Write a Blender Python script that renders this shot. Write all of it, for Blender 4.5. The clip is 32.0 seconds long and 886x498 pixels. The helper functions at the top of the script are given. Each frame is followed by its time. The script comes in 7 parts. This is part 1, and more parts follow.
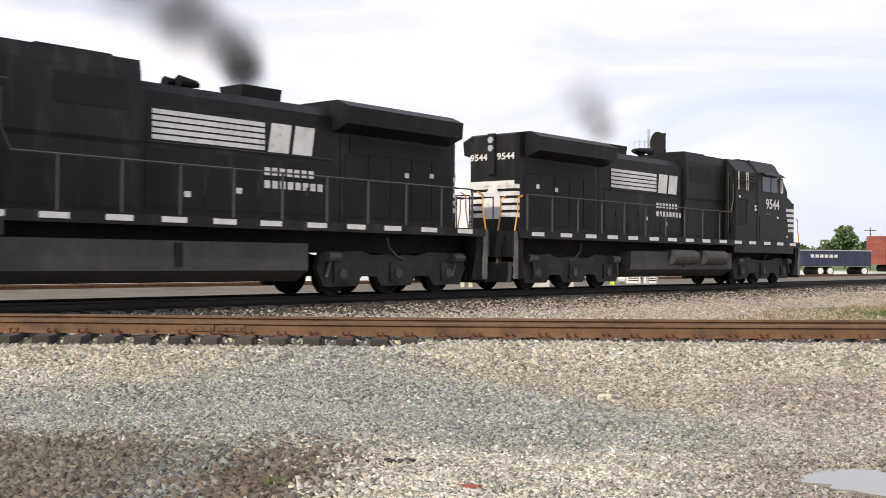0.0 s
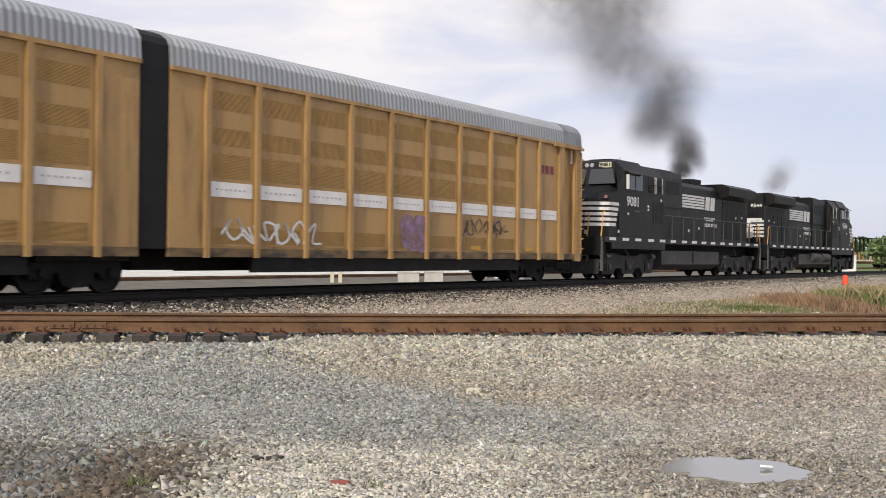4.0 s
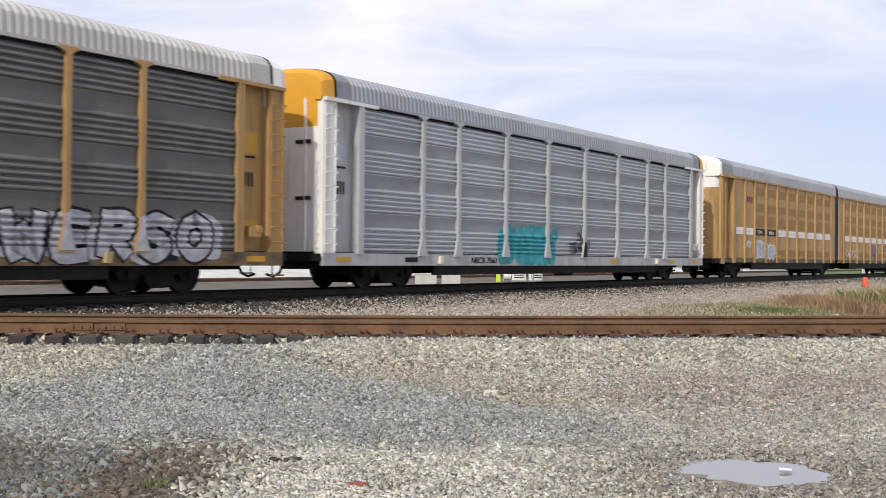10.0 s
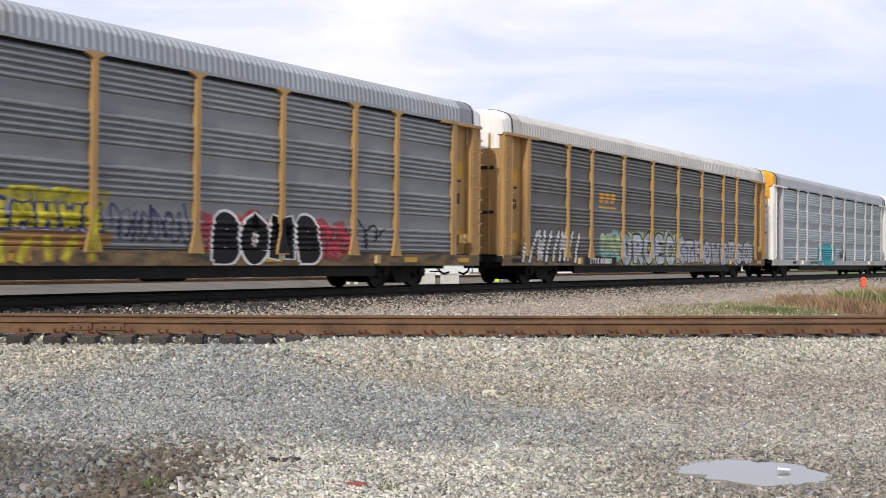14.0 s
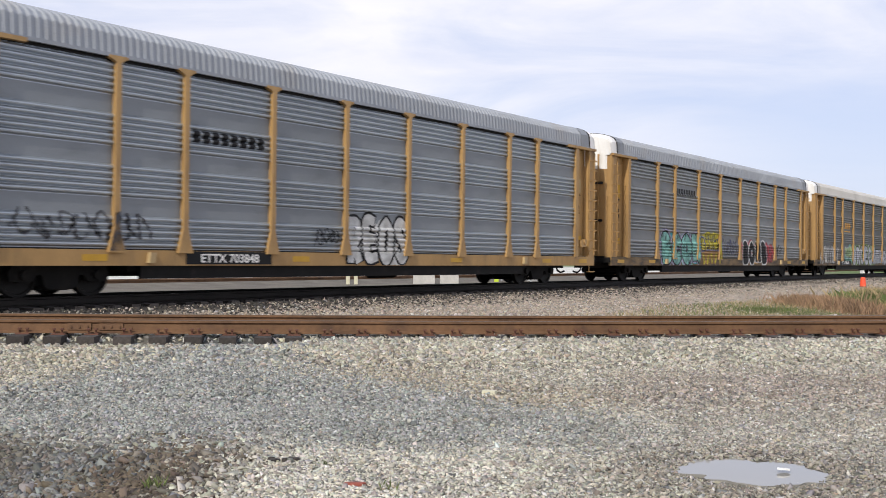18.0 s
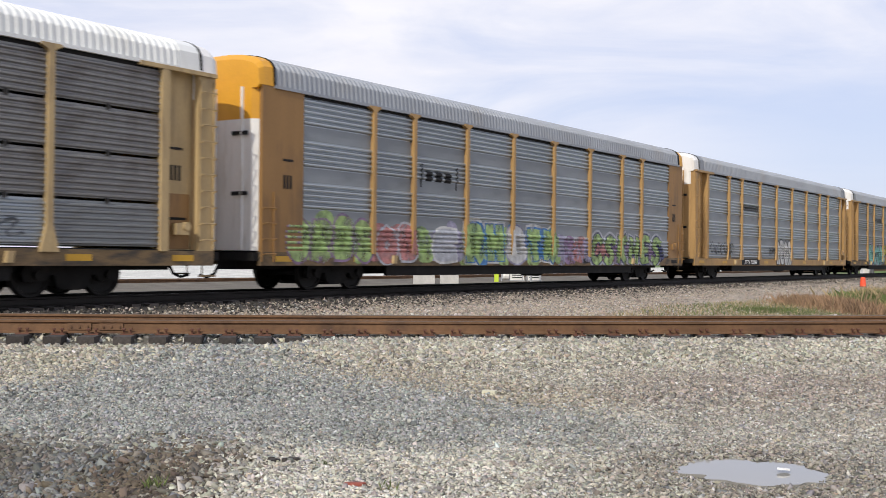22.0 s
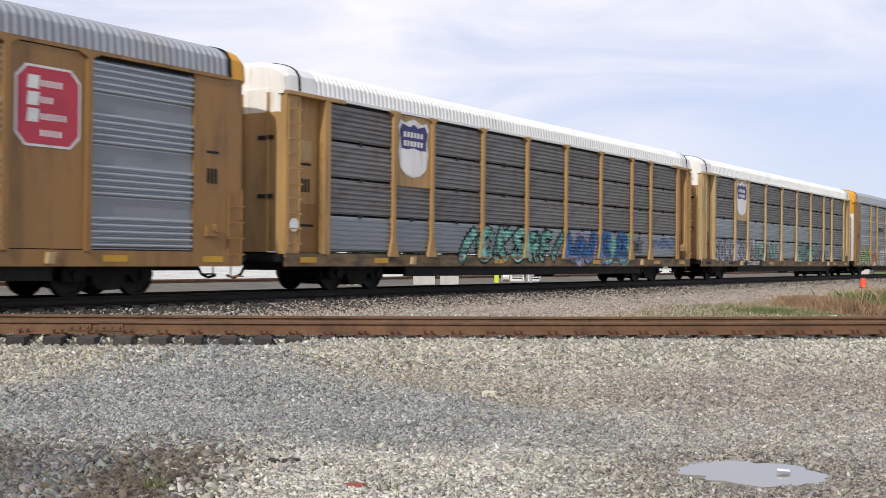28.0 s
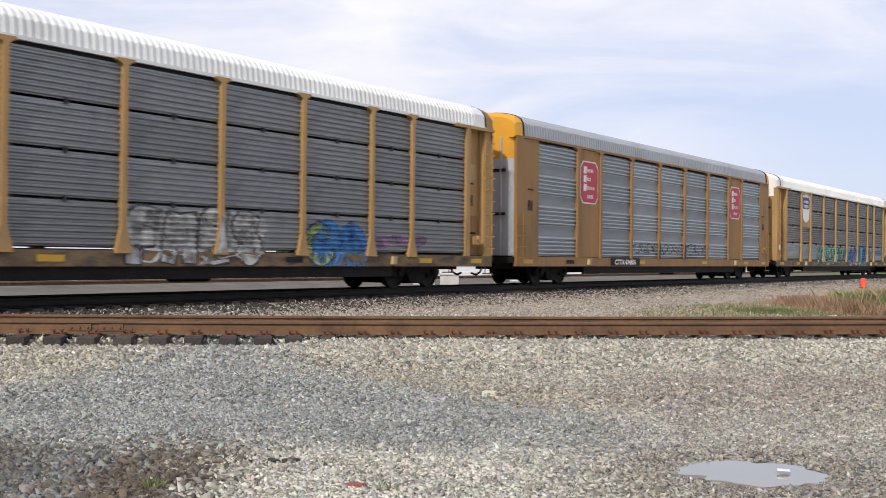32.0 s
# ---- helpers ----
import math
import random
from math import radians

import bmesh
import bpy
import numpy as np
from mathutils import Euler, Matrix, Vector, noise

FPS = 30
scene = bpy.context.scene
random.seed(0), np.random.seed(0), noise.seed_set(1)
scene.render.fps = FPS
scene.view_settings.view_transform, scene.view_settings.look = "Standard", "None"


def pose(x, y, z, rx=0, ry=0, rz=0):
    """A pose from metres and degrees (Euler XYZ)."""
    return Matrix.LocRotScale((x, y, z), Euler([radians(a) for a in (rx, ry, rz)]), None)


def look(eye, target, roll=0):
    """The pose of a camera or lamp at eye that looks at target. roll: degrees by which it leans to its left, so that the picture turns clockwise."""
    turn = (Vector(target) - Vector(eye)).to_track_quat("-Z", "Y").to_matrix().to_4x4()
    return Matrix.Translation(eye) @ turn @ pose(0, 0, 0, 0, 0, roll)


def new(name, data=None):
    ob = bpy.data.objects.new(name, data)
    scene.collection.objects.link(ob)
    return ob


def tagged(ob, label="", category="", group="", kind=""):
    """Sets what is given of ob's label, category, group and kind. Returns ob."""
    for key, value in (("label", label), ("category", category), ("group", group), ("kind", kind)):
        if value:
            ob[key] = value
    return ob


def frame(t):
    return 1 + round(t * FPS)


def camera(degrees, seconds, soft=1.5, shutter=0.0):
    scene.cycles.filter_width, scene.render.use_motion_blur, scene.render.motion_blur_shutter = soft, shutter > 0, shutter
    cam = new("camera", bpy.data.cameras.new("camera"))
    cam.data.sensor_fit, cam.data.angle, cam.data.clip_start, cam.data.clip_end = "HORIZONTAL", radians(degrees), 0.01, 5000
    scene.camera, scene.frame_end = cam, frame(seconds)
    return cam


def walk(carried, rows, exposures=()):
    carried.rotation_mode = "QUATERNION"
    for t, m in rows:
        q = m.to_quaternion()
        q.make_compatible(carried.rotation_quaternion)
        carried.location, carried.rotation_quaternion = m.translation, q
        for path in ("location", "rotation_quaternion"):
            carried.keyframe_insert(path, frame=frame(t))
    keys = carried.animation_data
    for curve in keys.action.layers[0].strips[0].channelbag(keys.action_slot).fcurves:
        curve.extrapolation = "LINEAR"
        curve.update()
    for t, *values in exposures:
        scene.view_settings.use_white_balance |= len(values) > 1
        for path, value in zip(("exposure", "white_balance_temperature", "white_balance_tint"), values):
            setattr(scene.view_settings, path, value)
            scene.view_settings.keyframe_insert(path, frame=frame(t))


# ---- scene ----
EYE = 0.882
cam = camera(44.5, 32.0, soft=0.6, shutter=0.3)


def aim(t, rx, ry, rz):
    return (t, pose(0, 0, EYE, rx, ry, rz))


walk(cam, [
    aim(0.0, 90.595, -0.447, 6.042), aim(0.5, 90.535, -0.505, 3.655), aim(1.0, 90.483, -0.509, 2.012),
    aim(1.5, 90.443, -0.541, 0.534), aim(2.0, 90.407, -0.555, -0.575), aim(2.5, 90.409, -0.560, -0.888),
    aim(3.0, 90.402, -0.550, -1.022), aim(3.5, 90.402, -0.550, -0.948), aim(5.5, 90.401, -0.534, -0.452),
    aim(6.0, 90.429, -0.525, -0.367), aim(6.5, 90.459, -0.525, -0.277), aim(7.0, 90.487, -0.518, 0.041),
    aim(7.5, 90.488, -0.518, 0.181), aim(8.0, 90.491, -0.524, 0.217), aim(9.0, 90.492, -0.526, 0.148),
    aim(10.0, 90.493, -0.533, 0.087), aim(12.0, 90.492, -0.533, 0.043), aim(17.0, 90.493, -0.539, -0.005),
    aim(23.0, 90.493, -0.539, -0.005), aim(23.5, 90.537, -0.550, -0.002), aim(32.0, 90.537, -0.550, -0.002)],
    exposures=[(0.0, 0.22, 6950, 10), (1.0, 0.17, 6950, 11), (3.0, 0.06, 6950, 11), (6.0, -0.12, 6800, 10), (9.0, 0.01, 6550, 10), (12.0, 0.07, 6530, 10), (14.0, 0.09, 6520, 10), (17.0, 0.06, 6510, 10), (20.5, 0.0, 6500, 10), (32.0, 0.01, 6500, 10)])

# ---------------------------------------------------------------- light
SUN_ELEV, SUN_AZ = 38.0, math.atan2(-0.953, -0.425)
world = bpy.data.worlds.new("sky")
scene.world = world
world.use_nodes = True


def sky_nodes():
    nt = world.node_tree
    nt.nodes.clear()
    out = nt.nodes.new("ShaderNodeOutputWorld")
    bg = nt.nodes.new("ShaderNodeBackground")
    sky = nt.nodes.new("ShaderNodeTexSky")
    sky.sky_type, sky.sun_disc = "NISHITA", False
    sky.sun_elevation = radians(SUN_ELEV)
    sky.sun_rotation = math.pi / 2 - SUN_AZ
    sky.dust_density, sky.air_density, sky.ozone_density = 1.0, 1.0, 1.5
    bg.inputs["Strength"].default_value = 0.10
    co = nt.nodes.new("ShaderNodeTexCoord")
    ln = nt.links.new

    def clouds(scale, loc, size, rough, lo, hi):
        mp = nt.nodes.new("ShaderNodeMapping")
        mp.inputs["Scale"].default_value, mp.inputs["Location"].default_value = scale, loc
        nz = nt.nodes.new("ShaderNodeTexNoise")
        nz.inputs["Scale"].default_value, nz.inputs["Detail"].default_value = size, 9.0
        nz.inputs["Roughness"].default_value, nz.inputs["Distortion"].default_value = rough, 0.6
        r = nt.nodes.new("ShaderNodeMapRange")
        r.inputs["From Min"].default_value, r.inputs["From Max"].default_value = lo, hi
        ln(co.outputs["Generated"], mp.inputs["Vector"])
        ln(mp.outputs["Vector"], nz.inputs["Vector"])
        ln(nz.outputs["Fac"], r.inputs["Value"])
        return r.outputs["Result"]
    # a broken veil, thick low down and thin overhead
    veil = clouds((2.0, 2.0, 9.0), (0.35, 0.1, 0.62), 1.5, 0.55, 0.27, 0.60)
    tone = clouds((3.2, 3.2, 16.0), (1.3, 0.2, 0.1), 1.8, 0.6, 0.30, 0.70)
    sep = nt.nodes.new("ShaderNodeSeparateXYZ")
    ln(co.outputs["Generated"], sep.inputs[0])
    thin = nt.nodes.new("ShaderNodeMapRange")
    thin.inputs["From Min"].default_value, thin.inputs["From Max"].default_value = 0.25, 0.8
    thin.inputs["To Min"].default_value, thin.inputs["To Max"].default_value = 1.0, 0.35
    ln(sep.outputs["Z"], thin.inputs["Value"])
    cover = nt.nodes.new("ShaderNodeMath")
    cover.operation = "MULTIPLY"
    ln(veil, cover.inputs[0]), ln(thin.outputs["Result"], cover.inputs[1])
    # the veil opens to pale blue low in the east
    def ramp(src, a, b, lo, hi):
        r = nt.nodes.new("ShaderNodeMapRange")
        r.interpolation_type = "SMOOTHSTEP"
        for key, v in (("From Min", a), ("From Max", b), ("To Min", lo), ("To Max", hi)):
            r.inputs[key].default_value = v
        ln(src, r.inputs["Value"])
        return r.outputs["Result"]
    gap, clear, cover2 = (nt.nodes.new("ShaderNodeMath") for _ in range(3))
    gap.operation, clear.operation, cover2.operation = "MULTIPLY", "SUBTRACT", "MULTIPLY"
    ln(ramp(sep.outputs["X"], 0.0, 0.36, 0.0, 0.8), gap.inputs[0]), ln(ramp(sep.outputs["Z"], 0.21, 0.13, 0.0, 1.0), gap.inputs[1])
    clear.inputs[0].default_value = 1.0
    ln(gap.outputs[0], clear.inputs[1])
    ln(cover.outputs[0], cover2.inputs[0]), ln(clear.outputs[0], cover2.inputs[1])
    cover = cover2
    white = nt.nodes.new("ShaderNodeMix")
    white.data_type = "RGBA"
    white.inputs["A"].default_value, white.inputs["B"].default_value = (8.9, 8.95, 9.9, 1), (9.9, 9.8, 10.3, 1)
    ln(tone, white.inputs["Factor"])
    haze = nt.nodes.new("ShaderNodeMix")
    haze.data_type = "RGBA"
    haze.inputs["Factor"].default_value, haze.inputs["B"].default_value = 0.66, (6.8, 7.5, 10.4, 1)
    ln(sky.outputs["Color"], haze.inputs["A"])
    mix = nt.nodes.new("ShaderNodeMix")
    mix.data_type = "RGBA"
    ln(cover.outputs[0], mix.inputs["Factor"])
    ln(haze.outputs["Result"], mix.inputs["A"])
    ln(white.outputs["Result"], mix.inputs["B"])
    ln(mix.outputs["Result"], bg.inputs["Color"])
    ln(bg.outputs["Background"], out.inputs["Surface"])


sky_nodes()
sun = new("sun", bpy.data.lights.new("sun", "SUN"))
sun.data.energy, sun.data.angle, sun.data.color = 3.2, radians(0.8), (1.0, 0.94, 0.84)
sun.matrix_world = look((math.cos(SUN_AZ) * 50, math.sin(SUN_AZ) * 50, 50 * 1.28 * math.tan(radians(SUN_ELEV)) / 1.28), (0, 0, 0))

# ---------------------------------------------------------------- the line of the train
PSI = 0.97
CP, SP = math.cos(PSI), math.sin(PSI)
SIDE_Y = 33.118            # where the near side of the train crosses the view axis
HALF = 1.55                # from the track's centre to the near side of the cars
KNOTS = [(0, -172.1), (3, -144.6), (6.5, -112.28), (8.5, -93.5), (10.5, -74.7), (12.5, -55.75), (14.5, -36.78), (16.5, -18.31),
         (18.5, 0.0), (20.5, 18.65), (22.5, 37.72), (25, 62.08), (28, 91.12), (30, 110.93), (32, 131.18)]


def rolled(t):
    """Metres that the train has rolled, by t seconds, past its place at 18.5 s."""
    ts, ss = [k[0] for k in KNOTS], [k[1] for k in KNOTS]
    ms = np.gradient(ss, ts)
    i = min(max(int(np.searchsorted(ts, t)) - 1, 0), len(ts) - 2)
    w = ts[i + 1] - ts[i]
    u = (t - ts[i]) / w
    return ((2 * u**3 - 3 * u**2 + 1) * ss[i] + (u**3 - 2 * u**2 + u) * w * ms[i]
            + (3 * u**2 - 2 * u**3) * ss[i + 1] + (u**3 - u**2) * w * ms[i + 1])


def on_track(s, lat=HALF, z=0.0):
    """A place by metres along the train's line, metres behind its near side, and height over the rail."""
    return Vector((s * CP - lat * SP, SIDE_Y + s * SP + lat * CP, z))


def to_track(x, y):
    return x * CP + (y - SIDE_Y) * SP, -x * SP + (y - SIDE_Y) * CP


FG_Y, FG_SLOPE = 15.6, 0.125          # the near rail of the crossing track
FG_N = math.hypot(1, FG_SLOPE)


def to_fg(x, y):
    return (x + FG_SLOPE * (y - FG_Y)) / FG_N, (-FG_SLOPE * x + y - FG_Y) / FG_N


def on_fg(a, u, z=0.0):
    return Vector(((a - FG_SLOPE * u) / FG_N, FG_Y + (FG_SLOPE * a + u) / FG_N, z))


# ---------------------------------------------------------------- materials
def material(name, color, rough=0.7, metal=0.0, var=0.25, scale=1.5, grime=None, grime_amount=0.0, streak=(1, 1, 1),
             bump=0.0, bump_scale=40.0, fine=25.0, rand=0.0, attribute=False, island=0.0, spec=0.5, worn=0.0):
    m = bpy.data.materials.new(name)
    m.use_nodes = True
    nt = m.node_tree
    b = nt.nodes["Principled BSDF"]
    ln = nt.links.new
    b.inputs["Roughness"].default_value, b.inputs["Metallic"].default_value = rough, metal
    b.inputs["Specular IOR Level"].default_value = spec
    co = nt.nodes.new("ShaderNodeTexCoord")
    mp = nt.nodes.new("ShaderNodeMapping")
    mp.inputs["Scale"].default_value = streak
    ln(co.outputs["Object"], mp.inputs["Vector"])

    def noise_node(sc, detail=6.0):
        n = nt.nodes.new("ShaderNodeTexNoise")
        n.inputs["Scale"].default_value, n.inputs["Detail"].default_value = sc, detail
        ln(mp.outputs["Vector"], n.inputs["Vector"])
        return n

    def scaled(src, amount):
        r = nt.nodes.new("ShaderNodeMapRange")
        r.inputs["From Min"].default_value, r.inputs["From Max"].default_value = 0.25, 0.75
        r.inputs["To Min"].default_value, r.inputs["To Max"].default_value = 1 - amount, 1 + amount
        ln(src, r.inputs["Value"])
        return r.outputs["Result"]

    def times(a, bsock):
        n = nt.nodes.new("ShaderNodeMath")
        n.operation = "MULTIPLY"
        ln(a, n.inputs[0]), ln(bsock, n.inputs[1])
        return n.outputs[0]
    big, small = noise_node(scale), noise_node(fine, 4.0)
    f = times(scaled(big.outputs["Fac"], var), scaled(small.outputs["Fac"], var * 0.6))
    if rand:
        info = nt.nodes.new("ShaderNodeObjectInfo")
        r = nt.nodes.new("ShaderNodeMapRange")
        r.inputs["To Min"].default_value, r.inputs["To Max"].default_value = 1 - rand, 1 + rand
        ln(info.outputs["Random"], r.inputs["Value"])
        f = times(f, r.outputs["Result"])
    if island:
        info = nt.nodes.new("ShaderNodeNewGeometry")
        r = nt.nodes.new("ShaderNodeMapRange")
        r.inputs["To Min"].default_value, r.inputs["To Max"].default_value = 1 - island, 1 + island
        ln(info.outputs["Random Per Island"], r.inputs["Value"])
        f = times(f, r.outputs["Result"])
    if attribute:
        src = nt.nodes.new("ShaderNodeAttribute")
        src.attribute_name = "tint"
        col = src.outputs["Color"]
    else:
        src = nt.nodes.new("ShaderNodeRGB")
        src.outputs[0].default_value = (*color, 1)
        col = src.outputs[0]
    if grime:
        gr = nt.nodes.new("ShaderNodeMix")
        gr.data_type = "RGBA"
        gr.inputs["B"].default_value = (*grime, 1)
        gn = noise_node(scale * 2.3, 8.0)
        rp = nt.nodes.new("ShaderNodeMapRange")
        rp.inputs["From Min"].default_value = 0.62 - 0.25 * grime_amount
        rp.inputs["From Max"].default_value = 0.85 - 0.25 * grime_amount
        rp.inputs["To Max"].default_value = min(1.0, 0.4 + grime_amount)
        ln(gn.outputs["Fac"], rp.inputs["Value"])
        ln(rp.outputs["Result"], gr.inputs["Factor"])
        ln(col, gr.inputs["A"])
        col = gr.outputs["Result"]
    if worn:
        # thin sprayed paint: the sheet shows through in patches
        wn, wr = noise_node(3.2, 8.0), nt.nodes.new("ShaderNodeMapRange")
        wr.inputs["From Min"].default_value, wr.inputs["From Max"].default_value = 0.34, 0.62
        wr.inputs["To Min"].default_value, wr.inputs["To Max"].default_value = 1.0 - worn, 0.97
        ln(wn.outputs["Fac"], wr.inputs["Value"])
        ln(wr.outputs["Result"], b.inputs["Alpha"])
    sc = nt.nodes.new("ShaderNodeVectorMath")
    sc.operation = "SCALE"
    ln(col, sc.inputs[0]), ln(f, sc.inputs["Scale"])
    ln(sc.outputs["Vector"], b.inputs["Base Color"])
    if bump:
        bn = noise_node(bump_scale, 5.0)
        bp = nt.nodes.new("ShaderNodeBump")
        bp.inputs["Strength"].default_value, bp.inputs["Distance"].default_value = bump, 0.02
        ln(bn.outputs["Fac"], bp.inputs["Height"])
        ln(bp.outputs["Normal"], b.inputs["Normal"])
    return m


def glass(name, color=(0.05, 0.052, 0.055)):
    m = bpy.data.materials.new(name)
    m.use_nodes = True
    b = m.node_tree.nodes["Principled BSDF"]
    b.inputs["Base Color"].default_value, b.inputs["Roughness"].default_value = (*color, 1), 0.06
    return m


M = {}
M["ground"] = material("gravel_ground", (0.3, 0.29, 0.26), 0.95, var=0.35, scale=0.8, fine=18, attribute=True, bump=0.6, bump_scale=30)
M["stone"] = material("crushed_stone", (0.3, 0.3, 0.3), 0.85, var=0.18, scale=2, fine=60, attribute=True, island=0.12)
M["rust_rail"] = material("rusty_rail_steel", (0.165, 0.088, 0.043), 0.75, 0.2, var=0.3, scale=1.2, fine=14, grime=(0.06, 0.035, 0.025), grime_amount=0.4, bump=0.2)
M["rail_head"] = material("worn_rail_head", (0.14, 0.098, 0.07), 0.5, 0.5, var=0.2, scale=3, streak=(0.3, 1, 1))
M["dark_rail"] = material("near_black_rail", (0.02, 0.017, 0.015), 0.6, 0.1, var=0.3, scale=2, spec=0.2)
M["tie"] = material("creosoted_tie_wood", (0.055, 0.047, 0.042), 0.9, var=0.35, scale=3, streak=(6, 1, 6), rand=0.3, bump=0.4)
M["spike"] = material("rusty_spike_iron", (0.12, 0.05, 0.03), 0.8, var=0.3)
M["yellow"] = material("weathered_railcar_yellow", (0.385, 0.235, 0.09), 0.55, var=0.2, scale=0.6, grime=(0.18, 0.105, 0.045), grime_amount=0.42, streak=(2.2, 2.2, 0.45))
M["yellow_dull"] = material("faded_railcar_yellow", (0.37, 0.222, 0.082), 0.6, var=0.16, scale=0.6, grime=(0.17, 0.11, 0.05), grime_amount=0.35, streak=(2.2, 2.2, 0.45))
M["brown_yellow"] = material("rust_stained_yellow_paint", (0.26, 0.14, 0.045), 0.6, var=0.16, scale=0.6, grime=(0.13, 0.075, 0.035), grime_amount=0.4, streak=(2.2, 2.2, 0.45))
M["pale_yellow"] = material("chalky_pale_yellow_paint", (0.42, 0.305, 0.15), 0.65, var=0.18, scale=0.8, grime=(0.2, 0.14, 0.08), grime_amount=0.35, streak=(2.2, 2.2, 0.5))
M["sill_grime"] = material("grimy_yellow_sill", (0.165, 0.108, 0.05), 0.7, var=0.3, scale=0.9, grime=(0.05, 0.04, 0.03), grime_amount=0.75, streak=(0.8, 1, 2.5), bump=0.15)
M["vent"] = material("vent_screen_shade", (0.29, 0.17, 0.052), 0.7, var=0.2, scale=2)
M["galv"] = material("galvanised_panel", (0.345, 0.375, 0.402), 0.30, 0.68, var=0.12, scale=0.5, grime=(0.28, 0.29, 0.30), grime_amount=0.3, streak=(0.8, 0.8, 2.5), rand=0.08)
M["galv_mid"] = material("greyed_galvanised_panel", (0.43, 0.46, 0.49), 0.32, 0.6, var=0.12, scale=0.5, grime=(0.33, 0.34, 0.35), grime_amount=0.3, streak=(0.8, 0.8, 2.5), rand=0.08)
M["galv_dull"] = material("dulled_galvanised_panel", (0.25, 0.262, 0.268), 0.42, 0.45, var=0.16, scale=0.5, grime=(0.165, 0.16, 0.155), grime_amount=0.45, streak=(0.8, 0.8, 2.5), rand=0.1)
M["galv_dark"] = material("soot_dark_galvanised_panel", (0.21, 0.207, 0.203), 0.48, 0.35, var=0.2, scale=0.5, grime=(0.10, 0.085, 0.075), grime_amount=0.5, streak=(0.8, 0.8, 2.5), rand=0.1)
M["galv_soot"] = material("sooty_brown_galvanised_panel", (0.15, 0.149, 0.146), 0.48, 0.35, var=0.2, scale=0.5, grime=(0.085, 0.078, 0.07), grime_amount=0.5, streak=(0.8, 0.8, 2.5), rand=0.1)
# a darker, duller tone of each side sheet for its flat bands
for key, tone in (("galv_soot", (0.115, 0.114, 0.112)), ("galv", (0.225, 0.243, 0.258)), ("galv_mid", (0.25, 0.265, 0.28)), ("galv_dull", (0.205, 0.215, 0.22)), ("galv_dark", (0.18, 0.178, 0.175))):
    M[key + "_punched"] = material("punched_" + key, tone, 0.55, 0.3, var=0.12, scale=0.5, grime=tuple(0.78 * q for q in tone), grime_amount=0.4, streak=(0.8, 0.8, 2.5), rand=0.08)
M["roof"] = material("galvanised_roof_sheet", (0.28, 0.30, 0.33), 0.6, 0.1, var=0.14, scale=0.35, grime=(0.28, 0.27, 0.26), grime_amount=0.35)
M["flashing"] = material("plain_dull_flashing_sheet", (0.235, 0.25, 0.27), 0.55, 0.2, var=0.14, scale=0.6, grime=(0.14, 0.13, 0.12), grime_amount=0.35)
M["roof_pale"] = material("pale_weathered_roof_sheet", (0.44, 0.43, 0.41), 0.6, 0.05, var=0.14, scale=0.35, grime=(0.34, 0.32, 0.29), grime_amount=0.35)
M["roof_white"] = material("white_coated_roof_sheet", (0.70, 0.71, 0.69), 0.6, var=0.08, scale=0.35, grime=(0.5, 0.48, 0.42), grime_amount=0.2)
M["white"] = material("weathered_white_paint", (0.74, 0.73, 0.70), 0.5, var=0.1, scale=1.0, grime=(0.45, 0.40, 0.32), grime_amount=0.25, streak=(2, 2, 0.4))
M["grey_paint"] = material("pale_grey_paint", (0.40, 0.405, 0.415), 0.5, 0.1, var=0.12, scale=0.8, grime=(0.25, 0.22, 0.2), grime_amount=0.35, streak=(2, 2, 0.5))
M["orange"] = material("bright_orange_yellow_paint", (0.62, 0.30, 0.02), 0.5, var=0.1, scale=1.0)
M["under"] = material("grimy_black_underframe", (0.012, 0.0115, 0.011), 0.75, 0.1, var=0.35, scale=1.5, grime=(0.03, 0.026, 0.022), grime_amount=0.25, spec=0.2)
M["wheel"] = material("dark_wheel_steel", (0.013, 0.012, 0.011), 0.6, 0.1, var=0.3, scale=3, spec=0.2)
M["loco"] = material("locomotive_black_paint", (0.0085, 0.0085, 0.009), 0.5, var=0.35, scale=0.7, grime=(0.03, 0.028, 0.026), grime_amount=0.4, streak=(1.6, 1.6, 0.5), spec=0.24, rand=0.3)
M["loco_grey"] = material("sooty_grey_running_gear", (0.03, 0.029, 0.028), 0.7, var=0.35, scale=1.5, grime=(0.065, 0.058, 0.05), grime_amount=0.35, spec=0.25)
M["stanchion"] = material("dusty_grey_handrail_paint", (0.048, 0.048, 0.048), 0.6, var=0.2, scale=2)
M["stripe"] = material("white_stripe_paint", (0.66, 0.66, 0.64), 0.5, var=0.12, scale=2, grime=(0.3, 0.29, 0.27), grime_amount=0.3)
M["step_grey"] = material("dusty_grey_step_plate", (0.13, 0.125, 0.115), 0.7, var=0.3, scale=3, grime=(0.06, 0.055, 0.05), grime_amount=0.3)
M["tank_grey"] = material("dusty_grey_tank_plate", (0.038, 0.037, 0.036), 0.65, var=0.3, scale=1.2, grime=(0.07, 0.064, 0.056), grime_amount=0.4, streak=(1, 1, 0.6))
M["handhold"] = material("weathered_pale_handhold_paint", (0.4, 0.4, 0.38), 0.6, var=0.15, scale=3)
M["amber"] = material("safety_orange_handrail", (0.62, 0.30, 0.05), 0.5, var=0.15, scale=3)
M["glass"] = glass("dark_cab_glass")
M["black"] = material("flat_black_paint", (0.012, 0.012, 0.013), 0.6, var=0.2, spec=0.2)
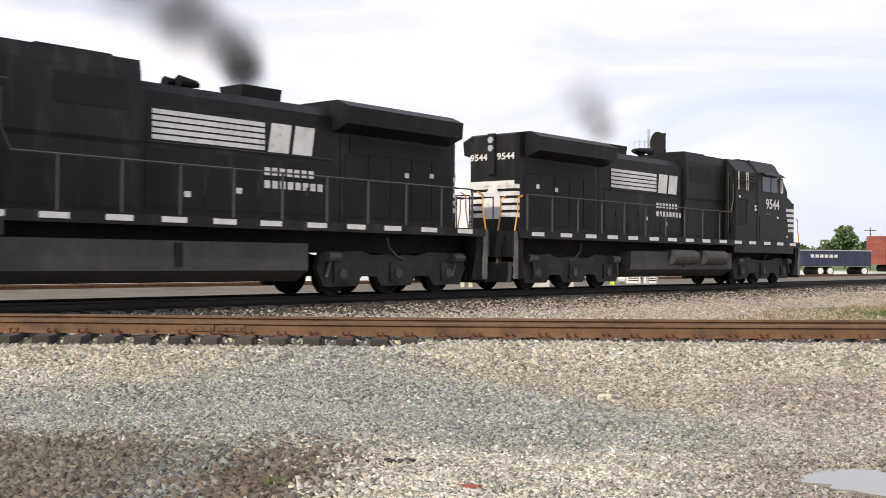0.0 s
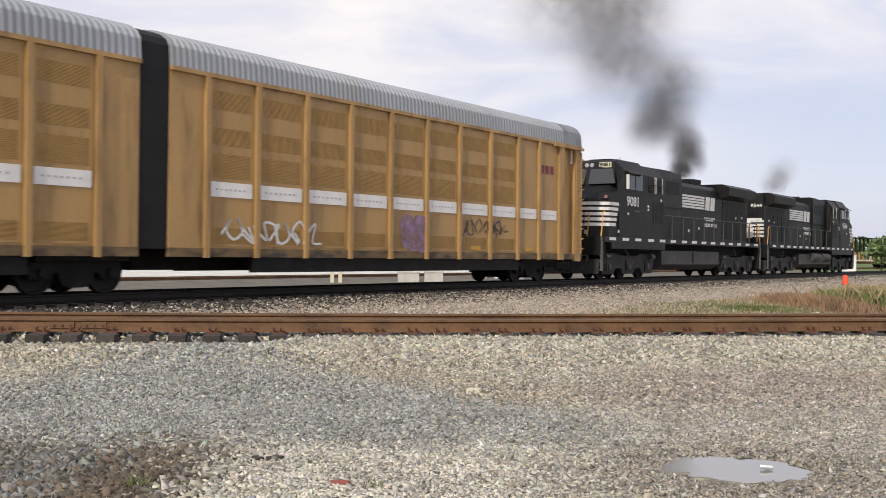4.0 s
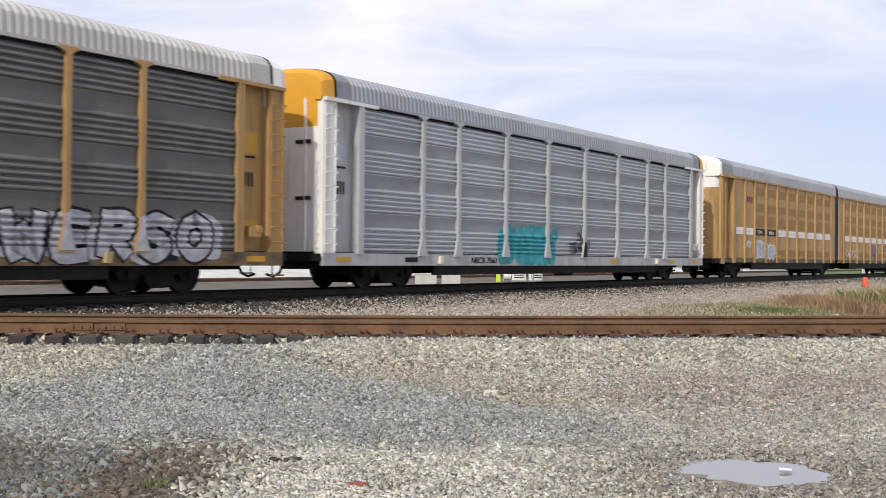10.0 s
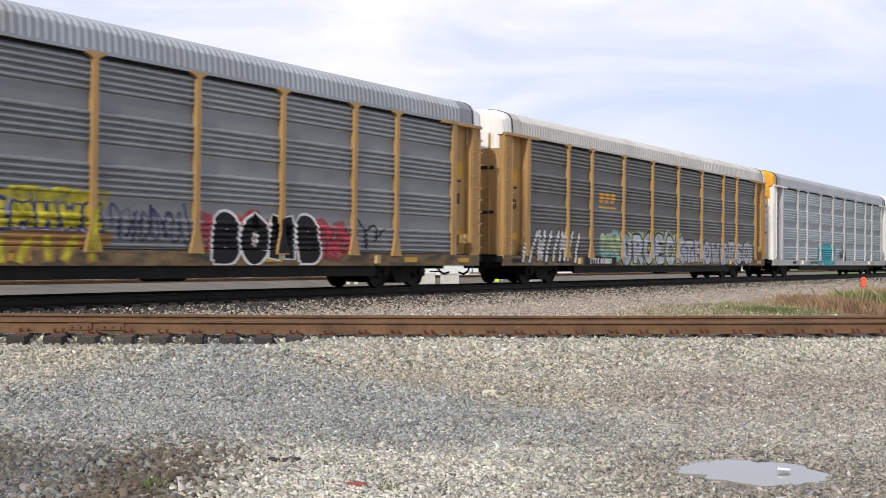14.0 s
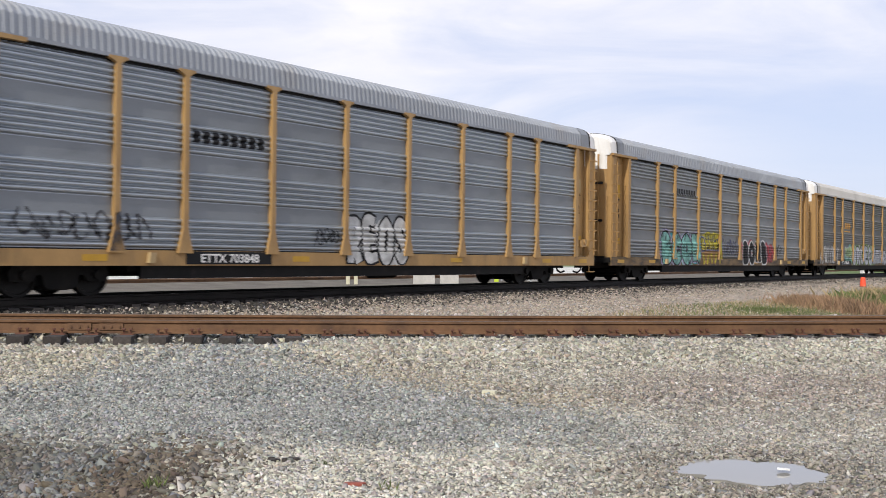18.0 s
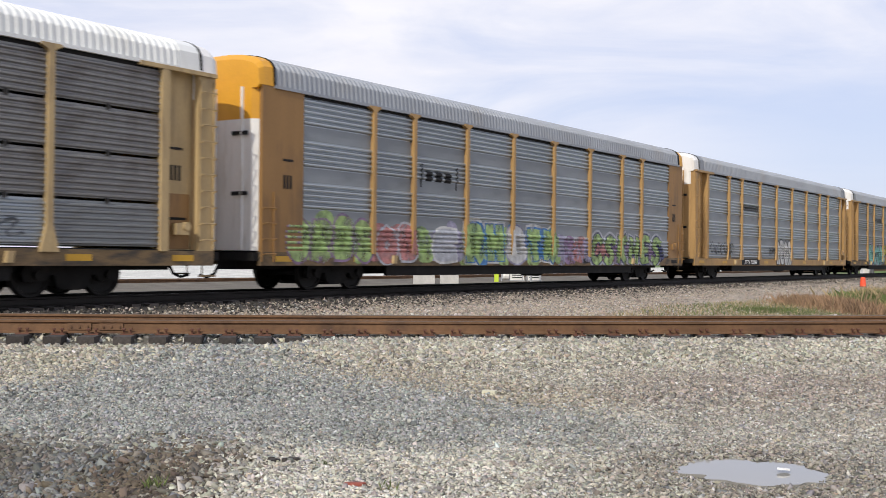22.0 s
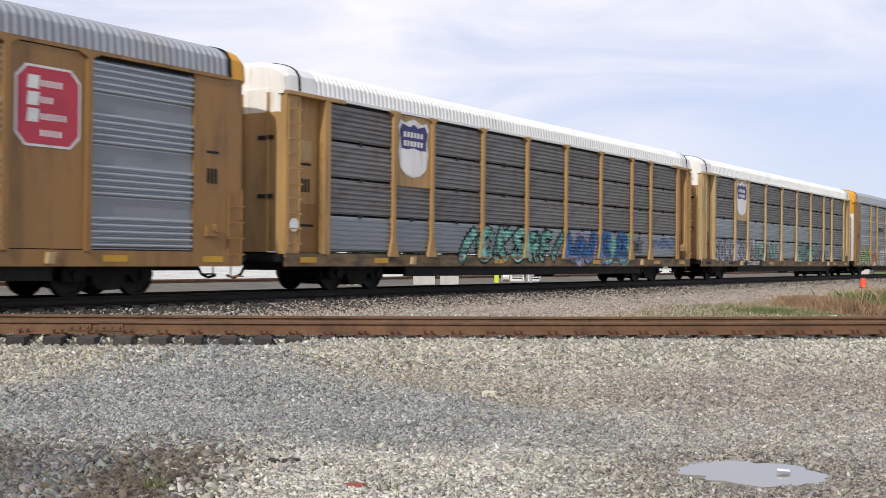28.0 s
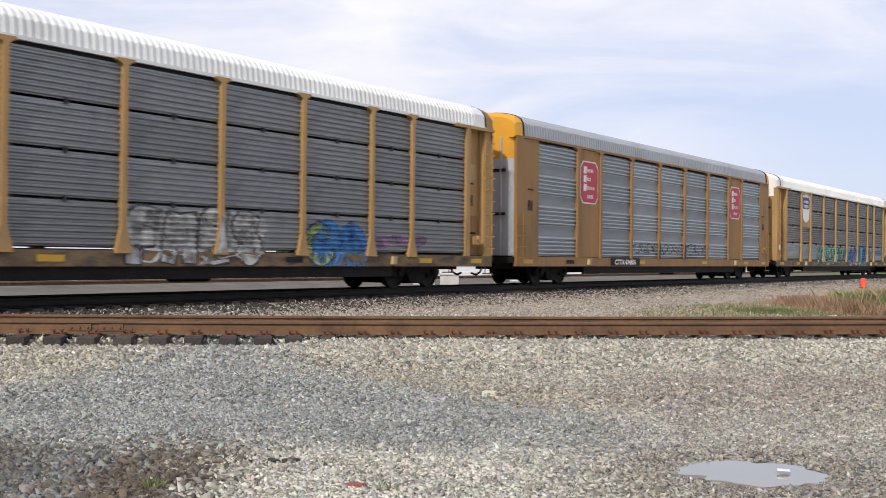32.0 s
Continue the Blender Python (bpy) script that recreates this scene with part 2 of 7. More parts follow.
M["red"] = material("faded_red_paint", (0.42, 0.035, 0.06), 0.55, var=0.15, scale=2)
M["maroon"] = material("dull_maroon_paint", (0.20, 0.03, 0.04), 0.6, var=0.15, scale=2)
M["navy"] = material("navy_blue_paint", (0.03, 0.03, 0.14), 0.55, var=0.15, scale=2)
M["signyellow"] = material("reflective_yellow_sheet", (0.50, 0.28, 0.02), 0.4, var=0.12)
M["teal"] = material("teal_spray_paint", (0.03, 0.33, 0.38), 0.6, var=0.3, scale=4, worn=0.4)
M["mint"] = material("mint_spray_paint", (0.23, 0.50, 0.44), 0.6, var=0.3, scale=4, worn=0.7)
M["lime"] = material("lime_spray_paint", (0.33, 0.46, 0.17), 0.6, var=0.3, scale=4, worn=0.7)
M["silver"] = material("silver_spray_paint", (0.45, 0.46, 0.50), 0.5, 0.2, var=0.25, scale=4, worn=0.28)
M["violet"] = material("violet_spray_paint", (0.26, 0.17, 0.28), 0.6, var=0.3, scale=4, worn=0.7)
M["blue"] = material("blue_spray_paint", (0.05, 0.18, 0.42), 0.6, var=0.3, scale=4, worn=0.7)
M["pink"] = material("pink_spray_paint", (0.46, 0.2, 0.19), 0.6, var=0.3, scale=4, worn=0.7)
M["red_spray"] = material("faded_red_spray_paint", (0.40, 0.05, 0.07), 0.6, var=0.3, scale=4, worn=0.85)
M["indigo"] = material("dark_blue_spray_paint", (0.035, 0.04, 0.11), 0.6, var=0.3, scale=4, worn=0.7)
M["lilac"] = material("pale_lilac_spray_paint", (0.36, 0.34, 0.46), 0.6, var=0.3, scale=4, worn=0.7)
M["white_spray"] = material("white_spray_paint", (0.62, 0.62, 0.60), 0.6, var=0.2, scale=4, worn=0.35)
M["white_faint"] = material("faded_white_spray_paint", (0.46, 0.46, 0.45), 0.6, var=0.3, scale=4, worn=0.85)
M["soot_spray"] = material("faded_dark_spray_paint", (0.05, 0.05, 0.055), 0.7, var=0.3, scale=4, worn=0.8)
M["blue_faint"] = material("faded_blue_spray_paint", (0.16, 0.22, 0.38), 0.6, var=0.3, scale=4, worn=0.85)
M["ochre"] = material("yellow_spray_paint", (0.52, 0.45, 0.03), 0.6, var=0.3, scale=4, worn=0.7)
M["box_red"] = material("faded_red_freight_paint", (0.27, 0.07, 0.045), 0.7, var=0.25, scale=0.6, grime=(0.15, 0.06, 0.04), grime_amount=0.3)
M["concrete"] = material("pale_concrete", (0.5, 0.49, 0.46), 0.85, var=0.15, scale=2, bump=0.2)
M["cream"] = material("cream_painted_post", (0.6, 0.57, 0.42), 0.6, var=0.12)
M["hivis"] = material("fluorescent_yellow_plastic", (0.55, 0.7, 0.05), 0.5, var=0.08)
M["weed"] = material("dry_reddish_weeds", (0.29, 0.185, 0.11), 0.8, var=0.3, scale=0.6, island=0.4)
M["trailer_blue"] = material("dark_blue_trailer_paint", (0.035, 0.04, 0.075), 0.6, var=0.2, scale=1.0)
M["cone"] = material("orange_red_plastic", (0.85, 0.10, 0.04), 0.5, var=0.12, scale=3)
M["bark"] = material("tree_bark", (0.09, 0.07, 0.05), 0.9, var=0.3, scale=3, streak=(4, 4, 1), bump=0.5)
M["leaf"] = material("green_leaves", (0.10, 0.15, 0.05), 0.6, var=0.3, scale=0.8, island=0.45)
M["leaf_far"] = material("hazy_green_leaves", (0.085, 0.13, 0.055), 0.7, var=0.3, scale=0.3, island=0.4)
M["grass"] = material("green_grass_blades", (0.12, 0.155, 0.045), 0.7, var=0.3, scale=0.6, island=0.5)
M["straw"] = material("dry_tan_grass_blades", (0.34, 0.26, 0.14), 0.75, var=0.3, scale=0.6, island=0.45)
M["steel"] = material("plain_galvanised_steel", (0.45, 0.46, 0.47), 0.45, 0.5, var=0.12)


def water():
    m = bpy.data.materials.new("still_puddle_water")
    m.use_nodes = True
    nt = m.node_tree
    b = nt.nodes["Principled BSDF"]
    b.inputs["Base Color"].default_value, b.inputs["Roughness"].default_value = (0.26, 0.25, 0.225, 1), 0.05
    b.inputs["Specular IOR Level"].default_value = 0.42
    n = nt.nodes.new("ShaderNodeTexNoise")
    n.inputs["Scale"].default_value = 3.0
    bp = nt.nodes.new("ShaderNodeBump")
    bp.inputs["Strength"].default_value, bp.inputs["Distance"].default_value = 0.05, 0.004
    nt.links.new(n.outputs["Fac"], bp.inputs["Height"])
    nt.links.new(bp.outputs["Normal"], b.inputs["Normal"])
    return m


M["water"] = water()


def smoke(name, density):
    """Thin sooty veil, thickest at the middle of each billow."""
    m = bpy.data.materials.new(name)
    m.use_nodes = True
    nt = m.node_tree
    nt.nodes.clear()
    ln = nt.links.new
    out, mix = nt.nodes.new("ShaderNodeOutputMaterial"), nt.nodes.new("ShaderNodeMixShader")
    tr, df = nt.nodes.new("ShaderNodeBsdfTransparent"), nt.nodes.new("ShaderNodeBsdfDiffuse")
    df.inputs["Color"].default_value = (0.13, 0.125, 0.12, 1)
    uv, sub = nt.nodes.new("ShaderNodeUVMap"), nt.nodes.new("ShaderNodeVectorMath")
    sub.operation = "DISTANCE"
    sub.inputs[1].default_value = (0.5, 0.5, 0)
    ln(uv.outputs["UV"], sub.inputs[0])
    fall = nt.nodes.new("ShaderNodeMapRange")
    fall.interpolation_type = "SMOOTHERSTEP"
    fall.inputs["From Min"].default_value, fall.inputs["From Max"].default_value = 0.5, 0.05
    ln(sub.outputs["Value"], fall.inputs["Value"])
    co, nz = nt.nodes.new("ShaderNodeTexCoord"), nt.nodes.new("ShaderNodeTexNoise")
    nz.inputs["Scale"].default_value, nz.inputs["Detail"].default_value = 0.55, 5.0
    ln(co.outputs["Object"], nz.inputs["Vector"])
    r = nt.nodes.new("ShaderNodeMapRange")
    r.inputs["From Min"].default_value, r.inputs["From Max"].default_value = 0.28, 0.66
    r.inputs["To Min"].default_value = 0.42
    ln(nz.outputs["Fac"], r.inputs["Value"])
    a, b = nt.nodes.new("ShaderNodeMath"), nt.nodes.new("ShaderNodeMath")
    a.operation = b.operation = "MULTIPLY"
    ln(fall.outputs["Result"], a.inputs[0]), ln(r.outputs["Result"], a.inputs[1])
    ln(a.outputs[0], b.inputs[0])
    b.inputs[1].default_value = density
    ln(b.outputs[0], mix.inputs["Fac"])
    ln(tr.outputs[0], mix.inputs[1]), ln(df.outputs[0], mix.inputs[2])
    ln(mix.outputs[0], out.inputs["Surface"])
    return m


M["smoke"] = smoke("dark_exhaust_smoke", 0.72)
M["mid_smoke"] = smoke("spreading_exhaust_smoke", 0.66)
M["thin_smoke"] = smoke("thin_exhaust_smoke", 0.26)


# ---------------------------------------------------------------- mesh helpers
def box(bm, x0, x1, y0, y1, z0, z1):
    v = [bm.verts.new(p) for p in ((x0, y0, z0), (x1, y0, z0), (x1, y1, z0), (x0, y1, z0), (x0, y0, z1), (x1, y0, z1), (x1, y1, z1), (x0, y1, z1))]
    for f in ((3, 2, 1, 0), (4, 5, 6, 7), (0, 1, 5, 4), (1, 2, 6, 5), (2, 3, 7, 6), (3, 0, 4, 7)):
        bm.faces.new([v[i] for i in f])
    return bm


def loft(bm, rings, closed=True, caps=True):
    """Faces between rings of points, each ring of one length."""
    vs = [[bm.verts.new(p) for p in r] for r in rings]
    n = len(vs[0])
    for a, b in zip(vs, vs[1:]):
        for i in range(n if closed else n - 1):
            j = (i + 1) % n
            bm.faces.new((a[i], a[j], b[j], b[i]))
    if caps and closed:
        bm.faces.new(list(reversed(vs[0]))), bm.faces.new(vs[-1])
    return bm


def prism_x(bm, prof, x0, x1):
    return loft(bm, [[(x0, y, z) for y, z in prof], [(x1, y, z) for y, z in prof]])


def prism_y(bm, prof, y0, y1):
    return loft(bm, [[(x, y0, z) for x, z in prof], [(x, y1, z) for x, z in prof]])


def rod(bm, a, b, r, n=6, r2=None):
    a, b = Vector(a), Vector(b)
    q = (b - a).to_track_quat("Z", "Y")
    ring = [Vector((math.cos(2 * math.pi * i / n), math.sin(2 * math.pi * i / n), 0)) for i in range(n)]
    r2 = r if r2 is None else r2
    return loft(bm, [[a + q @ (p * r) for p in ring], [b + q @ (p * r2) for p in ring]])


def pipe(bm, pts, r, n=5):
    for a, b in zip(pts, pts[1:]):
        rod(bm, a, b, r, n)
    return bm


def mesh_of(name, bm, mat, smooth=False):
    bmesh.ops.recalc_face_normals(bm, faces=bm.faces)
    me = bpy.data.meshes.new(name)
    bm.to_mesh(me)
    bm.free()
    if mat is not None:
        me.materials.append(mat)
    if smooth:
        me.shade_smooth()
    return me


def part(name, bm, mat, parent=None, label="", m=None, smooth=False):
    """Links a bmesh, or a mesh that exists, as one object under a thing or a part."""
    me = bm if isinstance(bm, bpy.types.Mesh) else mesh_of(name, bm, mat, smooth)
    ob = new(name, me)
    ob.parent = parent
    if m is not None:
        ob.matrix_basis = m
    if label:
        ob["label"] = label
    return ob


def thing(name, label, category, group="", m=None):
    ob = tagged(new(name), label, category, group)
    if m is not None:
        ob.matrix_basis = m
    return ob


CACHE = {}


def shared(key, make, mat, smooth=False):
    k = (key, mat.name)
    if k not in CACHE:
        CACHE[k] = mesh_of(key if isinstance(key, str) else key[0], make(bmesh.new()), mat, smooth)
    return CACHE[k]


def quads(name, verts, faces, mat, tints=None):
    me = bpy.data.meshes.new(name)
    verts, faces = np.asarray(verts, dtype=np.float32), np.asarray(faces, dtype=np.int32)
    n = faces.shape[1]
    me.vertices.add(len(verts)), me.loops.add(faces.size), me.polygons.add(len(faces))
    me.vertices.foreach_set("co", verts.ravel())
    me.loops.foreach_set("vertex_index", faces.ravel())
    me.polygons.foreach_set("loop_start", np.arange(0, faces.size, n, dtype=np.int32))
    me.polygons.foreach_set("loop_total", np.full(len(faces), n, dtype=np.int32))
    me.update(calc_edges=True)
    if tints is not None:
        at = me.color_attributes.new("tint", "FLOAT_COLOR", "POINT")
        at.data.foreach_set("color", np.concatenate([tints, np.ones((len(tints), 1))], 1).astype(np.float32).ravel())
    me.materials.append(mat)
    return me


# ---------------------------------------------------------------- ground
def smooth01(a, b, v):
    t = np.clip((v - a) / (b - a), 0, 1)
    return t * t * (3 - 2 * t)


def wavy(x, y, k, seed):
    """Soft unevenness from a few sines, between about -1 and 1."""
    rs = np.random.RandomState(seed)
    out = 0
    for _ in range(6):
        a, ph, q = rs.uniform(0, 6.28), rs.uniform(0, 6.28), k * rs.uniform(0.6, 1.7)
        out = out + np.sin((x * np.cos(a) + y * np.sin(a)) * q + ph)
    return out / 3.5


def ground_z(x, y):
    a, u = to_fg(x, y)
    s, lat = to_track(x, y)
    base = -0.62 + 0.14 * smooth01(7, 14, y) + 0.02 * wavy(x, y, 0.7, 1) + 0.012 * wavy(x, y, 2.6, 2)
    low = 0.085 * smooth01(-1.4, -2.6, a) * smooth01(0.0, -0.6, u)
    off = np.abs(u - 0.72)
    near = -0.243 - low - (0.40 - low) * smooth01(1.15, 4.2, off) - 0.03 * smooth01(0.5, 0.9, off) * smooth01(1.6, 1.0, off)
    far = -0.27 - 0.23 * smooth01(1.3, 3.3, np.abs(lat - HALF)) - 2 * smooth01(4.5, 9, np.abs(lat - HALF))
    back = -0.5 - 0.14 * smooth01(1.3, 3.0, np.abs(lat - 21.0)) + 0.14
    return np.maximum(np.maximum(base, near), np.maximum(far, np.where(np.abs(lat - 21) < 4, back, -9)))


BLUE_EDGE = ((-9.0, 11.0), (-5.2, 11.2), (-4.3, 11.9), (-4.0, 13.0), (-3.5, 15.3), (-2.3, 15.3), (-1.7, 13.1), (0.1, 11.5), (1.4, 10.3), (2.4, 9.4), (9.0, 9.0))


def ground_tint(x, y):
    """The colour of the stone at a place: blue-grey, brown, pale and pinkish stretches."""
    a, u = to_fg(x, y)
    s, lat = to_track(x, y)
    w1, w2, w3 = wavy(x, y, 0.9, 3), wavy(x, y, 2.2, 4), wavy(x * 0.35, y * 1.3, 2.0, 16)

    def mixc(c, d, k):
        return c * (1 - k[:, None]) + np.array(d) * k[:, None]
    c = np.tile(np.array([0.375, 0.35, 0.295]), (len(x), 1))                                      # pale tan
    tan = smooth01(-1.6, -3.0, x + 0.5 * w1) * smooth01(10.8, 11.6, y + 0.3 * w2)
    c = mixc(c, (0.345, 0.315, 0.25), tan * 0.6)
    # trodden brownish streak beside the blue-grey stretch, pinker towards the east
    rim = np.interp(x, [q[0] for q in BLUE_EDGE], [q[1] for q in BLUE_EDGE]) + 0.28 * w1 + 0.15 * w2
    streak = smooth01(-1.6, -0.8, x) * smooth01(rim - 0.1, rim + 0.3, y) * smooth01(rim + 1.5, rim + 0.8, y)
    c = mixc(c, (0.315, 0.265, 0.20), streak * 0.75)
    pinkish = smooth01(1.2, 2.6, x + 0.5 * w2) * smooth01(13.7, 13.1, y + 0.3 * w1) * smooth01(10.6, 11.4, y + 0.4 * w2)
    c = mixc(c, (0.29, 0.245, 0.215), pinkish * 0.85)
    worn = smooth01(1.2, 2.4, x + 0.5 * w2) * smooth01(11.4, 10.8, y + 0.3 * w1)
    c = mixc(c, (0.315, 0.295, 0.265), worn * 0.8)
    c = mixc(c, (0.44, 0.425, 0.40), worn * smooth01(0.35, 0.8, w3) * 0.6)
    blue = smooth01(rim + 0.25, rim - 0.35, y) * smooth01(8.25, 8.9, y + 0.25 * w2) * smooth01(2.4, 0.9, x + 0.5 * w1)
    c = mixc(c, (0.248, 0.258, 0.256), blue * 0.86)
    # big broken stone at the south-west, brown and blue-grey by turns
    low = smooth01(-1.35, -1.75, x + 0.18 * w2) * smooth01(8.7, 8.2, y + 0.25 * w1)
    c = mixc(c, (0.175, 0.18, 0.178), low)
    brown = low * np.maximum(smooth01(-2.45, -2.15, x + 0.15 * w2), smooth01(-2.75, -3.05, x + 0.15 * w1))
    c = mixc(c, (0.118, 0.092, 0.066), brown * (0.7 + 0.3 * smooth01(-0.6, 0.5, w2)))
    pit = smooth01(1.0, 0.4, np.hypot((x + 1.85) / 0.32, (y - 7.05) / 0.42) + 0.15 * w2)
    c = mixc(c, (0.07, 0.052, 0.04), pit * 0.8)
    # small irregular shadow painted into the stone colour
    crack_shade = smooth01(1.0, 0.5, np.hypot((x + 1.12) / 0.13, (y - 7.62) / 0.12) + 0.15 * w2)
    c = mixc(c, (0.075, 0.06, 0.05), crack_shade * 0.9)
    chalk = smooth01(-1.55, -1.15, x + 0.2 * w2) * smooth01(1.6, 0.7, x + 0.4 * w1) * smooth01(8.75, 8.15, y + 0.3 * w2)
    chalk = np.maximum(chalk, smooth01(1.2, 0.7, np.hypot((x + 6.15) / 0.75, (y - 12.1) / 0.95) + 0.15 * w2))
    c = mixc(c, (0.455, 0.43, 0.38), chalk)
    wet = smooth01(1.7, 0.8, np.hypot((x - 2.25) / 0.95, (y - 7.65) / 0.75) + 0.25 * w2)
    c = mixc(c, (0.21, 0.185, 0.155), wet * 0.8)
    pink = smooth01(2.0, 3.0, u) * smooth01(3.0, 0.5, lat)
    c = mixc(c, (0.345, 0.292, 0.248), pink)
    soil = smooth01(2.0, 5.0, x + w1) * smooth01(-6.5, -9.0, lat + 0.8 * w1) * pink
    c = mixc(c, (0.30, 0.235, 0.15), soil * 0.85)
    # near-black strip along the bed of the train's track
    darkened = smooth01(2.4, 1.85, np.abs(lat - HALF) + 0.12 * w2)
    c = mixc(c, (0.045, 0.04, 0.036), darkened)
    lot = smooth01(3.5, 6.0, lat)
    c = mixc(c, (0.175, 0.152, 0.128), lot)
    c = mixc(c, (0.12, 0.105, 0.085), lot * smooth01(10, 13, lat + w1) * smooth01(30, 27, lat + w1))
    c = mixc(c, (0.55, 0.54, 0.515), smooth01(27, 30, lat + w1))
    green = smooth01(30, 45, x - 0.12 * (y - 60) + 2 * w1) * smooth01(70, 85, y)
    c = mixc(c, (0.10, 0.15, 0.04), np.maximum(green, smooth01(170, 230, y)))
    return c * np.array([0.995, 1.0, 0.95])


def build_ground():
    def grow(start, stop, step, ratio):
        out, v = [], start
        while abs(v) < abs(stop):
            out.append(v)
            step *= ratio
            v += step
        return out + [stop]
    xs = np.array(sorted([-q for q in grow(9.0, 3000, 0.1, 1.12)]) + list(np.arange(-8.9, 10.9, 0.1)) + grow(11.0, 3000, 0.12, 1.09))
    ys = np.array(sorted([4.9 - (q - 0) for q in grow(0.2, 3000, 0.12, 1.15)]) + list(np.arange(4.9, 20.0, 0.1)) + grow(20.1, 3000, 0.15, 1.06))
    gx, gy = np.meshgrid(xs, ys)
    x, y = gx.ravel(), gy.ravel()
    z = ground_z(x, y)
    dip = np.hypot((x - 2.25) / 0.62, (y - 7.85) / 0.52)
    z = z - 0.035 * smooth01(1.5, 0.6, dip)
    n, m = len(xs), len(ys)
    i = np.arange(n * m).reshape(m, n)
    faces = np.stack([i[:-1, :-1].ravel(), i[:-1, 1:].ravel(), i[1:, 1:].ravel(), i[1:, :-1].ravel()], 1)
    # shade of the gaps between loose stones is put into the ground colour
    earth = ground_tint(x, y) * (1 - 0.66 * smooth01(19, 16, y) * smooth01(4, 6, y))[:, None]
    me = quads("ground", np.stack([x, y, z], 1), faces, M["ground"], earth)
    me.shade_smooth()
    tagged(new("ground", me), "grey and tan crushed stone ground with worn wheel paths", "ground", kind="structure")


def rock_template(rs, fine):
    """A broken stone: a flat block with shifted corners; far ones have six corners only."""
    if fine:
        co = np.array([(a, b, c) for a in (-1, 1) for b in (-1, 1) for c in (-1, 1)], dtype=float)
        co = co * 0.8 + rs.uniform(-0.5, 0.5, co.shape)
        fa = np.array([(0, 1, 3), (0, 3, 2), (4, 6, 7), (4, 7, 5), (0, 4, 5), (0, 5, 1), (2, 3, 7), (2, 7, 6), (0, 2, 6), (0, 6, 4), (1, 5, 7), (1, 7, 3)])
    else:
        co = np.array([(1, 0, 0), (-1, 0, 0), (0, 1, 0), (0, -1, 0), (0, 0, 1), (0, 0, -1)], dtype=float) * 1.25 + rs.uniform(-0.45, 0.45, (6, 3))
        fa = np.array([(0, 2, 4), (2, 1, 4), (1, 3, 4), (3, 0, 4), (2, 0, 5), (1, 2, 5), (3, 1, 5), (0, 3, 5)])
    return co * np.array([1.12, rs.uniform(0.5, 0.85), rs.uniform(0.27, 0.52)]), fa


def scatter_stones(name, label, x, y, size, fine, seed, tint_fn, sink=0.15, tip=0.26):
    """Loose stones at x, y on the ground, all in one mesh of flat facets."""
    rs = np.random.RandomState(seed)
    temps = [rock_template(rs, fine) for _ in range(14)]
    which = rs.randint(0, len(temps), len(x))
    z = ground_z(x, y)
    dip = np.hypot((x - 2.25) / 0.62, (y - 7.85) / 0.52)
    z = z - 0.035 * smooth01(1.5, 0.6, dip)
    tint = tint_fn(x + rs.normal(0, 0.03, len(x)) * y, y + rs.normal(0, 0.035, len(x)) * y)      # the stretches run into each other
    # strays from the neighbouring stretches: pale, tan and slate stones mixed in
    pick = rs.uniform(size=len(x))
    for lo, hi, col in ((0.0, 0.08, (0.42, 0.40, 0.36)), (0.08, 0.15, (0.33, 0.27, 0.20)), (0.15, 0.22, (0.22, 0.23, 0.235)), (0.22, 0.25, (0.55, 0.54, 0.52))):
        k = (pick >= lo) & (pick < hi) & (tint.mean(1) > 0.205)
        tint[k] = 0.35 * tint[k] + 0.65 * np.array(col)
    tint = np.clip(tint * rs.uniform(0.5, 1.5, (len(x), 1)) * (1 + rs.uniform(-0.06, 0.06, (len(x), 3))), 0, 0.75)
    vs, fs, ts, base = [], [], [], 0
    for k, (co, fa) in enumerate(temps):
        idx = np.where(which == k)[0]
        if not len(idx):
            continue
        p = co[None] * size[idx][:, None, None]
        # turned any way about the upright, tipped a little
        w = np.stack([np.ones(len(idx)), rs.normal(0, tip, len(idx)), rs.normal(0, tip, len(idx)), np.zeros(len(idx))], 1)
        yaw = rs.uniform(0, math.pi, len(idx))
        cy, sy = np.cos(yaw), np.sin(yaw)
        w = np.stack([w[:, 0] * cy, w[:, 1] * cy + w[:, 2] * sy, w[:, 2] * cy - w[:, 1] * sy, w[:, 0] * sy], 1)
        w /= np.linalg.norm(w, axis=1)[:, None]
        a, b, c, d = (w[:, k][:, None] for k in range(4))
        x0, y0, z0 = p[..., 0], p[..., 1], p[..., 2]
        px = (1 - 2 * (c * c + d * d)) * x0 + 2 * (b * c - a * d) * y0 + 2 * (b * d + a * c) * z0
        py = 2 * (b * c + a * d) * x0 + (1 - 2 * (b * b + d * d)) * y0 + 2 * (c * d - a * b) * z0
        pz = 2 * (b * d - a * c) * x0 + 2 * (c * d + a * b) * y0 + (1 - 2 * (b * b + c * c)) * z0
        q = np.stack([px + x[idx][:, None], py + y[idx][:, None], pz + (z[idx] + size[idx] * (0.3 - sink))[:, None]], -1)
        n = co.shape[0]
        vs.append(q.reshape(-1, 3))
        fs.append((fa[None] + (base + np.arange(len(idx)) * n)[:, None, None]).reshape(-1, 3))
        ts.append(np.repeat(tint[idx], n, 0))
        base += n * len(idx)
    me = quads(name, np.concatenate(vs), np.concatenate(fs), M["stone"], np.concatenate(ts))
    tagged(new(name, me), label, "gravel", kind="stuff")


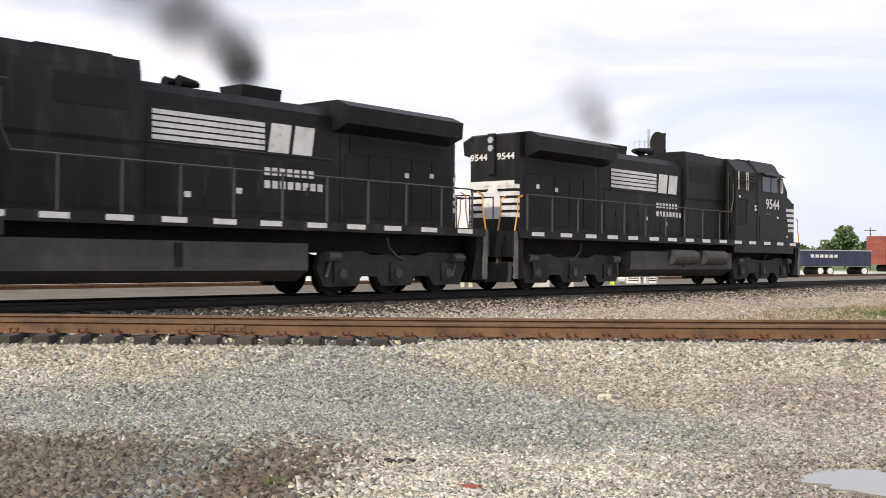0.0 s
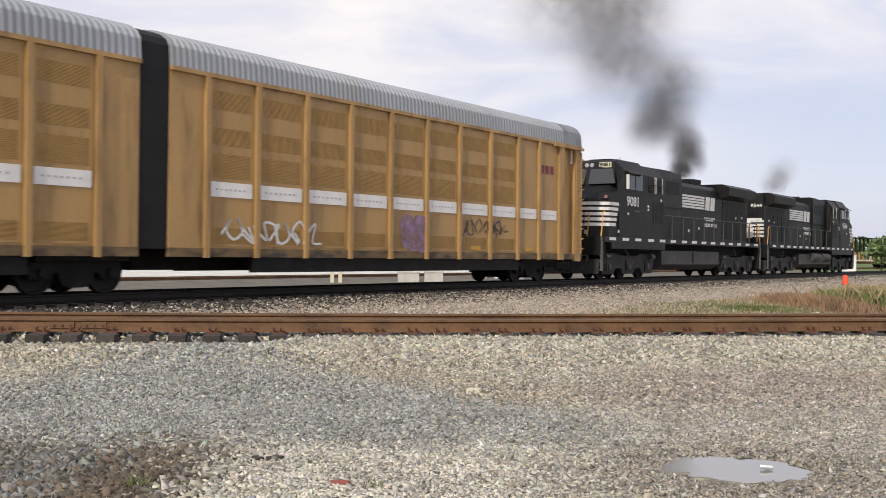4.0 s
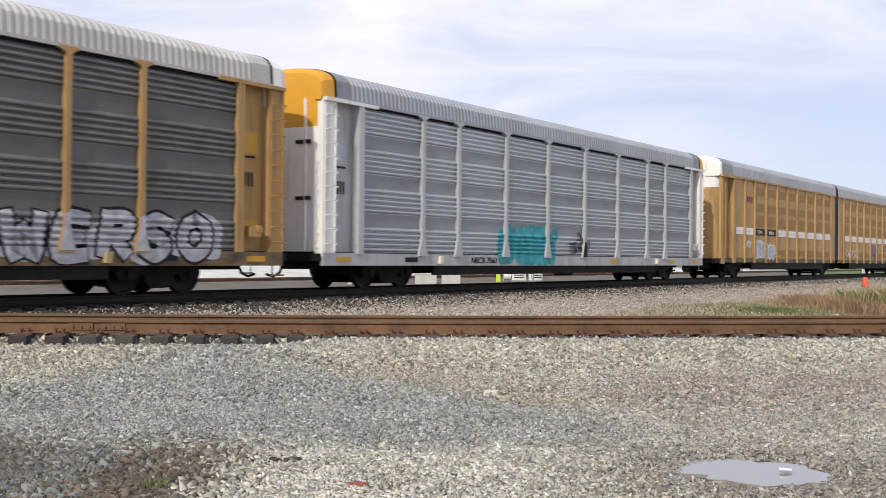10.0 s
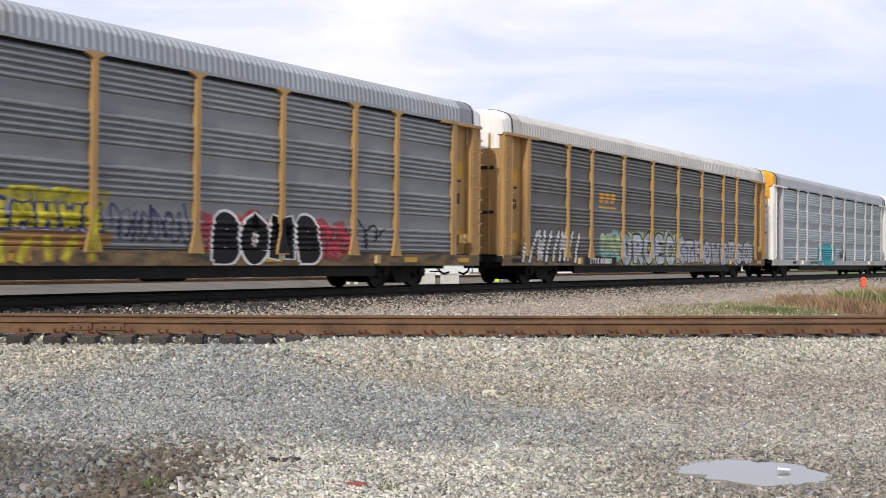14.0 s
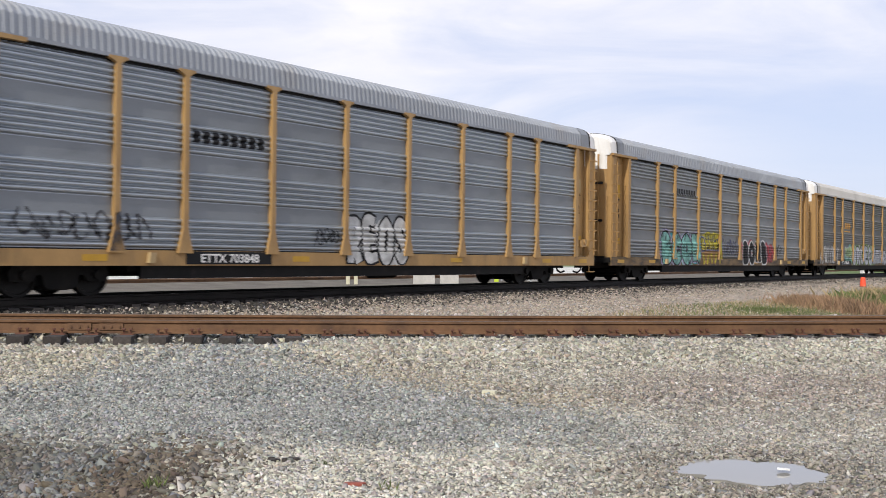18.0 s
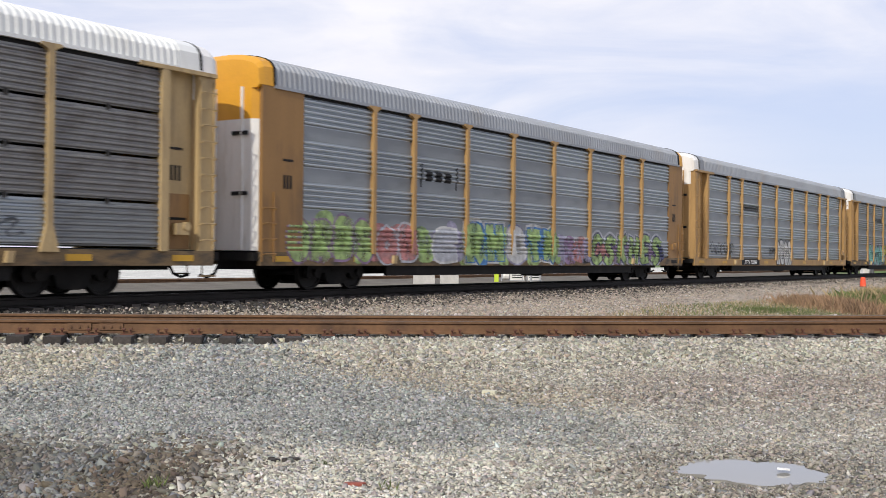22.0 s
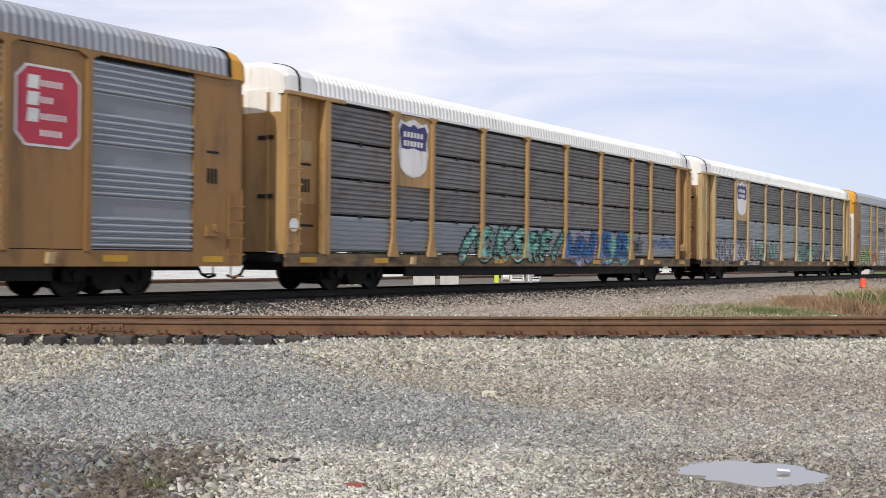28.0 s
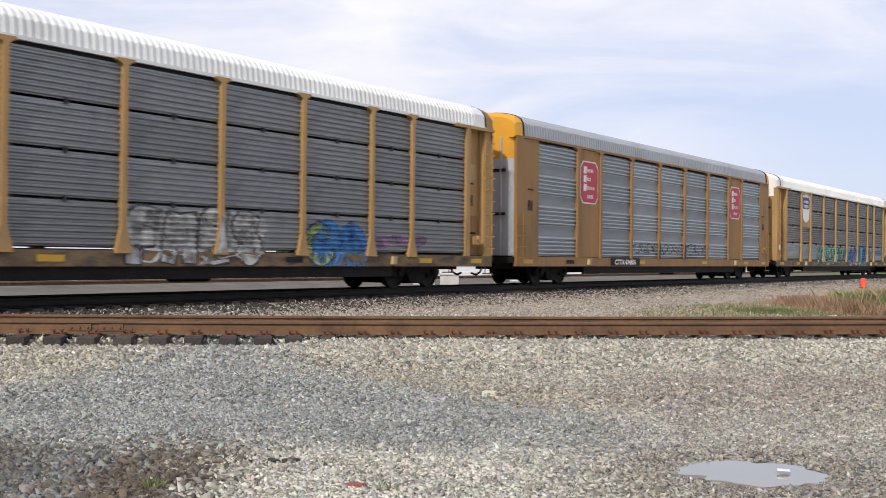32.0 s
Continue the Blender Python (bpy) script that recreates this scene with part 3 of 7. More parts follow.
def build_stones():
    rs = np.random.RandomState(11)

    def field(n, y0, y1, left, right):
        y = np.sqrt(rs.uniform(y0**2, y1**2, n))
        x = y * rs.uniform(left, right, n)
        return x, y
    x, y = field(72000, 6.3, 10.4, -0.56, 0.44)
    rough = smooth01(-0.9, -1.7, x + 0.25 * wavy(x, y, 2.2, 4)) * smooth01(9.2, 8.0, y + 0.3 * wavy(x, y, 0.9, 3))
    size = rs.uniform(0.010, 0.0215, len(x)) * (1 + 0.6 * rough) * (1 + 0.6 * (rs.uniform(size=len(x)) < 0.05))
    wet = np.hypot((x - 2.25) / 0.53, (y - 7.82) / 0.47)
    keep = (wet > 0.98) | (rs.uniform(size=len(x)) < 0.02 * (y < 7.6))
    scatter_stones("loose_gravel", "loose crushed stone in grey, tan and brown", x[keep], y[keep], size[keep], True, 5, ground_tint)
    x, y = field(92000, 10.2, 17.3, -0.56, 0.46)
    _, u = to_fg(x, y)
    size = rs.uniform(0.014, 0.028, len(x)) * (1 + 0.75 * smooth01(-2.6, -1.2, u))
    k = u < -0.52
    scatter_stones("track_side_gravel", "pale angular gravel beside the rusty track", x[k], y[k], size[k], True, 6, ground_tint)
    x, y = field(60000, 14.5, 34.0, -0.58, 0.44)
    _, u = to_fg(x, y)
    s, lat = to_track(x, y)
    k = (u > -0.6) & (lat < 0.55)
    size = rs.uniform(0.026, 0.052, len(x))
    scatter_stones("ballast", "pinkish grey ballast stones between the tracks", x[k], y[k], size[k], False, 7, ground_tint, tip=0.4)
    # the far reach of the ballast shoulder along the train's track
    n = 30000
    s, lat = rs.uniform(-8, 75, n), 0.45 - np.abs(rs.normal(0, 2.6, n))
    x, y = s * CP - lat * SP, SIDE_Y + s * SP + lat * CP
    _, u = to_fg(x, y)
    k = u > 2.2
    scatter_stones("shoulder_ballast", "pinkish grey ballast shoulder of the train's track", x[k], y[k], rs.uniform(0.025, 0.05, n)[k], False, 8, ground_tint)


def build_puddle():
    b = bmesh.new()
    n = 160
    ring = []
    rs = np.random.RandomState(3)
    ph = rs.uniform(0, 6.28, 5)
    for i in range(n):
        a = 2 * math.pi * i / n
        r = 1 + sum(0.07 / (k + 1) ** 0.25 * math.sin((3 * k + 2) * a + ph[k]) for k in range(5))
        ring.append((2.25 + 0.52 * r * math.cos(a), 7.82 + 0.46 * r * math.sin(a)))
    z0 = float(ground_z(np.array([2.25]), np.array([7.85]))[0])
    loft(b, [[(px, py, z0 - 0.045) for px, py in ring], [(px, py, z0 - 0.012) for px, py in ring]])
    tagged(new("puddle", mesh_of("puddle", b, M["water"])), "still grey puddle in the wet gravel", "puddle", kind="structure")


# ---------------------------------------------------------------- tracks
RAIL = [(-0.075, -0.186), (-0.075, -0.172), (-0.012, -0.148), (-0.009, -0.05), (-0.036, -0.036), (-0.036, -0.006), (-0.028, 0.0),
        (0.028, 0.0), (0.036, -0.006), (0.036, -0.036), (0.009, -0.05), (0.012, -0.148), (0.075, -0.172), (0.075, -0.186)]


def rail_mesh(name, place, stations, off, mat, head):
    b = bmesh.new()
    rings = []
    for s in stations:
        rings.append([place(s, off + y, z) for y, z in RAIL])
    loft(b, rings)
    me = mesh_of(name, b, mat)
    me.materials.append(head)
    for p in me.polygons:
        zs = [me.vertices[i].co.z for i in p.vertices]
        if p.normal.z > 0.5 and min(zs) > -0.06:
            p.material_index = 1
    return new(name, me)


def sag(a):
    return -0.022 * max(0.0, 1 - (a / 7.0) ** 2)


def build_tracks():
    track = thing("crossing_track", "rust-brown jointed railway track on dark wooden ties", "railway track")
    track["kind"] = "structure"
    stations = [-60, -30, -20] + [q * 1.0 for q in range(-14, 16)] + [20, 30, 60, 120]
    for off in (0.0, 1.507):
        r = rail_mesh("rail", lambda s, u, z: on_fg(s, u, z + sag(s)), stations, off, M["rust_rail"], M["rail_head"])
        r.parent = track
    tie_mesh = shared("tie", lambda b: box(b, -0.115, 0.115, -1.3, 1.3, -0.18, 0.0), M["tie"])

    def plate(b):
        return box(b, -0.09, 0.09, -0.17, 0.17, 0.0, 0.012)

    def spike(b):
        rod(b, (0, 0, 0), (0, 0, 0.06), 0.014, 5)
        return box(b, -0.022, 0.022, -0.035, 0.015, 0.055, 0.08)
    rs = random.Random(4)
    turn = math.degrees(math.atan(FG_SLOPE))
    a = -17.0
    while a < 18.5:
        j = rs.uniform(-0.045, 0.045)
        lie = on_fg(a + j, 0.753 + rs.uniform(-0.05, 0.03), -0.199 + sag(a))
        out = rs.uniform(0.0, 0.07) if -3.0 < a < -2.2 else 0.0
        lie = lie + Vector((0, -out, 0))
        t = part("tie", tie_mesh, None, track, m=pose(*lie, 0, 0, turn + rs.uniform(-1.5, 1.5)))
        for off in (-0.753, 0.754):
            part("tie_plate", shared("tie_plate", plate, M["spike"]), None, t, m=pose(0, off, 0.0005))
            for dx in (-0.05, 0.045):
                part("spike", shared("spike", spike, M["spike"]), None, t, m=pose(dx + rs.uniform(-0.01, 0.01), off - 0.10, 0.008, rs.uniform(-6, 6)))
        a += 0.462 * rs.choice((1, 1, 1, 0.93, 1.08))
    b = bmesh.new()
    for a in [q * 0.47 for q in range(-120, -37)] + [q * 0.47 for q in range(40, 240)]:
        c0 = on_fg(a, 0.753, -0.199)
        box(b, c0.x - 0.11, c0.x + 0.11, c0.y - 1.3, c0.y + 1.3, c0.z - 0.18, c0.z)
    tagged(part("far_tie_row", b, M["tie"], track), kind="stuff")
    # a bolted joint bar
    for a in (-5.05, -4.62):
        b = bmesh.new()
        for u in (-0.032,):
            prism_y(b, [(-0.16, -0.14), (0.16, -0.14), (0.16, -0.05), (-0.16, -0.05)], u, u + 0.02)
            for k in range(3):
                rod(b, (-0.11 + 0.11 * k, u - 0.02, -0.095), (-0.11 + 0.11 * k, u, -0.095), 0.017, 6)
        part("joint_bar", b, M["rust_rail"], track, m=Matrix.Translation(on_fg(a, 0, sag(a))) @ pose(0, 0, 0, 0, 0, turn))
    # the line that the train rolls on
    main = thing("main_track", "near-black railway track under the moving train", "railway track")
    main["kind"] = "structure"
    for off in (HALF - 0.753, HALF + 0.753):
        r = rail_mesh("rail", on_track, [-320, -100, -40, -20, 0, 20, 40, 80, 160, 420], off, M["dark_rail"], M["dark_rail"])
        r.parent = main
    rs = random.Random(5)
    for k in range(190):
        s = -22 + k * 0.5
        part("tie", tie_mesh, None, main, m=Matrix.Translation(on_track(s, HALF + rs.uniform(-0.04, 0.04), -0.19)) @ pose(0, 0, 0, 0, 0, math.degrees(PSI) + rs.uniform(-1, 1)))
    b = bmesh.new()
    for k in list(range(-560, -44)) + list(range(146, 760)):
        c0 = on_track(k * 0.5, HALF, -0.19)
        m = Matrix.Translation(c0) @ pose(0, 0, 0, 0, 0, math.degrees(PSI))
        n0 = len(b.verts)
        box(b, -0.115, 0.115, -1.3, 1.3, -0.18, 0)
        b.verts.ensure_lookup_table()
        for v in b.verts[n0:]:
            v.co = m @ v.co
    tagged(part("far_tie_row", b, M["tie"], main), kind="stuff")
    side = thing("siding_track", "rusty low siding track in pale gravel", "railway track")
    side["kind"] = "structure"
    for off in (21 - 0.753, 21 + 0.753):
        r = rail_mesh("rail", lambda s, u, z: on_track(s, u, z - 0.22), [-200, -60, 0, 60, 260], off, M["rust_rail"], M["rail_head"])
        r.parent = side


# ---------------------------------------------------------------- running gear
def ring_pts(r, n, y):
    return [(r * math.cos(2 * math.pi * i / n), y, r * math.sin(2 * math.pi * i / n)) for i in range(n)]


def wheelset_mesh(r):
    def make(b):
        for sgn in (-1, 1):
            o = 0.72 * sgn
            loft(b, [ring_pts(rr, 24, o + sgn * y) for rr, y in ((r + 0.025, -0.04), (r + 0.025, -0.012), (r, -0.005), (r, 0.09), (r - 0.06, 0.09),
                                                                 (r - 0.08, 0.05), (0.16, 0.03), (0.13, 0.10), (0.0001, 0.10))], caps=False)
            for k in range(3):
                a = 2 * math.pi * k / 3
                rod(b, (0.28 * math.cos(a), o + sgn * 0.035, 0.28 * math.sin(a)), (0.28 * math.cos(a), o + sgn * 0.05, 0.28 * math.sin(a)), 0.05, 6)
        rod(b, (0, -0.95, 0), (0, 0.95, 0), 0.08, 10)
        return b
    return shared(("wheelset", r), make, M["wheel"])


WHEELS = {}


def add_wheelset(truck, x, r, turned=False):
    w = part("wheelset", wheelset_mesh(r), None, truck)
    w.matrix_parent_inverse = Matrix.Translation((x, 0, r))
    WHEELS.setdefault((r, turned), []).append(w)


def freight_truck(car, x):
    """A two-axle freight truck: cast side frames, bolster, springs, bearing caps, wheelsets."""
    def frame_side(b):
        for sgn in (-1, 1):
            y0, y1 = 0.92 * sgn - 0.07, 0.92 * sgn + 0.07
            prism_y(b, [(-1.22, 0.50), (-1.12, 0.68), (-0.55, 0.78), (0.55, 0.78), (1.12, 0.68), (1.22, 0.50), (1.16, 0.33), (0.66, 0.33), (0.58, 0.46), (0.46, 0.46), (0.38, 0.24),
                        (0.28, 0.16), (-0.28, 0.16), (-0.38, 0.24), (-0.46, 0.46), (-0.58, 0.46), (-0.66, 0.33), (-1.16, 0.33)], y0, y1)
            for k in (-0.16, 0, 0.16):
                rod(b, (k, 0.92 * sgn, 0.26), (k, 0.92 * sgn, 0.52), 0.07, 8)
            for ax in (-0.89, 0.89):
                rod(b, (ax, 0.98 * sgn, 0.46), (ax, 1.08 * sgn, 0.46), 0.10, 10)
        box(b, -0.2, 0.2, -1.0, 1.0, 0.50, 0.70)
        # spring plank, brake beams with their shoes and levers
        box(b, -0.3, 0.3, -0.85, 0.85, 0.14, 0.24)
        for sgn in (-1, 1):
            box(b, 0.36 * sgn - 0.06, 0.36 * sgn + 0.06, -0.84, 0.84, 0.26, 0.44)
            for y in (-0.74, 0.74):
                prism_y(b, [(0.30 * sgn, 0.2), (0.47 * sgn, 0.26), (0.45 * sgn, 0.46), (0.49 * sgn, 0.66), (0.36 * sgn, 0.7)][::-sgn], y - 0.05, y + 0.05)
            rod(b, (0.36 * sgn, 0.1, 0.3), (0.2 * sgn, 0.1, 0.72), 0.035, 6)
        return b
    t = part("truck", shared("freight_truck", frame_side, M["under"]), None, car, m=pose(x, 0, 0))
    for ax in (-0.89, 0.89):
        add_wheelset(t, ax, 0.46)
    return t


def coupler(car, x, way, mat=None):
    def make(b):
        box(b, -0.1, 0.55, -0.09, 0.09, 0.78, 0.96)
        prism_x(b, [(-0.16, 0.72), (0.16, 0.72), (0.18, 0.80), (0.18, 0.98), (-0.02, 1.02), (-0.16, 0.98)], 0.45, 0.68)
        return b
    part("coupler", shared("coupler", make, M["under"]), None, car, m=pose(x, 0, 0, 0, 0, 0 if way > 0 else 180))

    def hose(b):
        pts = [(0.05, 0.3, 0.72), (0.22, 0.3, 0.45), (0.42, 0.26, 0.36), (0.62, 0.2, 0.42)]
        return pipe(b, pts, 0.036, 6)
    part("air_hose", shared("air_hose", hose, M["under"]), None, car, m=pose(x, 0, 0, 0, 0, 0 if way > 0 else 180))


# ---------------------------------------------------------------- autoracks
CAR_L = 28.648
END = CAR_L / 2
BAYS = [-11.98, -9.07, -7.15, -4.29, -1.43, 1.43, 4.29, 7.15, 9.07, 11.98]      # panel edges and posts
SILL0, SILL1, PANEL0, PANEL1, EAVE, TOP = 0.66, 1.00, 1.03, 5.02, 5.14, 6.02


def ridge_levels(kind):
    """Heights and depths of a corrugated side sheet: (z, out)."""
    out = []
    if kind == "grouped":
        h = (PANEL1 - PANEL0 - 0.73) / 3
        for k in range(4):
            q = PANEL0 + k * h
            out.append((q, 0.0))
            q += 0.02
            for _ in range(5):
                out += [(q, 0.0), (q + 0.034, 0.052), (q + 0.062, 0.056), (q + 0.088, 0.048), (q + 0.128, 0.0)]
                q += 0.14
        out.append((PANEL1, 0.0))
    else:
        h = (PANEL1 - PANEL0) / 4
        out = [(0.045, -0.02), (0.052, 0.0)]
        q = 0.065
        while q + 0.12 < h:
            out += [(q, 0.0), (q + 0.03, 0.048), (q + 0.058, 0.050), (q + 0.095, 0.0)]
            q += 0.129
        out += [(h - 0.016, 0.0), (h - 0.006, -0.02)]
    return out


LEVELS = {k: ridge_levels(k) for k in ("grouped", "plain")}
SHEET_Y = -1.44


def sheet_out(kind, z):
    """How far the side sheet stands out at a height."""
    lv = LEVELS[kind]
    if kind == "plain":
        h = (PANEL1 - PANEL0) / 4
        z = (z - PANEL0) % h
    return float(np.interp(z, [q[0] for q in lv], [q[1] for q in lv]))


def sheet_mesh(kind, width, mat):
    def make(b):
        lv = LEVELS[kind]
        back = 0.03
        prof = [(-o, z) for z, o in lv] + [(back, lv[-1][0]), (back, lv[0][0])]
        return prism_x(b, prof, -width / 2, width / 2)
    me = shared(("side_sheet", kind, round(width, 3)), make, mat)
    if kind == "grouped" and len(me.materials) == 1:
        # the flat bands between the ridges take a darker, duller tone than the sheet
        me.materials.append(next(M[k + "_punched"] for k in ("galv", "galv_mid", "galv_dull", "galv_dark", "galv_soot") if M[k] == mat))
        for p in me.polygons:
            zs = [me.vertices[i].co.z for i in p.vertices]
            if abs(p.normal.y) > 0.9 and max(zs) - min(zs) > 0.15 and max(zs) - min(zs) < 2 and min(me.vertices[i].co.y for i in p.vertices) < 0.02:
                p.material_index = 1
    return me


def roof_profile(top=TOP, power=0.42):
    """Rounded arch from eave to eave."""
    pts = []
    for i in range(15):
        a = math.pi * i / 14
        y = -1.50 * math.cos(a)
        z = EAVE + (top - EAVE) * (math.sin(a) ** power)
        pts.append((y, z))
    return pts


def roof_mesh(length, mat, top=TOP, power=0.42, pitch=0.19):
    def make(b):
        n = int(length / pitch)
        prof = roof_profile(top, power)
        rings = []
        for i in range(n + 1):
            x0 = -length / 2 + length * i / n
            for dx, d in ((0.0, 0.0), (0.07, 0.0), (0.095, 0.026), (0.165, 0.026)):
                if i == n and dx > 0:
                    break
                x = x0 + dx * length / n / pitch
                rings.append([(x, y * (1 - d / 1.5), z - d) for y, z in prof] + [(x, 1.45, EAVE - 0.05), (x, -1.45, EAVE - 0.05)])
        return loft(b, rings)
    return shared(("roof", round(length, 2), top), make, mat)


def post_mesh(mat, foot=True, width=0.14):
    def make(b):
        w = width / 2
        half = [(0.24, EAVE - 0.02), (0.24, EAVE - 0.075), (0.13, EAVE - 0.12), (w, EAVE - 0.16)]
        half += [(w, SILL1 + 0.5), (0.22, SILL1 - 0.06)] if foot else [(w, SILL1 - 0.02)]
        return prism_y(b, half + [(-x, z) for x, z in half[::-1]], -1.565, -1.42)
    return shared(("post", foot, width), make, mat)


def flip(x=0.0):
    """To the other side of a car."""
    return pose(x, 0, 0, 0, 0, 180)


def ladder(car, x, side, mat, z0=1.05, z1=4.95, step=0.38, width=0.42, bracket=True):
    def make(b):
        box(b, -width / 2 - 0.02, -width / 2 + 0.02, -1.53, -1.50, z0, z1)
        box(b, width / 2 - 0.02, width / 2 + 0.02, -1.53, -1.50, z0, z1)
        return b
    base = pose(x, 0, 0) if side < 0 else flip(x)
    l = part("ladder", shared(("ladder", z0, z1, width), make, mat), None, car, m=base)
    z = z0 + 0.2
    while z < z1 - 0.08:
        def rung(b):
            rod(b, (-width / 2, -1.62, 0), (width / 2, -1.62, 0), 0.016, 5)
            for sx in (-1, 1):
                rod(b, (sx * width / 2, -1.50, -0.05), (sx * width / 2, -1.62, 0), 0.016, 5)
            return b
        part("rung", shared(("rung", width), rung, mat), None, l, m=pose(0, 0, z))
        z += step


def decal(name, parent, polys, mat, kind=None, label="", y=None, lift=0.006):
    """Painted shapes on a car's near side, draped over the ridges. polys: rings of (x, z)."""
    if len(polys) > 1 and len(polys[0]) > 10:
        for i, ring in enumerate(polys):
            decal(name, parent, [ring], mat, kind, label, y, lift + 0.0003 * i)
        return
    b = bmesh.new()
    for ring in polys:
        try:
            b.faces.new([b.verts.new((px, 0, pz)) for px, pz in ring])
        except ValueError:
            pass
    bmesh.ops.remove_doubles(b, verts=b.verts[:], dist=0.00002)
    bmesh.ops.triangulate(b, faces=b.faces[:])
    return drape(name, parent, b, mat, kind, label, y, lift)


def drape(name, parent, b, mat, kind, label="", y=None, lift=0.006):
    if kind:
        zs = [v.co.z for v in b.verts]
        lo, hi = min(zs), max(zs)
        lv = LEVELS[kind]
        h = (PANEL1 - PANEL0) / 4
        cuts = [q[0] for q in lv] if kind == "grouped" else [PANEL0 + k * h + q[0] for k in range(4) for q in lv]
        for z in cuts:
            if lo < z < hi:
                bmesh.ops.bisect_plane(b, geom=b.verts[:] + b.edges[:] + b.faces[:], plane_co=(0, 0, z), plane_no=(0, 0, 1))
        for v in b.verts:
            v.co.z = max(v.co.z, SILL0 + 0.01)
            inside = PANEL0 <= v.co.z <= PANEL1
            v.co.y = (SHEET_Y - max(0, sheet_out(kind, v.co.z)) if inside else -1.505) - lift
    else:
        for v in b.verts:
            v.co.y = y - lift
    me = mesh_of(name, b, mat)
    me.flip_normals() if me.polygons and sum(p.normal.y for p in me.polygons) > 0 else None
    return part(name, me, None, parent, label)


def rect(x0, x1, z0, z1):
    return [(x0, z0), (x1, z0), (x1, z1), (x0, z1)]


def skew(x0, x1, z0, z1, k):
    return [(x0, z0), (x1, z0), (x1 + k, z1), (x0 + k, z1)]


def blob(cx, cz, rx, rz, rs, n=22, rough=0.14):
    ph = [rs.uniform(0, 6.28) for _ in range(4)]
    pts = []
    for i in range(n):
        a = 2 * math.pi * i / n
        r = 1 + sum(rough / (k + 1) * math.sin((k + 2) * a + ph[k]) for k in range(4))
        ca, sa = math.cos(a), math.sin(a)
        e = 0.7
        pts.append((cx + rx * r * math.copysign(abs(ca) ** e, ca), cz + rz * r * math.copysign(abs(sa) ** e, sa)))
    return pts


def ribbon(pts, width, taper=0.0):
    """A painted stroke along a curve, as quads."""
    out, n = [], len(pts)
    side = []
    for i, (x, z) in enumerate(pts):
        a, b = pts[max(i - 1, 0)], pts[min(i + 1, n - 1)]
        dx, dz = b[0] - a[0], b[1] - a[1]
        q = math.hypot(dx, dz) or 1.0
        w = width * (1 - taper * abs(2 * i / (n - 1) - 1)) / 2
        side.append(((x - dz / q * w, z + dx / q * w), (x + dz / q * w, z - dx / q * w)))
    for (a, b), (c, d) in zip(side, side[1:]):
        out.append([a, b, d, c])
    return out


GLYPHS = {
    "ring": [[(0.5, 0.95), (0.12, 0.75), (0.1, 0.3), (0.5, 0.05), (0.9, 0.3), (0.88, 0.75), (0.5, 0.95)]],
    "leg": [[(0.18, 0.05), (0.18, 0.95)], [(0.18, 0.9), (0.8, 0.88), (0.78, 0.52), (0.25, 0.48)], [(0.45, 0.45), (0.88, 0.05)]],
    "comb": [[(0.85, 0.92), (0.2, 0.9), (0.16, 0.1), (0.88, 0.08)], [(0.2, 0.5), (0.75, 0.5)]],
    "hook": [[(0.88, 0.8), (0.5, 0.96), (0.12, 0.6), (0.15, 0.2), (0.55, 0.05), (0.9, 0.22)]],
    "fork": [[(0.18, 0.05), (0.18, 0.95)], [(0.85, 0.95), (0.28, 0.5), (0.9, 0.05)]],
    "double_ring": [[(0.5, 0.52), (0.2, 0.75), (0.5, 0.95), (0.8, 0.75), (0.5, 0.52), (0.12, 0.27), (0.5, 0.05), (0.88, 0.27), (0.5, 0.52)]],
    "zigzag": [[(0.05, 0.95), (0.25, 0.05), (0.5, 0.65), (0.75, 0.05), (0.95, 0.95)]],
    "bar": [[(0.5, 0.05), (0.5, 0.95)]],
    "gate": [[(0.15, 0.05), (0.15, 0.95)], [(0.85, 0.05), (0.85, 0.95)], [(0.15, 0.5), (0.85, 0.5)]],
    "flag": [[(0.18, 0.05), (0.18, 0.92), (0.9, 0.92)], [(0.2, 0.5), (0.75, 0.52)]],
    "bellies": [[(0.18, 0.08), (0.18, 0.92), (0.7, 0.9), (0.75, 0.6), (0.3, 0.5)], [(0.3, 0.5), (0.85, 0.42), (0.8, 0.1), (0.18, 0.06)]],
    "snake": [[(0.85, 0.85), (0.45, 0.96), (0.15, 0.72), (0.8, 0.35), (0.5, 0.05), (0.12, 0.18)]],
    "peaks": [[(0.08, 0.05), (0.2, 0.95), (0.5, 0.4), (0.8, 0.95), (0.92, 0.05)]],
    "cross": [[(0.05, 0.9), (0.95, 0.9)], [(0.5, 0.9), (0.45, 0.05)]],
    "slash": [[(0.2, 0.05), (0.5, 0.6), (0.9, 0.95)]],
}


def curve_through(pts, n=4):
    """Points of a smooth curve through the given ones."""
    out, q = [], [pts[0]] + list(pts) + [pts[-1]]
    for a, b, c, d in zip(q, q[1:], q[2:], q[3:]):
        for k in range(n):
            t = k / n
            out.append(tuple(0.5 * (2 * b[i] + (c[i] - a[i]) * t + (2 * a[i] - 5 * b[i] + 4 * c[i] - d[i]) * t * t + (3 * b[i] - a[i] - 3 * c[i] + d[i]) * t ** 3) for i in (0, 1)))
    return out + [tuple(pts[-1])]


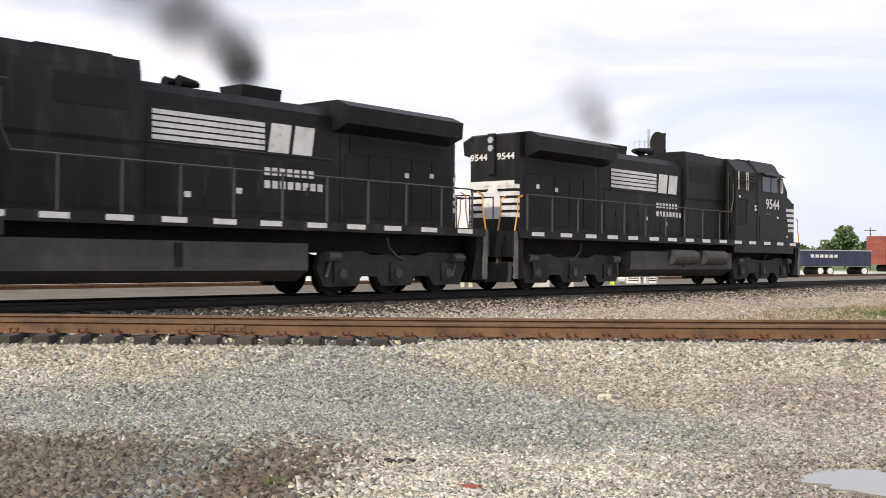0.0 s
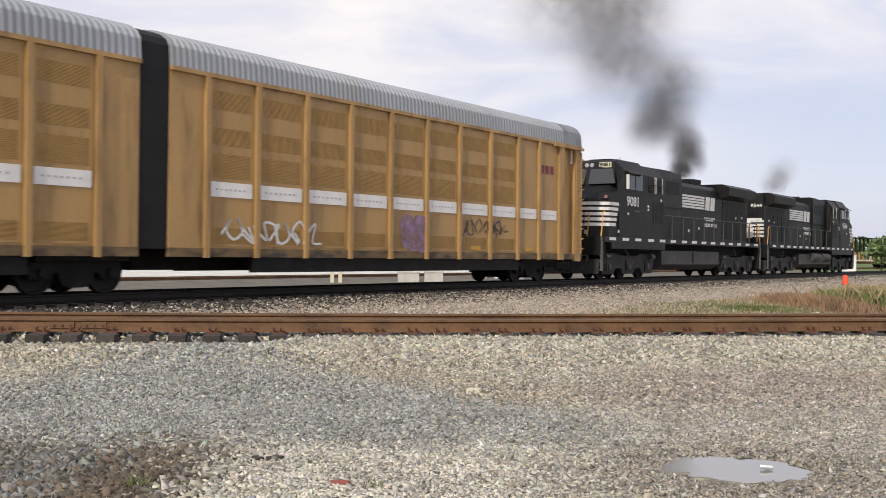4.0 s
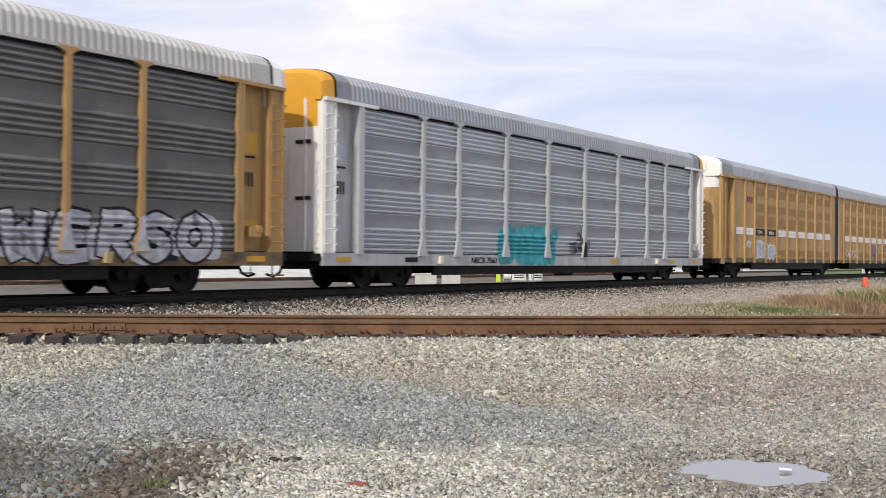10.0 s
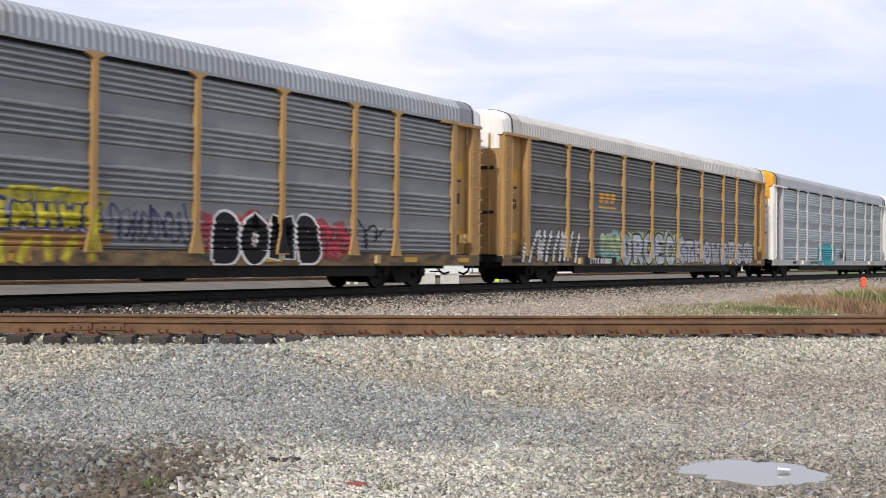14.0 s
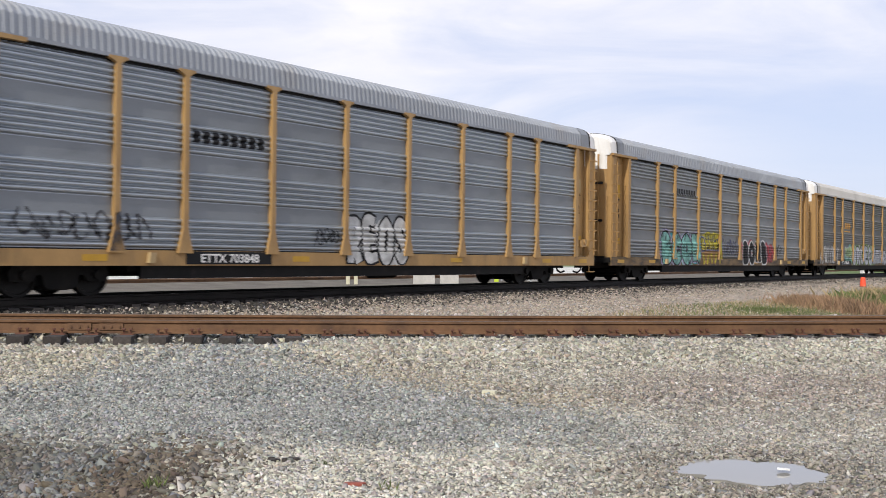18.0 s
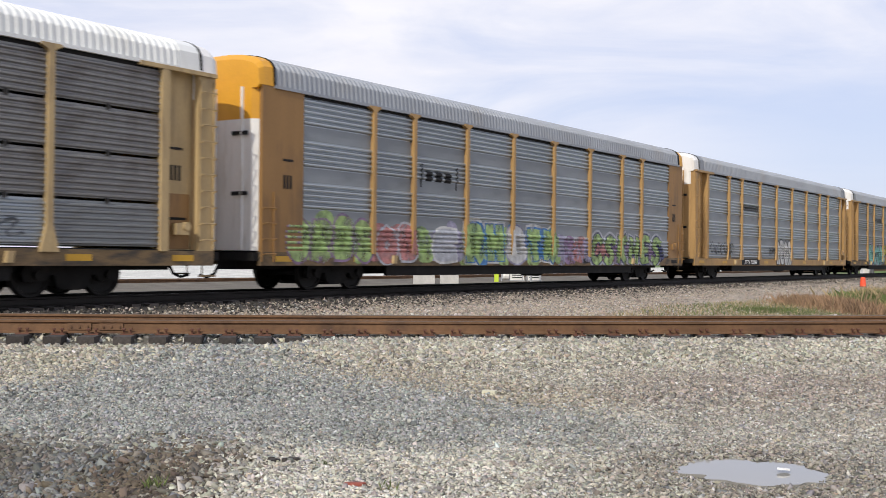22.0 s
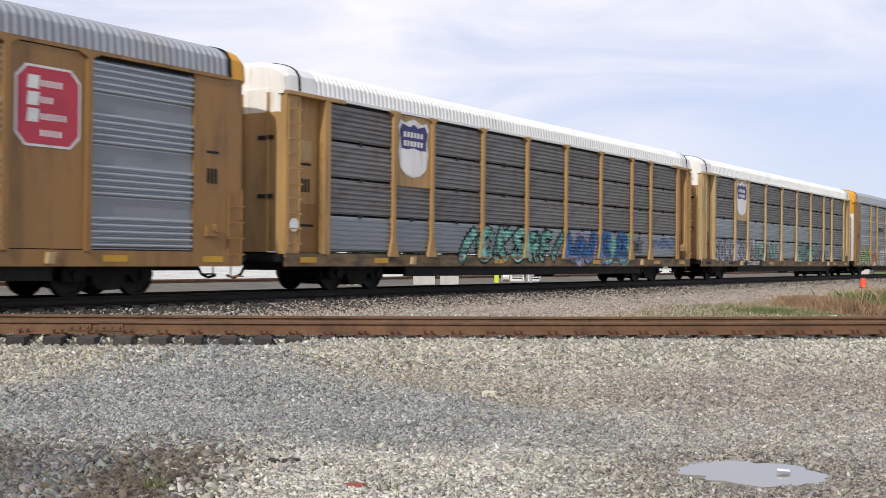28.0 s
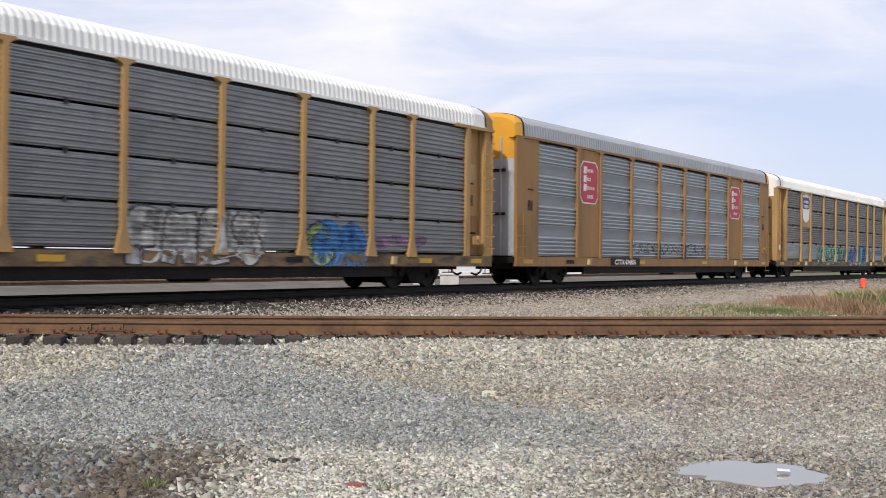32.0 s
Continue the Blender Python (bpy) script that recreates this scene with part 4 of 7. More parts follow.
def piece(parent, shapes, x0, x1, z0, z1, fill, line, halo, kind, seed, label, fat=0.30, lean=0.0, on_posts=True, y=None):
    """A row of fat sprayed strokes with an outline and a halo, as they stand on the car."""
    rs = random.Random(seed)
    w, h = (x1 - x0) / len(shapes), z1 - z0
    thick = min(fat * h, 0.42 * w)
    curves = []
    for i, key in enumerate(shapes):
        dz, k = rs.uniform(-0.04, 0.04) * h, rs.uniform(-0.12, 0.12) + lean
        pad = thick / 2
        loops = GLYPHS[key]
        if fat <= 0.12:
            # thin tags: loose loops
            n, ph, up = 9, rs.uniform(0, 6.28), rs.uniform(0.25, 0.5)
            loops = [[(-0.15 + 1.3 * q / (n - 1) + 0.22 * math.sin(ph + 2.1 * q), 0.5 + up * math.sin(ph * 2 + 1.7 * q) + rs.uniform(-0.12, 0.12)) for q in range(n)]]
        for line_pts in loops:
            pts = [(x0 + w * i + pad * 0.8 + (w - pad * 1.6) * px + k * (pz - 0.5) * h, z0 + pad + (h - 2 * pad) * pz + dz) for px, pz in line_pts]
            (ax, az), (bx, bz) = pts[0], pts[-1]
            curves.append((i, curve_through(pts, 5)))
    layers = ([("graffiti_halo", halo, 0.15 * h ** 0.5, 0.003, "hazy spray-painted edge")] if halo else []) + [("graffiti_outline", line, 0.075, 0.006, "spray-painted outline"), ("graffiti_fill", fill, 0.0, 0.010, label)]
    for name, mat, grow, lift, lab in layers:
        if not mat:
            continue
        for j, (i, c) in enumerate(curves):
            ends = []
            for (ax, az), (bx, bz) in ((c[0], c[1]), (c[-1], c[-2])):
                d = math.hypot(ax - bx, az - bz) or 1.0
                g = (thick * 0.3 + grow * 0.5)
                ends.append((ax + (ax - bx) / d * g, az + (az - bz) / d * g))
            decal(name, parent, ribbon([ends[0]] + c + [ends[1]], thick + grow * 2, 0.12), M[mat], kind, lab, y=y, lift=lift + 0.00006 * j)
    if on_posts and kind:
        for x in BAYS[1:-1]:
            if x0 + 0.1 < x < x1 - 0.1:
                foot = [(x - 0.19, 0.98), (x - 0.068, 1.49), (x - 0.068, z1 - 0.15 * h), (x + 0.068, z1 - 0.1 * h), (x + 0.068, 1.49), (x + 0.19, 0.98)]
                decal("graffiti_fill", parent, [foot], M[fill], None, label, y=-1.566)


def haze(parent, x0, x1, z0, z1, mats, kind, seed, lift=0.003):
    """Old faded spray paint in patches."""
    rs = random.Random(seed)
    n = max(1, int((x1 - x0) / 0.7))
    for q in range(n):
        cx = x0 + (x1 - x0) * (q + 0.5) / n
        decal("graffiti_ground", parent, [blob(cx, (z0 + z1) / 2 + rs.uniform(-0.1, 0.1), 0.48, (z1 - z0) / 2 * rs.uniform(0.75, 1.05), rs)], M[rs.choice(mats)], kind, "hazy graffiti ground", lift=lift + 0.0002 * q)


def sill_mark(car, text, x, height=0.2, ink="white", plate=None, z=0.74):
    """Reporting mark and number on the side sill."""
    if plate:
        w = 0.118 * height / 0.2 * len(text)
        decal("mark_plate", car, [rect(x - w - 0.1, x + w + 0.1, z - 0.05, z + height + 0.05)], M[plate], y=-1.503, label="dark plate behind the car's mark")
    lettering(car, text, x, z, height, M[ink], -1.512, name="reporting_mark")


def bars(parent, x0, x1, z0, z1, n, mat, kind=None, y=None, name="lettering", gap=0.3, label=""):
    """Lettering that cannot be read: plain bars."""
    w = (x1 - x0) / n
    for i in range(n):
        decal(name, parent, [rect(x0 + i * w, x0 + (i + 1 - gap) * w, z0, z1)], M[mat], kind, label, y=y)


def autorack(spec):
    """An enclosed autorack car. x forward, near side at -y, rail top at z 0."""
    car = thing("autorack_car", spec["label"], "railcar", "autoracks of the freight train")
    paint, sill = M[spec["paint"]], M[spec.get("sill", "grey_paint" if spec["paint"] == "grey_paint" else "sill_grime")]
    kind = spec["sheet"]
    post = M[spec.get("post", spec["paint"])]
    endm = M[spec.get("end", spec["paint"])]
    # flatcar
    def centre(b):
        box(b, -13.2, 13.2, -0.35, 0.35, 0.55, 1.0)
        for x in range(-12, 13, 2):
            box(b, x - 0.06, x + 0.06, -1.35, 1.35, 0.72, 0.95)
        box(b, -8.5, 8.5, -1.2, 1.2, 0.52, 0.66)
        return b
    part("underframe", shared("underframe", centre, M["under"]), None, car)
    part("deck", shared("deck", lambda b: box(b, -13.5, 13.5, -1.42, 1.42, 0.95, 1.02), M["under"]), None, car)
    for fl in (pose(0, 0, 0), flip()):
        part("side_sill", shared("side_sill", lambda b: prism_x(b, [(-1.50, SILL0), (-1.38, SILL0), (-1.38, SILL1), (-1.50, SILL1)], -13.55, 13.55), sill), None, car, m=fl)
        part("lower_sill", shared("lower_sill", lambda b: box(b, -8.3, 8.3, -1.40, -1.30, 0.37, 0.66), M["under"]), None, car, m=fl)
    for x in (-10.05, 10.05):
        freight_truck(car, x)
    coupler(car, END - 0.62, 1), coupler(car, -END + 0.62, -1)
    part("brake_gear", shared("brake_gear", lambda b: rod(rod(box(b, -2.2, -1.3, -0.9, -0.3, 0.38, 0.55), (0.5, -0.8, 0.45), (1.7, -0.8, 0.45), 0.16, 8), (-7, -0.5, 0.5), (7, -0.5, 0.5), 0.02, 5), M["under"]), None, car)
    # roof and eaves
    top, power = (TOP, 0.42) if kind == "grouped" else (5.99, 0.5)
    part("roof", roof_mesh(26.2, M[spec.get("roof", "roof")], top, power), None, car)

    def hood(b):
        prof = roof_profile(top, power)
        return loft(b, [[(x, y * k, EAVE + (z - EAVE) * q) for y, z in prof] + [(x, 1.4, EAVE - 0.08), (x, -1.4, EAVE - 0.08)]
                        for x, k, q in ((13.1, 1, 1.0), (13.45, 1, 0.97), (13.62, 0.98, 0.80))])
    hm = M[spec.get("hood", spec.get("end", spec["paint"]))]
    for fl in (pose(0, 0, 0), flip()):
        part("roof_end", shared(("roof_end", top), hood, hm), None, car, m=fl)
        part("eave_rail", shared("eave_rail", lambda b: box(b, -13.1, 13.1, -1.53, -1.42, EAVE - 0.05, EAVE + 0.03), M[spec.get("eave", spec.get("roof", "roof"))]), None, car, m=fl)
        # solid dark strip puts in the shade of the gap below the eave
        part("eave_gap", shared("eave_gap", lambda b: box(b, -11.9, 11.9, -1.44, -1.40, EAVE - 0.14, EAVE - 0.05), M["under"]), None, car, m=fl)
    if not spec.get("flush"):
        def flashing(b):
            prof = roof_profile(top, power)
            return loft(b, [[(x + d * (1 - abs(y) / 1.5), y * 1.004, EAVE + (z - EAVE) * 1.006 + 0.004) for y, z in prof] + [(x, 1.4, EAVE + 0.05), (x, -1.4, EAVE + 0.05)] for x, d in ((12.45, 0.4), (13.09, 0.0))])
        for fl in (pose(0, 0, 0), flip()):
            part("roof_flashing", shared(("roof_flashing", top), flashing, M["flashing"] if spec.get("roof", "roof") == "roof" else M[spec["roof"]]), None, car, m=fl)
    # end doors, folded in from the corners, with vertical ribs
    for fl in (pose(0, 0, 0), flip()):
        def door(b):
            pts = [(13.1, -1.38), (13.45, -1.38), (13.62, -1.22), (13.68, -0.5), (13.68, 0.5), (13.62, 1.22), (13.45, 1.38), (13.1, 1.38)]
            ins = [(x - 0.08, y * 0.96) for x, y in pts]
            ring = pts + ins[::-1]
            return loft(b, [[(x, y, z) for x, y in ring] for z in (1.03, spec.get("band", 4.3))])

        def door_top(b):
            pts = [(13.1, -1.38), (13.45, -1.38), (13.62, -1.22), (13.68, -0.5), (13.68, 0.5), (13.62, 1.22), (13.45, 1.38), (13.1, 1.38)]
            ins = [(x - 0.08, y * 0.96) for x, y in pts]
            ring = pts + ins[::-1]
            return loft(b, [[(x, y, z) for x, y in ring] for z in (spec.get("band", 4.3), 5.2)])
        d = part("end_door", shared(("end_door", spec.get("band", 4.3)), door, M[spec.get("door", spec["paint"])]), None, car, m=fl)
        part("upper_door", shared(("upper_door", spec.get("band", 4.3)), door_top, hm), None, d)
        for y in (-0.95, -0.05, 0.05, 0.95):
            part("door_rib", shared("door_rib", lambda b: box(b, 13.66, 13.74, -0.03, 0.03, 1.05, 5.1), M[spec.get("door", spec["paint"])]), None, d, m=pose(-0.04 if abs(y) > 0.5 else 0, y, 0))
        for z in (2.45, 3.95):
            part("door_slot", shared("door_slot", lambda b: box(b, 13.62, 13.70, -1.12, -0.62, -0.05, 0.05), M["black"]), None, d, m=pose(0, 0, z))
            part("door_slot", shared("door_slot", lambda b: box(b, 13.62, 13.70, -1.12, -0.62, -0.05, 0.05), M["black"]), None, d, m=pose(0, 1.74, z))

        def rim(b):
            prof = roof_profile(top, power)
            return loft(b, [[(x, y * q, EAVE + (z - EAVE) * q + (q - 1) * 0.3) for y, z in prof] + [(x, y * 0.985, EAVE + (z - EAVE) * 0.985) for y, z in prof[::-1]]
                            for x, q in ((13.06, 1.012), (13.13, 1.012))])
        part("roof_rim", shared(("roof_rim", top), rim, M["under"]), None, car, m=fl)
        part("end_platform", shared("end_platform", lambda b: box(b, 13.4, 13.75, -1.45, 1.45, 0.78, 0.98), M["under"]), None, car, m=fl)
        part("corner_step", shared("corner_step", lambda b: pipe(box(b, 13.2, 13.62, -1.5, -1.36, 0.40, 0.44), [(13.24, -1.44, 0.42), (13.24, -1.44, 0.98)], 0.018), sill), None, car, m=fl)
    # the boarded corners beside the doors, with their ladders
    for sx in (-1, 1):
        for side in (-1, 1):
            base = pose(0, 0, 0) if side < 0 else flip()
            q = sx if side < 0 else -sx
            x0, x1 = sorted((q * 12.0, q * 13.15))
            if spec.get("flush"):
                part("corner_panel", shared(("flush_panel", q), lambda b: box(b, *sorted((q * 11.99, q * 13.5)), -1.49, -1.38, 1.0, EAVE), paint), None, car, m=base)
                ladder(car, sx * 13.3, side, paint, 0.75, 2.5)
                continue
            part("corner_panel", shared(("corner_panel", q), lambda b: box(b, x0, x1, -1.27, -1.21, 1.0, EAVE - 0.05), paint), None, car, m=base)
            xs = q * 13.3
            part("corner_post", shared(("corner_post", q), lambda b: loft(b, [[(xs - 0.26, -1.49, z), (xs + 0.26, -1.49, z), (xs + 0.26, -1.41, z), (xs - 0.20, -1.41, z), (xs - 0.20, -1.20, z), (xs - 0.26, -1.20, z)] for z in (0.9, EAVE - 0.04)]), endm), None, car, m=base)
            xe = q * 12.02
            part("edge_post", shared(("edge_post", q), lambda b: box(b, xe - 0.11, xe + 0.11, -1.56, -1.20, SILL1 - 0.02, EAVE - 0.06), post), None, car, m=base)
            ladder(car, sx * 13.3, side, endm)
            if kind == "plain":
                # flat darker plate painted for the shadow inside a corner recess
                xa, xb = sorted((q * 12.18, q * 12.98))
                pk = part("corner_pocket", shared(("corner_pocket", q), lambda b: box(b, xa, xb, -1.284, -1.268, 1.04, 2.3), M["brown_yellow"]), None, car, m=base)
                part("pocket_bar", shared(("pocket_bar", q), lambda b: box(b, xa + 0.1, xb - 0.1, -1.292, -1.282, 1.7, 1.76), M["under"]), None, pk)
            part("eave_bracket", shared(("eave_bracket", q), lambda b: box(b, *sorted((q * 11.3, q * 13.55)), -1.57, -1.44, EAVE - 0.10, EAVE - 0.01), endm), None, car, m=base)
    # side sheets and posts
    full = spec.get("solid", {})
    rows = 1 if kind == "grouped" else 4
    h = (PANEL1 - PANEL0) / 4
    for i, (a, b1) in enumerate(zip(BAYS, BAYS[1:])):
        w = b1 - a - 0.02
        for side in (-1, 1):
            bay = i if side < 0 else len(BAYS) - 2 - i
            x = (a + b1) / 2
            if bay in full:
                z0 = full[bay]
                part("solid_panel", shared(("solid_panel", round(w, 3), z0), lambda b: box(b, -w / 2, w / 2, -1.50, -1.42, z0, PANEL1 + 0.05), paint), None, car, m=(pose(x, 0, 0) if side < 0 else flip(x)))
                if z0 < PANEL0 + 0.1:
                    continue
            for r in range(rows):
                if kind == "plain" and bay in full and PANEL0 + (r + 0.6) * h > full[bay]:
                    continue
                mk = spec["rows"][r] if isinstance(spec["rows"], (list, tuple)) else spec["rows"]
                mk = spec.get("swap", {}).get((bay, r), mk)
                z = 0 if kind == "grouped" else PANEL0 + r * h
                part("side_sheet", sheet_mesh(kind, w, M[mk]), None, car, m=(pose(x, SHEET_Y, z) if side < 0 else pose(x, -SHEET_Y, z, 0, 0, 180)))
        if kind == "plain":
            for r in range(1, 4):
                if not (i in full and PANEL0 + r * h > full[i]):
                    part("joint_clip", shared("joint_clip", lambda b: box(b, -0.035, 0.035, -1.5, -1.43, -0.05, 0.06), M["loco_grey"]), None, car, m=pose((a + b1) / 2, 0, PANEL0 + r * h))
        # black box stands in for the shaded slot between sill and sheets
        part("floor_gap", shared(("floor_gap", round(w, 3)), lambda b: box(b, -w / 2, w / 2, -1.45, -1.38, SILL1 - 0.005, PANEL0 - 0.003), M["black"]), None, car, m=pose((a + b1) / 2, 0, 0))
    for x in BAYS[1:-1]:
        if x in spec.get("no_post", ()):
            continue
        part("post", post_mesh(post, spec.get("foot", True)), None, car, m=pose(x, 0, 0))
        part("post", post_mesh(post, spec.get("foot", True)), None, car, m=flip(x))
    # sill marks
    if spec.get("marks", True):
        rs = random.Random(spec["seed"])
        for x in (-12.7, -9.6, -3.2, 4.0, 9.8, 12.6):
            decal("sill_plate", car, [rect(x - 0.32, x + 0.32, 0.76, 0.90)], M["signyellow"] if rs.random() < 0.75 else M["black"], y=-1.502)
        if spec.get("mark"):
            sill_mark(car, *spec["mark"])
        if not spec.get("flush"):
            for x in (-12.6, 12.6):
                decal("stencil_panel", car, [rect(x - 0.24, x + 0.24, 3.42, 3.95)], M["signyellow"] if spec["seed"] in (2, 3) else M["galv_mid"] if spec["seed"] == 1 else M["pale_yellow"], y=-1.272, label="faded stencil panel")
                decal("stencil_panel", car, [rect(x - 0.26, x + 0.26, 1.55, 1.78)], M["signyellow"] if spec["seed"] != 1 else M["galv_mid"], y=-1.272, label="small warning plate")
        for x in (-13.0, 13.0):
            bars(car, x * 0.967 - 0.2, x * 0.967 + 0.2, 3.3, 3.36, 5, "black", y=(-1.492 if spec.get("flush") else -1.272), name="stencil_line", gap=0.1)
            bars(car, x * 0.967 - 0.18, x * 0.967 + 0.18, 2.6, 2.95, 3, "black", y=(-1.492 if spec.get("flush") else -1.272), name="stencil_line", gap=0.35)

        def jack(b):
            return prism_y(b, [(-0.08, 0.72), (0.08, 0.72), (0.12, 0.95), (-0.04, 0.95)], -1.60, -1.49)
        for x in (-8.15, 8.15):
            part("jacking_bracket", shared("jacking_bracket", jack, M[spec.get("jack", "pale_yellow")]), None, car, m=pose(x, 0, 0))

        def brake_wheel(b):
            rod(b, (12.65, -1.40, 1.55), (12.65, -1.60, 1.55), 0.10, 10)
            box(b, 12.35, 12.75, -1.56, -1.40, 1.36, 1.62)
            return b
        part("hand_brake", shared("hand_brake", brake_wheel, paint), None, car)
    return car


def shield(x, z, w, h):
    """Outline of a heraldic shield."""
    prof = [(0, -0.5), (0.22, -0.46), (0.40, -0.34), (0.46, -0.1), (0.42, 0.18), (0.48, 0.34), (0.40, 0.46), (0.26, 0.42), (0.12, 0.46), (0, 0.5)]
    pts = prof + [(-a, b) for a, b in prof[::-1][1:-1]]
    return [(x + a * w, z + b * h) for a, b in pts]


def octagon(x, z, w, h, k=0.3):
    a, b = w / 2, h / 2
    return [(x - a, z - b * (1 - k)), (x - a * (1 - k), z - b), (x + a * (1 - k), z - b), (x + a, z - b * (1 - k)),
            (x + a, z + b * (1 - k)), (x + a * (1 - k), z + b), (x - a * (1 - k), z + b), (x - a, z + b * (1 - k))]


def gap_at(k):
    return 130.328 - CAR_L * k


TRAIN = []            # (thing, metres along the line at 18.5 s, turned round)


def join_train(car, s, turned=False):
    TRAIN.append((car, s, turned))
    return car


def build_autoracks():
    def add(k, **spec):
        car = autorack(dict(seed=k, **spec))
        join_train(car, gap_at(k) - CAR_L / 2)
        return car
    c = add(1, label="grey galvanised autorack car with a teal spray-painted patch", paint="grey_paint", sheet="grouped", rows="galv_mid", end="white", hood="orange", door="white", jack="cream", band=4.35, mark=("NECR 7063", -5.6, 0.19, "black"))
    rs = random.Random(21)
    decal("graffiti_fill", c, [blob(-2.75 + 0.5 * q, 1.32 + 0.12 * math.sin(q * 2.1), 0.46, 0.66 + 0.1 * math.sin(q * 1.3), rs) for q in range(-3, 4)] + [blob(-0.75, 1.78, 0.18, 0.24, rs)], M["teal"], "grouped", "teal spray-painted patch")
    piece(c, ["slash", "bar", "peaks", "slash"], 0.4, 1.9, 1.06, 1.62, "black", None, None, "grouped", 31, "thin black scrawl", fat=0.09)
    piece(c, ["bar"], 0.95, 1.35, 1.5, 2.0, "black", None, None, "grouped", 32, "thin black scrawl", fat=0.1)
    c = add(2, label="brown-grey autorack car with yellow posts and silver graffiti", paint="yellow_dull", sheet="grouped", rows="galv_soot", roof="roof_pale", hood="white", door="yellow_dull", band=4.6, mark=("ETTX 850803", -6.3, 0.2, "white", "black"))
    bars(c, -6.4, -4.9, 3.1, 3.5, 3, "orange", "grouped", name="railroad_mark", label="plain orange railroad mark")
    decal("railroad_mark", c, [rect(-6.4, -4.9, 2.9, 2.97)], M["orange"], "grouped")
    piece(c, ["slash", "slash", "zigzag", "slash", "slash", "peaks", "slash", "slash"], -12.4, -8.0, 0.7, 2.0, "white_spray", "soot_spray", None, "grouped", 41, "white slashing graffiti strokes", fat=0.125, lean=0.2, on_posts=False)
    haze(c, -6.3, -4.6, 0.8, 1.95, ["lime", "mint", "lime"], "grouped", 45)
    piece(c, ["snake", "ring", "fork"], -6.2, -4.6, 1.05, 2.05, "lime", "silver", None, "grouped", 42, "lime green graffiti", fat=0.12)
    haze(c, -4.5, 2.4, 0.75, 2.05, ["silver"], "grouped", 46, 0.002)
    piece(c, ["ring", "leg", "ring", "comb", "hook", "fork"], -4.55, 2.3, 0.66, 2.08, "silver", "black", "lime", "grouped", 43, "fat silver graffiti with black and lime outline", fat=0.27)
    haze(c, 2.3, 11.4, 0.78, 1.7, ["silver"], "grouped", 47, 0.002)
    piece(c, ["cross", "gate", "ring", "zigzag", "comb", "leg", "snake", "ring"], 2.3, 11.2, 0.68, 1.9, "silver", "black", None, "grouped", 44, "silver graffiti with black outline", fat=0.27, lean=0.1)
    c = add(3, label="dull grey autorack car with yellow posts and many-coloured graffiti", paint="yellow_dull", sheet="grouped", rows="galv_dull", hood="white", door="yellow_dull", band=4.5)
    bars(c, -6.9, -4.5, 3.82, 4.12, 8, "black", "grouped", name="railroad_mark", label="plain dark railroad mark")
    haze(c, -8.6, -4.0, 0.8, 2.1, ["mint", "mint", "teal"], "grouped", 58, 0.002)
    piece(c, ["bellies", "hook", "ring", "fork"], -8.6, -3.9, 0.68, 2.2, "mint", "black", "lilac", "grouped", 51, "fat mint green graffiti", fat=0.36)
    haze(c, -3.9, -1.1, 1.75, 2.2, ["ochre"], "grouped", 59)
    haze(c, -3.9, -1.1, 0.95, 1.5, ["brown_yellow"], "grouped", 60, 0.002)
    piece(c, ["comb", "peaks", "gate", "zigzag", "comb"], -3.9, -1.1, 1.35, 1.95, "ochre", "indigo", "lilac", "grouped", 52, "yellow graffiti with dark outline", fat=0.3)
    piece(c, ["bar", "slash", "bar", "slash", "bar"], -3.8, -1.2, 0.68, 1.3, "ochre", "brown_yellow", None, "grouped", 57, "yellow and brown dripping graffiti", fat=0.3)
    piece(c, ["hook", "ring", "slash", "double_ring"], -0.9, 1.2, 1.05, 2.1, "indigo", None, None, "grouped", 53, "thin dark sketch", fat=0.06)
    haze(c, 1.4, 6.9, 0.8, 1.9, ["red_spray"], "grouped", 54, 0.002)
    piece(c, ["bellies", "ring", "peaks", "bellies"], 1.9, 5.8, 0.68, 2.0, "black", "stripe", None, "grouped", 55, "black graffiti with pale outline", fat=0.30)
    piece(c, ["leg"], 7.4, 8.3, 1.0, 2.0, "black", None, None, "grouped", 56, "black scrawl", fat=0.06)
    c = add(4, label="silver-grey autorack car with yellow posts and one white graffiti piece", sill="yellow_dull", paint="yellow", sheet="grouped", rows="galv", hood="white", door="yellow", band=4.45, mark=("ETTX 703848", -5.7, 0.2, "white", "black"))
    bars(c, -6.9, -4.5, 3.5, 3.78, 8, "black", "grouped", name="railroad_mark", label="plain dark railroad mark")
    decal("graffiti_fill", c, [blob(-1.15 + 0.62 * q + 0.3, 1.32, 0.42, 0.62, random.Random(q + 3)) for q in range(4)], M["white_spray"], "grouped", "white graffiti ground", lift=0.004)
    piece(c, ["leg", "comb", "ring", "snake"], -1.4, 1.5, 0.62, 2.12, "white_spray", "black", None, "grouped", 61, "fat white graffiti with black outline", fat=0.28)
    piece(c, ["slash", "leg", "snake"], -2.6, -1.6, 1.15, 1.7, "black", None, None, "grouped", 63, "faint dark scrawl", fat=0.06)
    piece(c, ["hook", "slash", "ring", "leg", "snake"], -11.5, -8.2, 1.1, 1.9, "soot_spray", None, None, "grouped", 62, "faint dark scrawl", fat=0.08)
    c = add(5, label="silver autorack car with rust-stained yellow ends and green graffiti", paint="brown_yellow", sheet="grouped", rows="galv", hood="orange", door="white", post="yellow_dull", band=4.3, foot=False, flush=True)
    bars(c, -6.5, -5.0, 3.2, 3.5, 3, "black", "grouped", name="railroad_mark", label="plain dark railroad mark")
